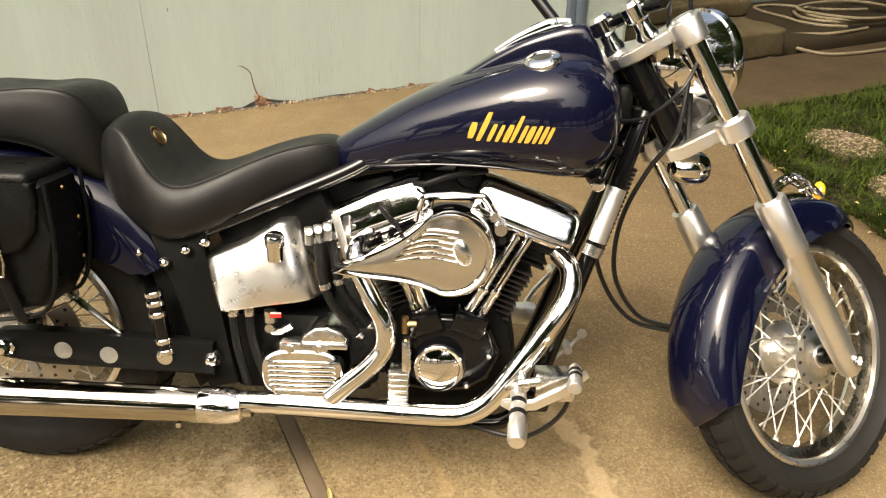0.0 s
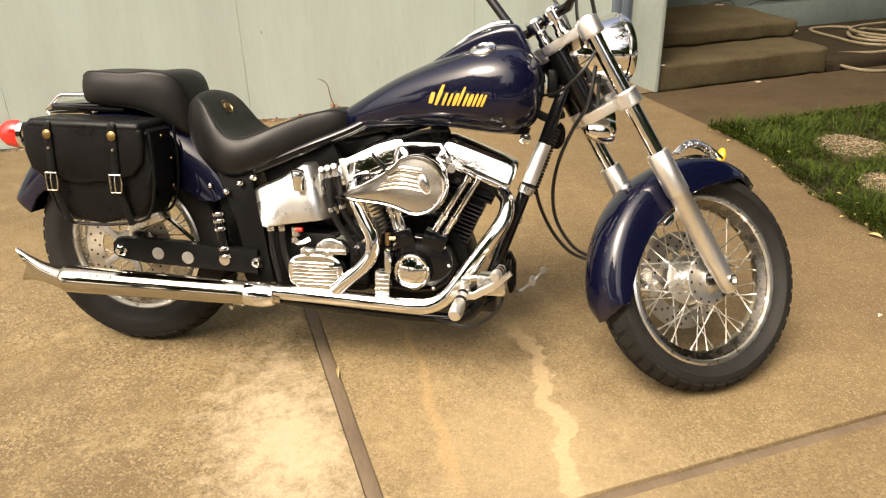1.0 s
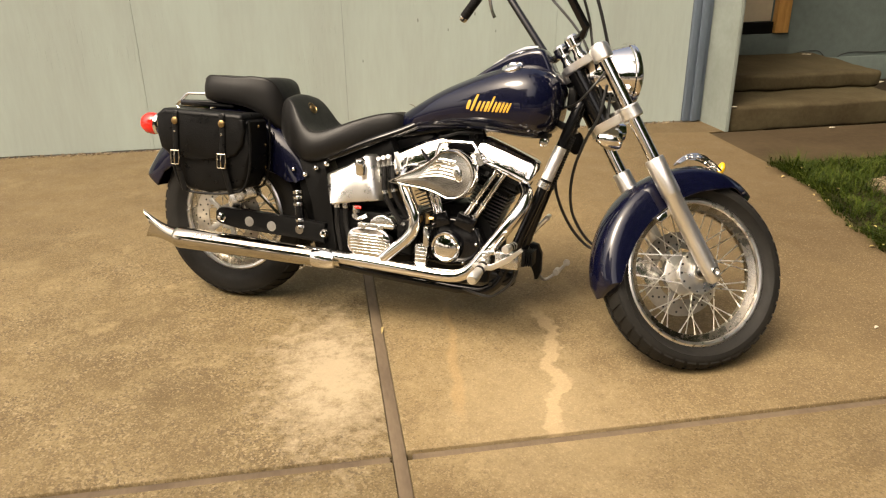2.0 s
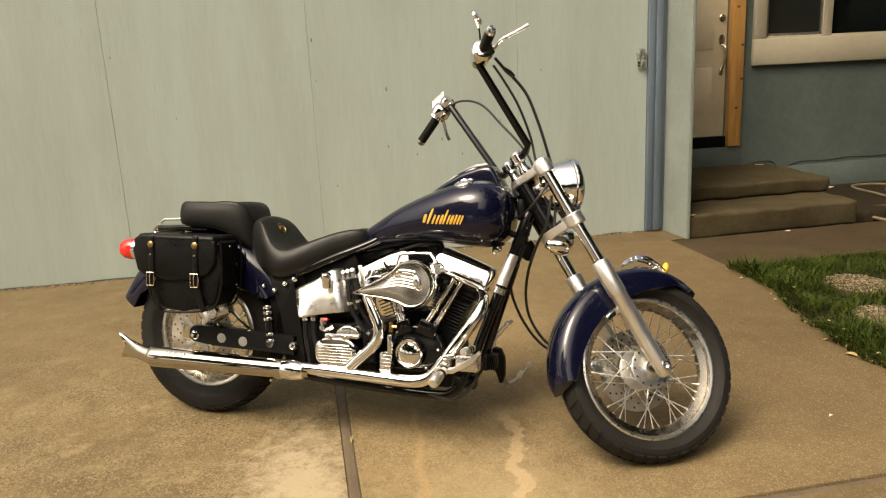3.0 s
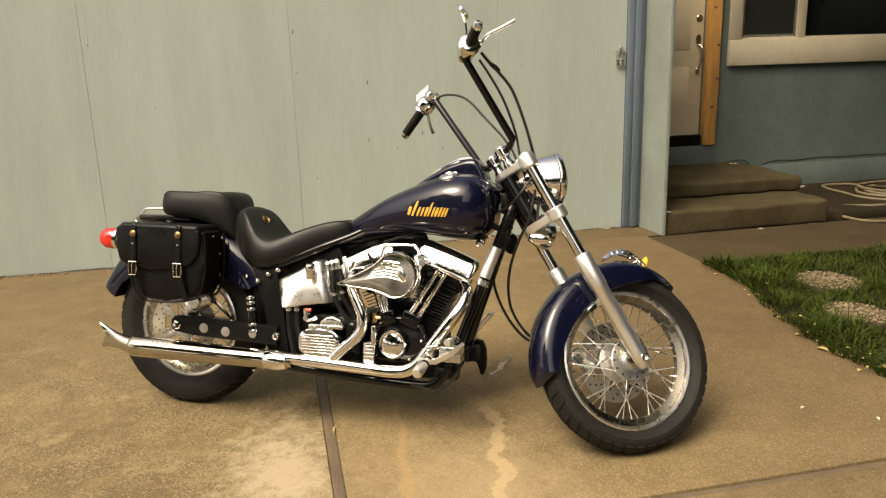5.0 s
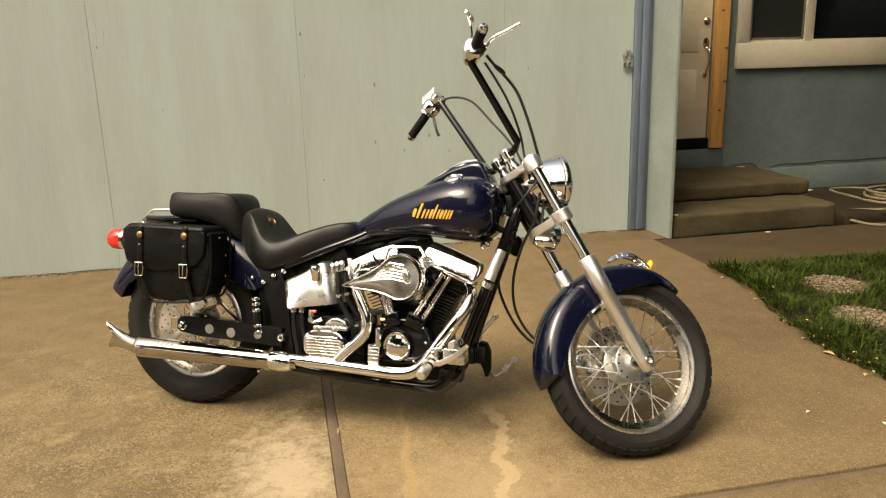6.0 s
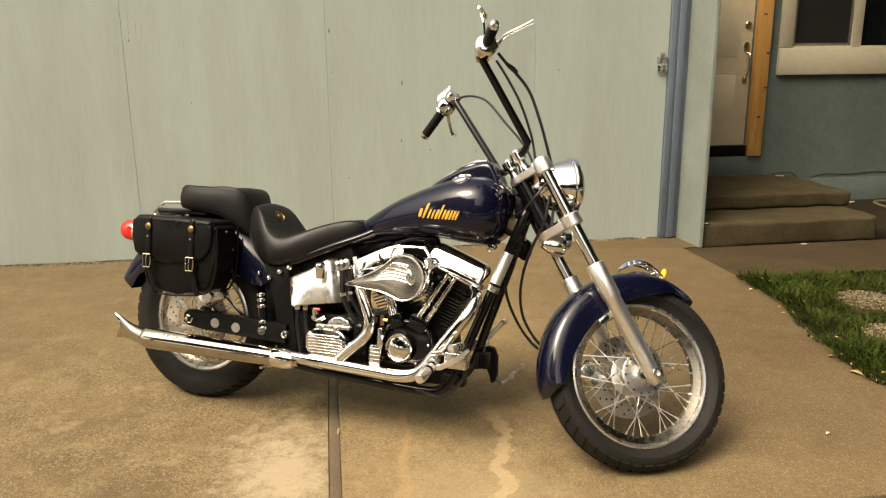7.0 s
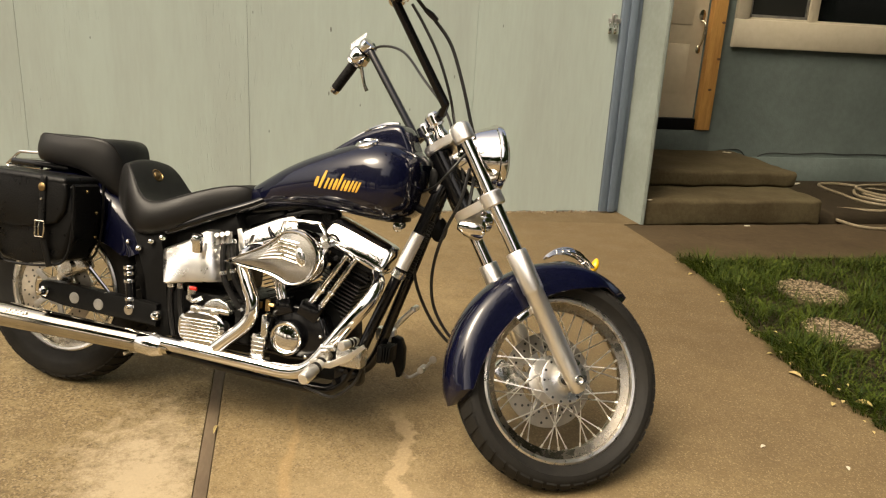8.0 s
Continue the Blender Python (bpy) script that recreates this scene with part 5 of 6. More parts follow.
part("plate", new_bm(lambda bm: (box(bm, -0.120, 0, 0.797, 0.09, 0.165, 0.006, 0.002), box(bm, -0.075, 0, 0.762, 0.24, 0.19, 0.022, 0.006))), black_gloss, rk_, "black top plate")

# -- saddlebag
OUT = [(-0.152, 0.722), (-0.150, 0.66), (-0.112, 0.57), (-0.082, 0.485), (-0.052, 0.455), (0.05, 0.452), (0.14, 0.462), (0.185, 0.478), (0.208, 0.52), (0.218, 0.62), (0.212, 0.716), (0.186, 0.732), (-0.13, 0.736)]
bag = bp("saddlebag", lambda bm: prism(bm, OUT, -0.262, -0.125, 0.022, 4), leather, "black leather saddlebag with two buckled straps")
FLAP = [(-0.162, 0.726), (-0.162, 0.655), (-0.148, 0.605), (-0.11, 0.580), (0.0, 0.570), (0.10, 0.576), (0.165, 0.596), (0.196, 0.635), (0.204, 0.69), (0.200, 0.722), (0.176, 0.736), (-0.14, 0.741)]
part("flap", new_bm(prism, FLAP, -0.276, -0.235, 0.009, 3), leather, bag, "black leather flap")
part("lid", new_bm(lambda bm: box(bm, 0.026, -0.200, 0.728, 0.346, 0.152, 0.036, 0.016, Matrix.Rotation(radians(0.8), 4, "Y"), 4)), leather, bag)
for pts in ([(-0.152, -0.262, 0.70), (-0.116, -0.262, 0.58), (-0.086, -0.262, 0.487), (-0.05, -0.262, 0.452), (0.05, -0.262, 0.449), (0.14, -0.262, 0.459), (0.19, -0.262, 0.477), (0.213, -0.262, 0.53), (0.222, -0.262, 0.62), (0.218, -0.262, 0.722)],
            [(0.16, -0.135, 0.463), (0.19, -0.13, 0.478), (0.213, -0.13, 0.53), (0.222, -0.13, 0.62), (0.218, -0.13, 0.722)]):
    part("piping", new_bm(tube, pts, 0.0045, 8), leather, bag)
for xs in (-0.078, 0.118):
    st = part("strap", new_bm(lambda bm: tube(bm, [(xs, -0.272, 0.738), (xs, -0.279, 0.722), (xs, -0.280, 0.66), (xs, -0.281, 0.60), (xs + 0.004, -0.280, 0.56), (xs + 0.014, -0.276, 0.51), (xs + 0.028, -0.272, 0.455)], 0.0115, 8, 5)), leather, bag, "black leather strap")
    for v in st.data.vertices:
        mid = float(np.interp(v.co.z, [0.455, 0.51, 0.56, 0.60, 0.735, 0.76], [-0.272, -0.276, -0.280, -0.281, -0.279, -0.272]))
        v.co.y = mid + (v.co.y - mid) * 0.28
    part("concho", new_bm(lathe, [(0.0135, 0), (0.013, 0.003), (0.009, 0.005), (0, 0.006)], Matrix.Translation((xs, -0.282, 0.706)) @ SIDE, 18), brass, st, "brass concho button")
    part("rivet", new_bm(lathe, [(0.005, 0), (0.004, 0.003), (0, 0.0035)], Matrix.Translation((xs, -0.283, 0.668)) @ SIDE, 10), nickel, st)
    zb = 0.575
    part("buckle", new_bm(lambda bm: tube(bm, [(xs - 0.017, -0.287, zb + 0.024), (xs + 0.017, -0.287, zb + 0.024), (xs + 0.019, -0.288, zb), (xs + 0.014, -0.287, zb - 0.026), (xs - 0.016, -0.287, zb - 0.026), (xs - 0.017, -0.287, zb + 0.024)], 0.0028, 8, smooth=False)), nickel, st, "nickel buckle")
    part("buckle_tongue", new_bm(tube, [(xs, -0.286, zb + 0.024), (xs, -0.291, zb), (xs - 0.002, -0.287, zb - 0.026)], 0.002, 6), nickel, st)
for y, z in ((-0.20, 0.70), (-0.155, 0.63), (-0.155, 0.55)):
    part("rivet", new_bm(lathe, [(0.005, 0), (0.004, 0.003), (0, 0.0035)], axis_to((0.217, y, z), (1, 0, 0)), 10), brass, bag)

# -- frame
for side in (-1, 1):
    y = 0.118 * side
    bp("frame_rail", lambda bm: tube(bm, [(0.42, y, 0.215), (0.70, y, 0.190), (1.00, y, 0.175), (1.080, y, 0.186), (1.130, y * 0.95, 0.245), (1.185, y * 0.8, 0.40), (1.255, y * 0.55, 0.60), (1.318, y * 0.3, 0.79), (1.335, y * 0.2, 0.84)], 0.0175, 14), black_gloss, "gloss black frame tube")
    bp("frame_rail", lambda bm: tube(bm, [(0.36, y * 0.95, 0.56), (0.47, y * 0.95, 0.605), (0.62, y * 0.85, 0.668), (0.75, y * 0.6, 0.722), (0.9, y * 0.3, 0.80), (1.25, 0, 0.90)], 0.016, 12), black_gloss, "gloss black frame tube")
bp("tube_cover", lambda bm: cyl(bm, (1.249, -0.072, 0.580), (1.286, -0.052, 0.690), 0.0205, 16), satin_alloy, "satin metal cover on the frame tube")
bp("tube_clamp", lambda bm: cyl(bm, (1.238, -0.075, 0.552), (1.246, -0.072, 0.572), 0.0235, 16), polished, "polished tube clamp")
bp("wire_loom", lambda bm: [lathe(bm, [(0.007, 0), (0.010, 0.004), (0.007, 0.008)], axis_to(Vector((1.262, -0.045, 0.545)).lerp(Vector((1.322, -0.03, 0.73)), i / 20), (0.3, 0.07, 0.93)), 8) for i in range(20)], black_rubber, "ribbed black wire loom")
bp("side_plate", lambda bm: prism(bm, [(0.335, 0.60), (0.462, 0.608), (0.446, 0.56), (0.475, 0.43), (0.505, 0.26), (0.44, 0.245), (0.415, 0.30), (0.40, 0.44)], -0.130, -0.105, 0.006), black_satin, "black side plate")
for x, z, r in ((0.372, 0.533, 0.011), (0.417, 0.561, 0.011), (0.457, 0.579, 0.011), (0.455, 0.322, 0.019)):
    bp("acorn_bolt", lambda bm: lathe(bm, [(r, 0), (r, r * 0.5), (r * 0.9, r * 0.8), (r * 0.55, r * 1.3), (0, r * 1.5)], Matrix.Translation((x, -0.134, z)) @ SIDE, 14), chrome, "chrome acorn bolt")
bp("inner_mud_guard", lambda bm: prism(bm, [(0.30, 0.58), (0.40, 0.60), (0.46, 0.40), (0.44, 0.25), (0.40, 0.22), (0.355, 0.34), (0.34, 0.46)], -0.09, 0.09, 0.01), black_satin, "black inner guard")
# battery box, gearbox mass behind the covers
bp("battery_box", lambda bm: box(bm, 0.60, 0.03, 0.50, 0.19, 0.18, 0.18, 0.02), black_satin, "black battery box")
bp("gearbox", lambda bm: box(bm, 0.64, 0.0, 0.33, 0.30, 0.24, 0.18, 0.02), black_satin, "black gearbox")
# added black block that fills the dark gap under the seat rail
bp("seat_tray", lambda bm: box(bm, 0.585, 0.0, 0.605, 0.24, 0.17, 0.07, 0.01, Matrix.Rotation(radians(-23), 4, "Y")), black_satin, "black filler block under the seat")

bp("backbone_tube", lambda bm: tube(bm, [(0.70, 0, 0.690), (0.90, 0, 0.735), (1.10, 0, 0.80), (1.27, 0, 0.88)], 0.028, 14), black_gloss, "gloss black frame backbone")
# coil, with a second black block added to fill the dark gap behind it
bp("ignition_coil", lambda bm: (box(bm, 0.93, 0.02, 0.675, 0.16, 0.07, 0.065, 0.012), box(bm, 0.765, 0.02, 0.655, 0.15, 0.12, 0.07, 0.012, Matrix.Rotation(radians(-14), 4, "Y")), cyl(bm, (0.86, -0.01, 0.675), (0.835, -0.04, 0.66), 0.012, 10)), black_satin, "black ignition coil and filler block under the tank")
bp("plug_lead", lambda bm: tube(bm, [(0.84, -0.03, 0.665), (0.80, -0.07, 0.655), (0.82, -0.10, 0.63), (0.85, -0.10, 0.60)], 0.004, 6), black_rubber)

# -- swingarm
sw = bp("swingarm", lambda bm: prism(bm, [(0.008, 0.376), (-0.006, 0.362), (-0.008, 0.328), (0.010, 0.314), (0.10, 0.303), (0.46, 0.285), (0.46, 0.360), (0.20, 0.374), (0.05, 0.378)], -0.150, -0.118, 0.006), black_satin, "black painted swingarm")
part("axle_nut", new_bm(lathe, [(0.019, 0), (0.019, 0.008), (0.013, 0.01), (0.013, 0.02), (0.008, 0.026), (0, 0.027)], Matrix.Translation((0.026, -0.150, 0.342)) @ SIDE, 6), chrome, sw)
# pale discs stand in for open holes with the bright hub behind
for x, z in ((0.142, 0.335), (0.238, 0.327)):
    part("recess", new_bm(lathe, [(0.019, 0), (0.019, 0.0015), (0.017, 0.002), (0, 0.0021)], Matrix.Translation((x, -0.149, z)) @ Matrix.Rotation(0.3, 4, "Y") @ SIDE, 24), cast_alloy, sw, "pale disc painted as the bright hub behind a hole")
bp("rear_caliper", lambda bm: (box(bm, 0.10, -0.092, 0.435, 0.10, 0.05, 0.06, 0.012, Matrix.Rotation(radians(-25), 4, "Y"), 3), cyl(bm, (0.085, -0.07, 0.43), (0.085, -0.13, 0.43), 0.022, 18), box(bm, 0.045, -0.085, 0.395, 0.06, 0.02, 0.09, 0.006)), polished, "polished rear brake caliper")
bp("brake_arm", lambda bm: tube(bm, [(0.135, -0.125, 0.475), (0.18, -0.13, 0.44), (0.265, -0.13, 0.365)], [0.005, 0.007, 0.005], 8), chrome, "chrome brake torque rod")
sh = bp("shock_can", lambda bm: cyl(bm, (0.358, -0.142, 0.338), (0.344, -0.142, 0.474), 0.0165, 18), black_gloss, "black canister with chrome bands")
for t in (0.0, 0.18, 0.62, 0.8, 0.95):
    p = Vector((0.358, -0.142, 0.338)).lerp(Vector((0.344, -0.142, 0.474)), t)
    part("band", new_bm(lathe, [(0.018, -0.006), (0.0195, -0.004), (0.0195, 0.004), (0.018, 0.006)], axis_to(p, (-0.018, 0, 0.14)), 18), chrome, sh)
part("end_fitting", new_bm(lambda bm: (cyl(bm, (0.358, -0.155, 0.328), (0.358, -0.12, 0.328), 0.017, 14), cyl(bm, (0.360, -0.142, 0.328), (0.412, -0.142, 0.338), 0.008, 10))), chrome, sh)

# -- exhaust
YE = -0.195
ex = bp("exhaust_pipe", lambda bm: tube(bm, [(0.46, YE, 0.256), (0.65, YE, 0.250), (0.86, YE, 0.240), (0.950, YE, 0.237), (1.000, YE, 0.246), (1.040, YE + 0.002, 0.274), (1.086, YE + 0.005, 0.336), (1.138, YE + 0.015, 0.412), (1.186, YE + 0.040, 0.486), (1.194, YE + 0.080, 0.532), (1.172, YE + 0.115, 0.555)], [0.0215, 0.0225, 0.0228, 0.0228, 0.0228, 0.0228, 0.0228, 0.0228, 0.0228, 0.021, 0.02], 24, 8), chrome, "chrome front exhaust pipe")
part("joint_ring", new_bm(lathe, [(0.0226, -0.002), (0.0240, -0.001), (0.0240, 0.001), (0.0226, 0.002)], axis_to((0.86, YE, 0.240), (1, 0, -0.06)), 24), chrome, ex)
bp("exhaust_pipe", lambda bm: tube(bm, [(0.79, -0.07, 0.585), (0.765, -0.13, 0.575), (0.768, -0.165, 0.545), (0.795, -0.182, 0.49), (0.822, -0.188, 0.435), (0.822, -0.19, 0.385), (0.795, -0.192, 0.345), (0.745, -0.195, 0.300), (0.712, -0.195, 0.270)], [0.018, 0.019, 0.0205, 0.0215, 0.0215, 0.0215, 0.0215, 0.0215, 0.0215], 22, 8), chrome, "chrome rear exhaust pipe")
mf = bp("muffler", lambda bm: lathe(bm, [(0.030, -0.285), (0.037, -0.280), (0.0405, -0.272), (0.0415, -0.262), (0.0415, -0.20), (0.0395, 0.0), (0.0360, 0.28), (0.0352, 0.305), (0.034, 0.335), (0.029, 0.370), (0.0235, 0.395), (0.022, 0.42)], axis_to((0.13, YE, 0.2485), (1, 0, -0.016)), 36), muffler_chrome, "long chrome muffler")
part("engraving", new_bm(lambda bm: [box(bm, -0.055 + 0.011 * i, YE - 0.034, 0.276 + (0.003 if i % 2 else 0.0), 0.007, 0.010, 0.004 + 0.003 * (i % 3 == 0), 0.001, Matrix.Rotation(radians(38), 4, "X")) for i in range(8)]), satin_alloy, mf, "row of small raised maker's marks")
part("heat_collar", new_bm(lathe, [(0.0356, 0.312), (0.0382, 0.316), (0.0382, 0.372), (0.0300, 0.398), (0.0240, 0.402)], axis_to((0.13, YE, 0.2485), (1, 0, -0.016)), 36), chrome, mf)


def fishtail(bm):
    rings = []
    for t in np.linspace(0, 1, 16):
        x = -0.142 - 0.150 * t
        top = float(np.interp(t, [0, 0.25, 0.5, 0.75, 1.0], [0.286, 0.290, 0.299, 0.318, 0.345]))
        low = float(np.interp(t, [0, 0.25, 0.5, 0.75, 1.0], [0.216, 0.229, 0.238, 0.242, 0.238]))
        h, c, w = (top - low) / 2, (top + low) / 2, 0.033 - 0.021 * min(1.0, t * 1.15)
        notch = 0.026 * t ** 3
        rings.append([(x + notch * (1 - abs(z / h)) - 0.012 * t ** 3 * max(0.0, z / h), YE + y, c + z) for y, z in oval(w, h, 24, 2.6)])
    inner = [[(x + 0.002, YE + (y - YE) * 0.82, z + (0.288 - z) * 0.07) for x, y, z in q] for q in rings[::-1][:7]]
    loft(bm, rings + inner)


part("fishtail_tip", new_bm(fishtail), muffler_chrome, mf, "chrome fishtail tip")
bp("muffler_bracket", lambda bm: (box(bm, 0.425, -0.18, 0.222, 0.05, 0.03, 0.04, 0.006), cyl(bm, (0.43, -0.21, 0.215), (0.43, -0.17, 0.215), 0.008, 10), cyl(bm, (0.395, -0.21, 0.20), (0.395, -0.16, 0.20), 0.006, 8)), polished, "polished muffler bracket")

# -- engine
CR = Vector((0.95, 0.0, 0.245))
case = bp("crankcase", lambda bm: (lathe(bm, [(0.14, -0.075), (0.15, -0.06), (0.15, 0.06), (0.14, 0.075)], Matrix.Translation((0.945, 0, 0.325)) @ SIDE, 28), box(bm, 0.95, 0, 0.255, 0.24, 0.16, 0.13, 0.02)), black_satin, "black wrinkle-finished crankcase")
part("cam_case", new_bm(lambda bm: prism(bm, [(0.86, 0.265), (0.845, 0.32), (0.87, 0.395), (0.915, 0.432), (0.975, 0.43), (1.035, 0.40), (1.06, 0.345), (1.035, 0.29), (0.99, 0.262), (0.93, 0.255)], -0.140, -0.07, 0.012, 3)), black_gloss, case, "gloss black cam case")
part("cam_neck", new_bm(lathe, [(0.062, 0), (0.060, 0.012), (0.057, 0.016), (0.056, 0.046), (0.054, 0.052), (0.051, 0.054)], Matrix.Translation((0.932, -0.116, 0.328)) @ SIDE, 32), black_gloss, case)
cv = part("timer_cover", new_bm(lathe, [(0.0520, 0), (0.0520, 0.006), (0.049, 0.009), (0.0445, 0.008), (0.0425, 0.0065), (0.034, 0.010), (0.02, 0.0135), (0, 0.0145)], Matrix.Translation((0.932, -0.163, 0.328)) @ SIDE, 40), chrome, case, "domed chrome timer cover")
for a in (0.4, 2.4, 4.5):
    part("screw", new_bm(lathe, [(0.004, 0), (0.003, 0.003), (0, 0.0035)], Matrix.Translation((0.932 + 0.038 * math.cos(a), -0.170, 0.328 + 0.038 * math.sin(a))) @ SIDE, 8), polished, cv)
for x, z in ((1.035, 0.345), (1.02, 0.40), (0.865, 0.33), (0.99, 0.275), (0.875, 0.39)):
    part("case_bolt", bolt_bm(0.007, 0.008), chrome, case, "", Matrix.Translation((x, -0.140, z)) @ SIDE)

def rocker(bm):
    """A smooth half-barrel lid along x."""
    half = [(1.0, 0.0), (1.0, 0.10), (0.985, 0.15), (0.90, 0.38), (0.81, 0.60), (0.74, 0.74), (0.64, 0.87), (0.5, 0.95), (0.25, 0.995)]
    rings = []
    for x, k in ((-0.110, 0.80), (-0.107, 0.90), (-0.100, 0.97), (-0.088, 1.0), (0.0, 1.02), (0.088, 1.0), (0.100, 0.97), (0.107, 0.90), (0.110, 0.80)):
        sec = [(-0.064 * (0.7 + 0.3 * k) * y, 0.072 * k * z) for y, z in half] + [(0, 0.072 * k)]
        sec += [(-y, z) for y, z in sec[-2::-1]]
        rings.append([(x, y - 0.026, 0.390 + z) for y, z in sec])
    loft(bm, rings)


for tilt, name in ((-21.5, "rear"), (21.5, "front")):
    E = Matrix.Translation(CR) @ Matrix.Rotation(radians(tilt), 4, "Y")
    sgn = 1 if tilt > 0 else -1
    cyl_ob = bp("cylinder", lambda bm: (lathe(bm, [(0.052, 0.12), (0.052, 0.30)], None, 28), box(bm, 0, 0, 0.325, 0.12, 0.12, 0.07, 0.012)), black_satin, "black finned engine cylinder", m=E)
    fin = None
    for i in range(13):
        h = 0.150 + 0.0125 * i
        s = 1.0 if i < 10 else 1.06
        mm = Matrix.Translation((0, 0, h)) @ Matrix.Diagonal((s, s, 1, 1))
        if fin is None:
            fin = part("fin", new_bm(lambda bm: (box(bm, 0, 0, 0, 0.128, 0.142, 0.0040, 0.0012, None, 1))), black_satin, cyl_ob, "", mm)
            fin.data.materials[0] = fin_black
        else:
            share(fin, "fin", mm, cyl_ob)
    part("head", new_bm(lambda bm: (box(bm, 0, 0, 0.350, 0.148, 0.140, 0.035, 0.008), box(bm, 0, -0.01, 0.338, 0.165, 0.135, 0.006, 0.002), box(bm, 0, -0.01, 0.325, 0.165, 0.135, 0.006, 0.002))), black_satin, cyl_ob)
    rk = part("rocker_box", new_bm(rocker), chrome, cyl_ob, "chrome rocker box")
    part("base_plate", new_bm(lambda bm: box(bm, 0, -0.024, 0.3825, 0.222, 0.130, 0.015, 0.004)), chrome, rk)
    part("gasket", new_bm(lambda bm: (box(bm, 0, -0.022, 0.3725, 0.214, 0.122, 0.007, 0.001), box(bm, 0, -0.02, 0.364, 0.20, 0.12, 0.012, 0.002))), black_satin, rk)
    for x in (-0.085, 0.0, 0.085):
        part("rocker_bolt", new_bm(lathe, [(0.007, 0), (0.007, 0.005), (0.004, 0.008), (0, 0.008)], Matrix.Translation((x, -0.082, 0.364)) @ SIDE, 6), chrome, cyl_ob)
    part("plug", new_bm(lambda bm: cyl(bm, (-0.02 * sgn, -0.06, 0.345), (-0.03 * sgn, -0.12, 0.36), 0.008, 10)), black_rubber, cyl_ob)
# pushrod tubes
for a, b in (((0.985, -0.135, 0.435), (1.083, -0.105, 0.600)), ((1.012, -0.120, 0.425), (1.110, -0.095, 0.592)), ((0.905, -0.135, 0.435), (0.842, -0.105, 0.600)), ((0.880, -0.120, 0.440), (0.815, -0.095, 0.592))):
    a, b = Vector(a), Vector(b)
    pt = bp("pushrod_tube", lambda bm: lathe(bm, [(0.0125, 0), (0.0125, 0.012), (0.0105, 0.014), (0.0105, 0.055), (0.0125, 0.058), (0.0125, 0.066), (0.009, 0.07), (0.009, (b - a).length)], axis_to(a, b - a), 16), chrome, "chrome pushrod tube")
for x, sgn in ((1.005, 1), (0.888, -1)):
    bp("tappet_block", lambda bm: box(bm, x - 0.012 * sgn, -0.128, 0.420, 0.07, 0.05, 0.05, 0.006, Matrix.Rotation(radians(21 * sgn), 4, "Y")), black_gloss, "gloss black tappet block")
bp("carburettor", lambda bm: (box(bm, 0.955, -0.08, 0.60, 0.09, 0.10, 0.10, 0.015), cyl(bm, (0.96, -0.10, 0.60), (0.965, -0.17, 0.60), 0.045, 20)), cast_alloy, "cast alloy carburettor behind the air cleaner")

# air cleaner: teardrop shell
AC = Vector((0.966, 0, 0.588))


def drop_outline(k, n=56):
    """Teardrop outline, k: scale towards its middle."""
    out = []
    tip, R = Vector((0.732, 0, 0.546)), 0.086
    d = tip - AC
    L = d.length
    base = math.atan2(d.z, d.x)
    half = math.acos(R / L)
    arc = [base + half + (2 * math.pi - 2 * half) * i / (n - 1) for i in range(n)]
    pts = [Vector((AC.x + R * math.cos(a), 0, AC.z + R * math.sin(a))) for a in arc]
    side1 = [pts[-1].lerp(tip, i / 9) for i in range(1, 9)]
    side2 = [tip.lerp(pts[0], i / 9) for i in range(1, 9)]
    # sides bow inward a little near the tip
    mid = Vector((0.917, 0, 0.580))
    for s in (side1, side2):
        for i, q in enumerate(s):
            t = (i + 1) / 9 if s is side1 else 1 - (i + 1) / 9
            ax = AC.lerp(tip, t)
            q += (ax - q) * 0.22 * math.sin(math.pi * t)
    full = pts + side1 + [tip] + side2
    return [mid + (q - mid) * k for q in full]


def shell(bm, steps):
    rings = []
    for k, y in steps:
        rings.append([(q.x, y, q.z) for q in drop_outline(k)])
    loft(bm, rings)


ac = bp("air_cleaner", lambda bm: shell(bm, [(0.93, -0.165), (0.97, -0.170), (1.0, -0.205), (1.0, -0.222), (0.99, -0.234), (0.97, -0.243), (0.94, -0.2475), (0.905, -0.2475), (0.88, -0.243), (0.868, -0.236), (0.862, -0.228), (0.70, -0.228), (0.45, -0.228), (0.15, -0.228), (0.02, -0.228)]), chrome, "chrome teardrop air cleaner cover", m=Matrix.Translation((-0.013, 0.036, -0.002)))
part("face_plate", new_bm(shell, [(0.855, -0.226), (0.855, -0.2335), (0.845, -0.2350), (0.60, -0.2360), (0.30, -0.2365), (0.02, -0.2365)]), plate_chrome, ac, "polished flat face plate")
for x, z in ((0.887, 0.612), (1.022, 0.627), (1.017, 0.533)):
    part("screw", new_bm(lathe, [(0.0065, 0), (0.0065, 0.003), (0.004, 0.006), (0, 0.0065)], Matrix.Translation((x, -0.232, z)) @ SIDE, 12), chrome, ac)
def rib(i):
    return [(0.812 + 0.013 * i, -0.231, 0.558 + 0.0075 * i), (0.865 + 0.008 * i, -0.235, 0.573 + 0.0105 * i), (0.925, -0.237, 0.581 + 0.0112 * i), (0.978, -0.236, 0.573 + 0.0118 * i)]


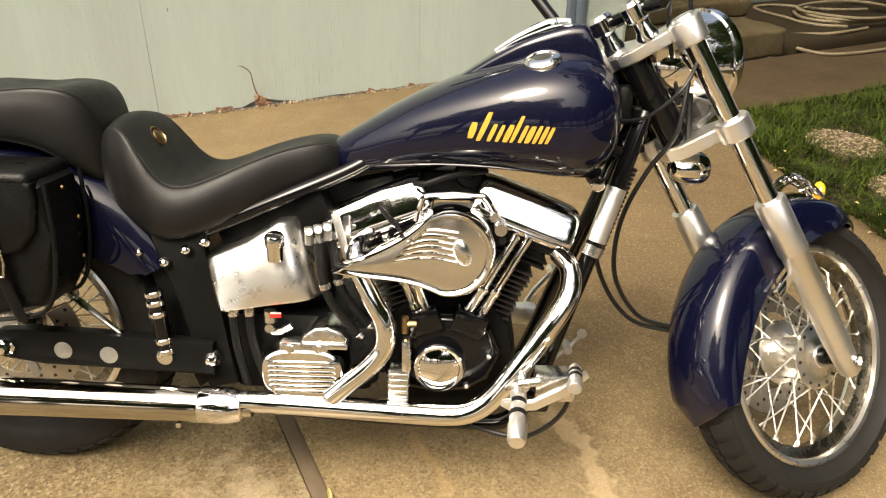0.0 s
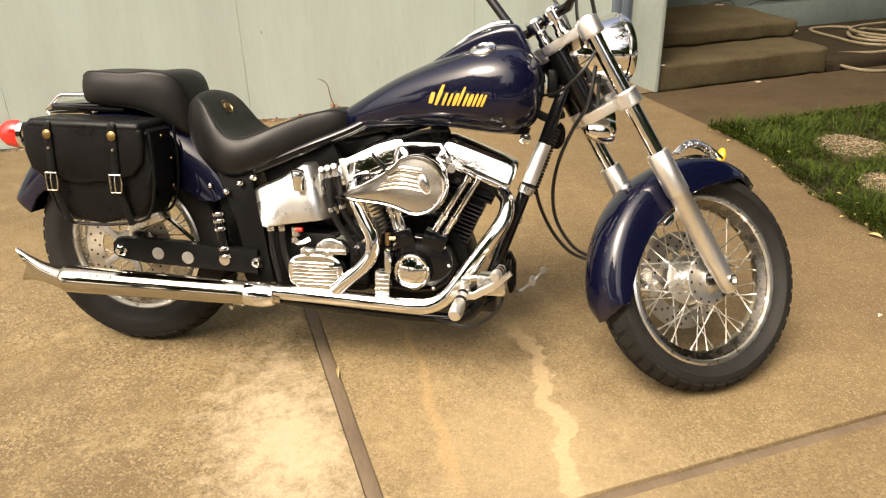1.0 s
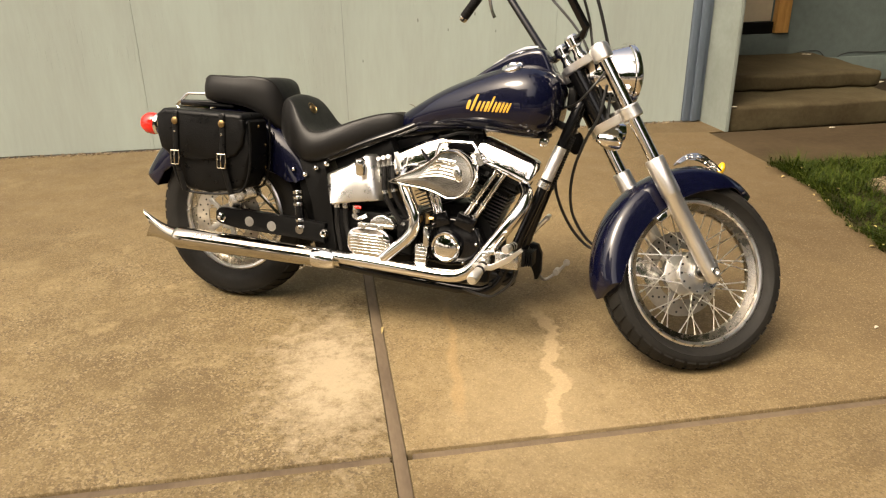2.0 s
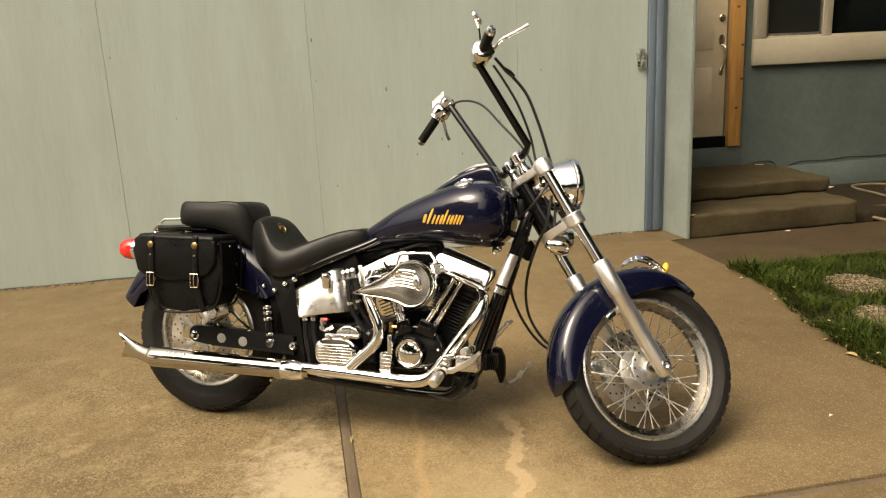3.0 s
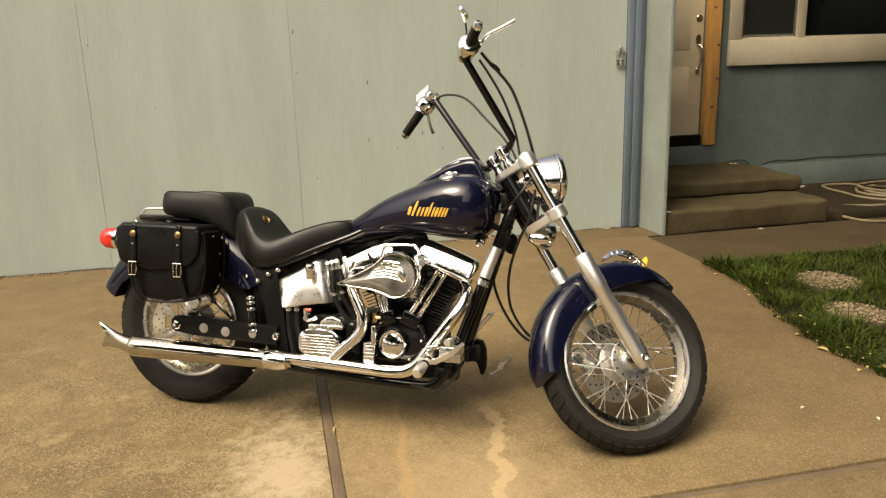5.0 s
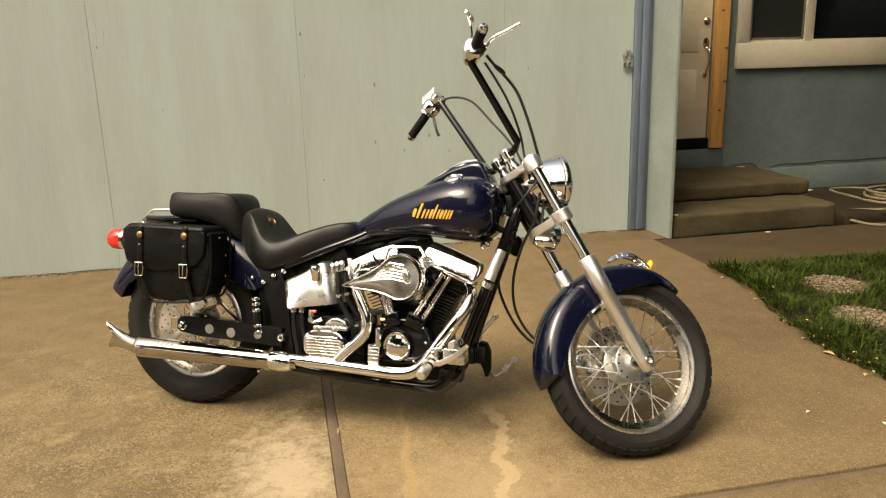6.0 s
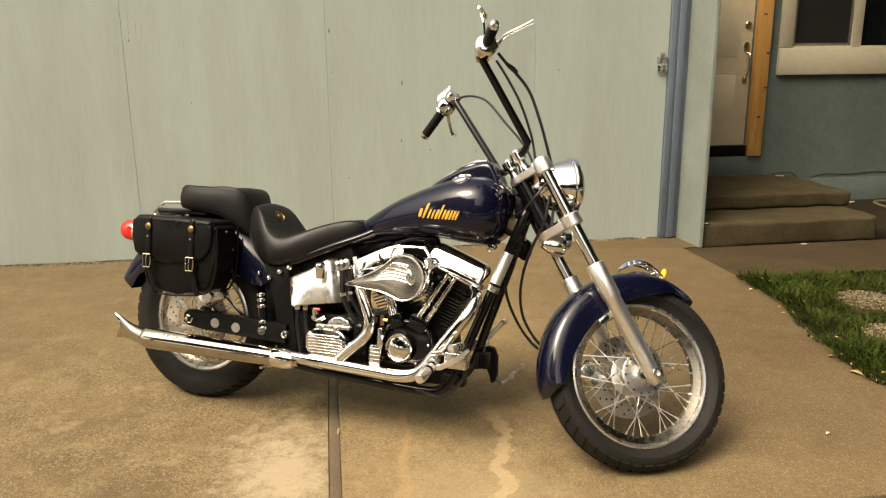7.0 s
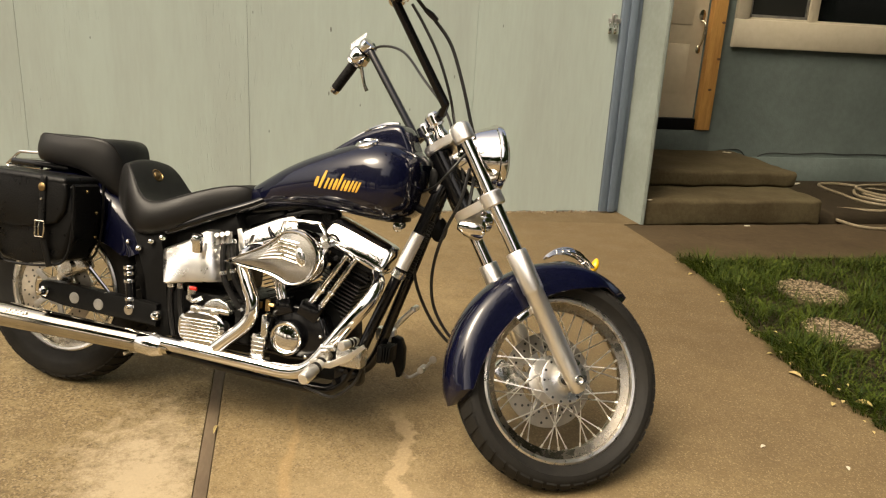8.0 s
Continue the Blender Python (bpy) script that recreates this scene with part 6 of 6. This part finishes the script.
for i in range(6):
    part("raised_rib", new_bm(tube, rib(i), [0.0015, 0.0028, 0.0034, 0.0030], 8, 6), chrome, ac)
part("raised_emblem", new_bm(lambda bm: bmesh.ops.create_uvsphere(bm, u_segments=18, v_segments=12, radius=1, matrix=Matrix.Translation((0.987, -0.233, 0.593)) @ Matrix.Rotation(radians(-20), 4, "Y") @ Matrix.Diagonal((0.018, 0.011, 0.030, 1)))), polished, ac, "plain raised oval emblem")
bp("intake_bail", lambda bm: tube(bm, [(0.884, -0.16, 0.640), (0.892, -0.16, 0.676), (0.908, -0.16, 0.690), (0.998, -0.16, 0.693), (1.016, -0.16, 0.688), (1.036, -0.16, 0.655), (1.046, -0.16, 0.622)], 0.0065, 10), chrome, "chrome bail round the intake")
bp("bail_knob", lambda bm: (cyl(bm, (1.046, -0.19, 0.634), (1.046, -0.14, 0.634), 0.012, 14), cyl(bm, (1.034, -0.175, 0.654), (1.034, -0.14, 0.654), 0.009, 12)), polished)

# oil tank: flat polished flank that rolls away at its front end
def oil_tank(bm):
    plan = [(0.447, -0.110), (0.447, -0.146), (0.453, -0.154), (0.470, -0.157), (0.540, -0.158), (0.610, -0.159), (0.645, -0.158), (0.665, -0.152), (0.679, -0.138), (0.686, -0.115), (0.688, -0.080)]
    rings = []
    for x, y in plan:
        z0, z1 = 0.438 + 0.14 * (x - 0.485), float(np.interp(x, [0.447, 0.60, 0.64, 0.69], [0.540, 0.606, 0.620, 0.622]))
        back, front = 0.036 * max(0.0, min(1.0, (0.56 - x) / 0.10)), 0.050 * max(0.0, min(1.0, (x - 0.56) / 0.10))
        ring = [(x + back * (1 - u) - front * u, y + inset + 0.040 * (u - 0.2), z0 + (z1 - z0) * u) for u, inset in ((0.0, 0.014), (0.02, 0.004), (0.06, 0.0), (0.5, 0.0), (0.94, 0.0), (0.98, 0.004), (1.0, 0.014))]
        rings.append(ring + [(ring[-1][0], -0.02, z1), (ring[0][0], -0.02, z0)])
    loft(bm, rings)


ot = bp("oil_tank", oil_tank, rim_chrome, "polished chrome oil tank", sharp=40)
part("filler_cap", new_bm(lathe, [(0.017, -0.03), (0.017, 0.0), (0.0195, 0.002), (0.0195, 0.02), (0.016, 0.025), (0, 0.026)], axis_to((0.606, -0.168, 0.585), (0.05, -0.20, 0.98)), 22), chrome, ot, "chrome filler cap")
for x, z in ((0.672, 0.605), (0.690, 0.610), (0.708, 0.615)):
    part("fitting", new_bm(lambda bm: (cyl(bm, (x, -0.15, z), (x + 0.004, -0.175, z + 0.012), 0.008, 8), cyl(bm, (x, -0.155, z - 0.02), (x, -0.155, z + 0.015), 0.009, 6))), cast_alloy, ot)
for k, pts in enumerate(([(0.688, -0.150, 0.60), (0.695, -0.160, 0.54), (0.708, -0.165, 0.48), (0.745, -0.16, 0.42), (0.785, -0.15, 0.37)], [(0.712, -0.140, 0.605), (0.722, -0.150, 0.545), (0.735, -0.155, 0.49), (0.768, -0.15, 0.435), (0.805, -0.14, 0.39)], [(0.508, -0.15, 0.44), (0.512, -0.15, 0.36), (0.53, -0.15, 0.27)], [(0.540, -0.145, 0.44), (0.545, -0.145, 0.36), (0.575, -0.15, 0.265)])):
    h = bp("oil_hose", lambda bm: tube(bm, pts, 0.0095, 10), black_rubber, "black rubber oil hose")
    for t in (0.06, 0.9 if k < 2 else 0.1, 0.45 if k < 2 else 0.06):
        path = spline(pts, 6)
        i = min(int(t * (len(path) - 1)), len(path) - 2)
        part("hose_clamp", new_bm(lathe, [(0.0105, -0.006), (0.0118, -0.005), (0.0118, 0.005), (0.0105, 0.006)], axis_to(path[i], path[i + 1] - path[i]), 14), polished, h)
bp("drain_fitting", lambda bm: (cyl(bm, (0.585, -0.15, 0.415), (0.585, -0.15, 0.44), 0.013, 8), cyl(bm, (0.585, -0.15, 0.405), (0.585, -0.165, 0.405), 0.010, 8), tube(bm, [(0.575, -0.15, 0.40), (0.60, -0.155, 0.395), (0.63, -0.155, 0.41)], 0.008, 8)), polished)
bp("sensor", lambda bm: cyl(bm, (0.590, -0.168, 0.437), (0.612, -0.168, 0.437), 0.006, 8), red_lens, "small red plastic cap")

bp("tank_strap", lambda bm: box(bm, 0.732, -0.112, 0.575, 0.016, 0.006, 0.13, 0.002, Matrix.Rotation(radians(-14), 4, "Y")), satin_alloy, "satin metal strap beside the oil tank")

# gearbox covers
gb = bp("gearbox_cover", lambda bm: loft(bm, [[(0.655 + x * k, y, 0.320 + z * k) for x, z in oval(0.084, 0.055, 32, 3.0)] for k, y in ((1.0, -0.13), (1.0, -0.185), (0.97, -0.195), (0.9, -0.199), (0.0, -0.200))]), chrome, "ribbed chrome gearbox cover")
for i in range(7):
    z = 0.283 + 0.0108 * i
    w = 0.069 if 0 < i < 6 else 0.058
    part("rib", new_bm(lambda bm: box(bm, 0.655, -0.2005, z, w * 2, 0.006, 0.0062, 0.0025)), chrome, gb)
part("top_plate", new_bm(lambda bm: (box(bm, 0.660, -0.180, 0.377, 0.100, 0.03, 0.024, 0.006), cyl(bm, (0.632, -0.2, 0.378), (0.632, -0.18, 0.378), 0.0075, 10), cyl(bm, (0.690, -0.2, 0.378), (0.690, -0.18, 0.378), 0.0075, 10))), polished, gb)
bp("shift_cover", lambda bm: (prism(bm, [(0.652, 0.386), (0.744, 0.386), (0.747, 0.394), (0.734, 0.412), (0.707, 0.422), (0.682, 0.418), (0.660, 0.404)], -0.19, -0.10, 0.006, 3), box(bm, 0.699, -0.15, 0.382, 0.10, 0.09, 0.012, 0.003)), polished, "polished shift cover")
bp("gearbox_flank", lambda bm: (box(bm, 0.775, -0.13, 0.345, 0.06, 0.06, 0.13, 0.012), cyl(bm, (0.765, -0.17, 0.38), (0.765, -0.1, 0.38), 0.012, 10)), black_satin)
op = bp("oil_pump", lambda bm: (box(bm, 0.850, -0.165, 0.296, 0.043, 0.05, 0.078, 0.006), box(bm, 0.866, -0.168, 0.362, 0.018, 0.045, 0.07, 0.004)), polished, "polished oil pump block")
for i in range(5):
    part("fin", new_bm(lambda bm: box(bm, 0.850, -0.190, 0.270 + 0.013 * i, 0.043, 0.006, 0.0035, 0.001)), polished, op)
part("fitting", new_bm(lambda bm: (cyl(bm, (0.862, -0.165, 0.405), (0.862, -0.165, 0.44), 0.008, 6), cyl(bm, (0.862, -0.165, 0.425), (0.885, -0.165, 0.425), 0.006, 6), cyl(bm, (0.838, -0.165, 0.41), (0.838, -0.165, 0.43), 0.006, 6))), brass, op)
bp("breather_hose", lambda bm: tube(bm, [(0.875, -0.10, 0.70), (0.90, -0.12, 0.705), (0.95, -0.11, 0.72), (1.02, -0.08, 0.725)], 0.006, 8), black_rubber)
bp("horn_disc", lambda bm: lathe(bm, [(0.030, -0.015), (0.032, 0), (0.026, 0.008), (0.012, 0.010), (0.008, 0.016), (0, 0.017)], Matrix.Translation((0.985, -0.02, 0.705)) @ SIDE, 20), black_satin, "small black horn under the tank")
ig = bp("tank_mount", lambda bm: (box(bm, 1.215, -0.05, 0.728, 0.06, 0.09, 0.020, 0.005), cyl(bm, (1.233, -0.06, 0.712), (1.236, -0.105, 0.709), 0.013, 14)), black_satin, "black tank mount")
part("mount_bolt", new_bm(lathe, [(0.014, 0), (0.0155, 0.004), (0.012, 0.01), (0, 0.012)], axis_to((1.236, -0.104, 0.709), (0.1, -1, 0)), 14), chrome, ig)
bp("neck_box", lambda bm: (box(bm, 1.30, 0.02, 0.85, 0.03, 0.04, 0.08, 0.01), tube(bm, [(1.25, -0.03, 0.78), (1.29, -0.035, 0.76), (1.335, -0.02, 0.77)], 0.012, 10)), black_satin)

# -- forward controls
YC = -0.215
fc = bp("forward_control", lambda bm: (box(bm, 1.165, YC + 0.012, 0.321, 0.080, 0.055, 0.056, 0.006), cyl(bm, (1.10, -0.13, 0.335), (1.10, -0.25, 0.335), 0.012, 12)), polished, "polished alloy forward control body")
part("brake_pedal", new_bm(lambda bm: prism(bm, [(1.060, 0.308), (1.057, 0.298), (1.074, 0.288), (1.125, 0.291), (1.178, 0.321), (1.224, 0.366), (1.216, 0.376), (1.170, 0.335), (1.12, 0.306), (1.086, 0.301), (1.076, 0.312)], -0.262, -0.248, 0.003)), satin_alloy, fc, "satin alloy brake pedal arm")
part("link_rod", new_bm(tube, [(1.09, -0.255, 0.345), (1.13, -0.255, 0.352)], 0.009, 10), polished, fc)


def peg(bm, a, b, r):
    a, b = Vector(a), Vector(b)
    L = (b - a).length
    lathe(bm, [(r * 0.6, 0), (r * 0.6, L * 0.15), (r, L * 0.16), (r, L * 0.30), (r * 0.82, L * 0.31), (r * 0.82, L * 0.37), (r, L * 0.38), (r, L * 0.5), (r * 0.82, L * 0.51), (r * 0.82, L * 0.57), (r, L * 0.58), (r, L * 0.70), (r * 1.12, L * 0.71), (r * 1.12, L * 0.95), (r * 0.9, L), (0, L * 1.005)], axis_to(a, b - a), 20)


for a, b, r in (((1.095, -0.20, 0.312), (1.083, -0.350, 0.274), 0.0165), ((1.196, -0.25, 0.384), (1.184, -0.340, 0.384), 0.0125)):
    pg = bp("foot_peg", lambda bm: peg(bm, a, b, r), satin_alloy, "polished foot peg with black rubber rings")
    a, b = Vector(a), Vector(b)
    for t in (0.34, 0.54):
        part("rubber_ring", new_bm(lathe, [(r * 0.8, -0.006), (r * 1.06, -0.005), (r * 1.06, 0.005), (r * 0.8, 0.006)], axis_to(a.lerp(b, t), b - a), 18), black_rubber, pg)
bp("brake_line", lambda bm: tube(bm, [(1.20, -0.20, 0.34), (1.19, -0.20, 0.26), (1.14, -0.19, 0.20), (1.09, -0.17, 0.175), (1.0, -0.15, 0.185)], 0.005, 8), cable_black)
bp("engine_mount", lambda bm: (box(bm, 1.125, -0.10, 0.235, 0.09, 0.05, 0.06, 0.01), cyl(bm, (1.13, -0.15, 0.255), (1.13, -0.1, 0.255), 0.008, 8), cyl(bm, (1.095, -0.15, 0.215), (1.095, -0.1, 0.215), 0.008, 8)), black_gloss)
bp("regulator", lambda bm: [box(bm, 1.165 + 0.009 * i, 0.10, 0.265, 0.005, 0.075, 0.055, 0.002) for i in range(4)] + [box(bm, 1.16, 0.10, 0.265, 0.02, 0.085, 0.06, 0.006)], black_satin, "black finned regulator")
bp("shift_bracket", lambda bm: prism(bm, [(1.150, 0.305), (1.188, 0.296), (1.204, 0.262), (1.206, 0.190), (1.196, 0.160), (1.184, 0.160), (1.178, 0.205), (1.152, 0.235)], 0.185, 0.225, 0.006), black_satin, "black shift bracket")
bp("shift_control", lambda bm: (box(bm, 1.13, 0.205, 0.30, 0.07, 0.04, 0.05, 0.008), tube(bm, [(1.135, 0.24, 0.30), (1.165, 0.245, 0.345), (1.205, 0.25, 0.392)], [0.007, 0.010, 0.009], 8), cyl(bm, (1.205, 0.245, 0.392), (1.205, 0.29, 0.392), 0.011, 12)), satin_alloy, "satin alloy shift control")
bp("shift_lever", lambda bm: (tube(bm, [(1.190, 0.215, 0.178), (1.215, 0.245, 0.150), (1.258, 0.25, 0.182), (1.292, 0.25, 0.222)], [0.007, 0.006, 0.006, 0.006], 8), cyl(bm, (1.258, 0.23, 0.186), (1.258, 0.28, 0.186), 0.012, 12), lathe(bm, [(0.006, -0.004), (0.013, -0.003), (0.013, 0.003), (0.006, 0.004)], axis_to((1.294, 0.25, 0.226), (0, 1, 0)), 14)), cast_alloy, "cast alloy shift lever")
stand = bp("side_stand", lambda bm: (tube(bm, [(0.90, 0.13, 0.20), (0.92, 0.24, 0.145), (0.95, 0.385, 0.088), (0.96, 0.415, 0.098)], [0.014, 0.013, 0.011, 0.009], 10), box(bm, 0.955, 0.415, 0.0825, 0.06, 0.05, 0.012, 0.004, Matrix.Rotation(radians(10.7), 4, "X"))), cast_alloy, "steel side stand")
part("spring", new_bm(lambda bm: tube(bm, [(0.90 + 0.02 * i / 60 + 0.006 * math.cos(i * 1.3), 0.17 + 0.10 * i / 60, 0.17 - 0.05 * i / 60 + 0.006 * math.sin(i * 1.3)) for i in range(61)], 0.0015, 5, smooth=False)), chrome, stand)

# -- cables and horn
bp("front_brake_hose", lambda bm: tube(bm, [(1.262, 0.01, 0.60), (1.268, 0.03, 0.53), (1.295, 0.06, 0.45), (1.34, 0.085, 0.375), (1.40, 0.10, 0.325), (1.50, 0.09, 0.31)], 0.0055, 8), cable_black, "black cable to the front wheel")
bp("speedometer_cable", lambda bm: tube(bm, [(1.415, -0.02, 0.90), (1.40, -0.03, 0.80), (1.36, 0.0, 0.72), (1.325, 0.03, 0.62), (1.315, 0.05, 0.52), (1.335, 0.07, 0.43), (1.40, 0.09, 0.345), (1.50, 0.09, 0.32)], 0.0055, 8), cable_black, "black cable to the front wheel")
hn = bp("horn", lambda bm: lathe(bm, [(0.018, -0.02), (0.034, -0.01), (0.036, 0.004), (0.026, 0.012), (0.010, 0.014), (0, 0.02)], axis_to((1.318, 0.06, 0.70), (0.6, -0.8, 0.0)) @ Matrix.Diagonal((0.8, 1.1, 1, 1)), 22), black_satin, "small black horn behind the fork")
part("bracket", new_bm(tube, [(1.318, 0.055, 0.735), (1.315, 0.04, 0.765), (1.31, 0.02, 0.77)], 0.006, 8), polished, hn)
for name, pts, r in (("throttle_cable", [(0.052, -0.215, 0.325), (0.075, -0.19, 0.285), (0.100, -0.165, 0.255), (0.120, -0.15, 0.18), (0.113, -0.13, 0.08), (0.098, -0.10, -0.03), (0.085, -0.05, -0.14), (0.0, -0.03, -0.27)], 0.0055),
                     ("throttle_cable", [(0.040, -0.20, 0.31), (0.052, -0.185, 0.25), (0.060, -0.165, 0.15), (0.055, -0.13, 0.04), (0.05, -0.07, -0.05), (0.02, -0.03, -0.2)], 0.0045),
                     ("clutch_cable", [(0.03, 0.335, 0.395), (0.085, 0.27, 0.385), (0.115, 0.18, 0.31), (0.095, 0.08, 0.17), (0.095, 0.04, 0.07), (0.075, 0.0, -0.02), (0.03, -0.02, -0.2)], 0.0045)):
    bp(name, lambda bm: tube(bm, pts, r, 8), cable_black, "black control cable", m=S)
bp("cable_boot", lambda bm: tube(bm, [(0.075, -0.19, 0.285), (0.092, -0.177, 0.268), (0.105, -0.165, 0.255)], [0.007, 0.0095, 0.007], 10), cable_black, m=S)
bp("fork_cable", lambda bm: tube(bm, [(1.28, -0.02, 0.82), (1.33, -0.075, 0.84), (1.385, -0.10, 0.90), (1.42, -0.06, 0.96)], 0.0038, 8), cable_black, "black cable past the fork")


# ---- trees out of view: mirrored in chrome and paint, some added for shade ----
bark = mat("bark", (0.07, 0.05, 0.035), 0.9, 0.0, color2=(0.035, 0.026, 0.02), scale=6, bump=0.8, bscale=30, stretch=(2, 2, 0.4))


def make_tree(h, spread, seed, m):
    rnd = random.Random(seed)
    t = thing("tree", "leafy green tree out of view, placed for reflections and shade", "tree", m=m, group="trees beyond the driveway")
    bm = bmesh.new()
    trunk = [(0, 0, -0.1), (rnd.uniform(-.1, .1), rnd.uniform(-.1, .1), h * 0.25), (rnd.uniform(-.25, .25), rnd.uniform(-.25, .25), h * 0.55), (rnd.uniform(-.3, .3), rnd.uniform(-.3, .3), h * 0.9)]
    tube(bm, trunk, [0.028 * h, 0.02 * h, 0.013 * h, 0.003 * h], 9, 4)
    tips = []
    for i in range(13):
        z = h * rnd.uniform(0.28, 0.82)
        a = rnd.random() * 6.283
        L = spread * (1.15 - 0.75 * abs(z / h - 0.45)) * rnd.uniform(0.6, 1.0)
        e = Vector((math.cos(a) * L, math.sin(a) * L, z + rnd.uniform(0.1, 0.5) * L))
        tube(bm, [(0, 0, z), (e.x * 0.45, e.y * 0.45, z + 0.15 * L), tuple(e)], [0.008 * h, 0.005 * h, 0.0015 * h], 6, 3)
        tips += [e, Vector((e.x * 0.55, e.y * 0.55, (z + e.z) / 2 + 0.1 * L))]
    tips.append(Vector((0, 0, h * 0.95)))
    part("trunk", bm, bark, t)
    verts, faces = [], []
    for e in tips:
        R = spread * rnd.uniform(0.26, 0.46)
        for k in range(260):
            d = Vector((rnd.gauss(0, 1), rnd.gauss(0, 1), rnd.gauss(0, 0.8)))
            q = e + d.normalized() * R * rnd.random() ** 0.4
            s = rnd.uniform(0.12, 0.26)
            u = Vector((rnd.gauss(0, 1), rnd.gauss(0, 1), rnd.gauss(0, 1))).normalized()
            v = u.orthogonal().normalized()
            j = len(verts)
            verts += [q - u * s, q + v * s * 0.5, q + u * s, q - v * s * 0.5]
            faces.append((j, j + 1, j + 2, j + 3))
    me = bpy.data.meshes.new("crown")
    me.from_pydata(verts, [], faces)
    me.materials.append(leaf_mat)
    c = new("crown", me)
    c.parent = t
    return t


grove = [make_tree(11.0, 3.6, 11, pose(-4.5, -25, 0)), make_tree(13.0, 4.2, 12, pose(4.5, -24, 0)), make_tree(9.5, 3.4, 13, pose(12, -20, 0))]
# near ones at x 6 to 9 added to shade lawn, steps and wall
for i, (x, y, k, s) in enumerate(((-9.5, -29, 2, 1.2), (0, -29, 2, 1.3), (9.0, -27, 0, 1.1), (17, -15, 1, 1.0), (21, -6, 0, 1.1), (16.5, -24, 1, 1.1), (22, -15, 2, 1.3), (13.0, -9.5, 2, 0.9), (15, 0.5, 1, 0.85), (8.0, 0.2, 2, 0.9), (6.8, 1.0, 2, 0.8), (7.2, 2.3, 1, 0.55), (6.3, 0.3, 1, 0.85), (8.6, -5.5, 1, 0.85), (11.5, -4.0, 0, 0.8), (-14, -31, 0, 0.9), (-12.5, -6.0, 1, 0.95), (-11.0, -11.5, 0, 1.05), (-16.5, -4.5, 0, 1.15), (-16.0, -9.5, 2, 1.4), (-8.5, -17.5, 1, 0.85), (-18, -16, 1, 1.1), (-13, -22, 2, 1.3), (-2, -33, 1, 1.0), (6, -33, 0, 1.2), (13.5, -31, 1, 1.1), (-15, -14, 1, 1.2), (-9.5, -15.5, 0, 1.35), (9.0, -14.0, 2, 1.45), (14.5, -5.5, 1, 1.1), (12.5, 3.5, 0, 1.1))):
    copy_thing(grove[k], pose(x, y, 0, 0, 0, 67 * i) @ Matrix.Scale(s, 4))
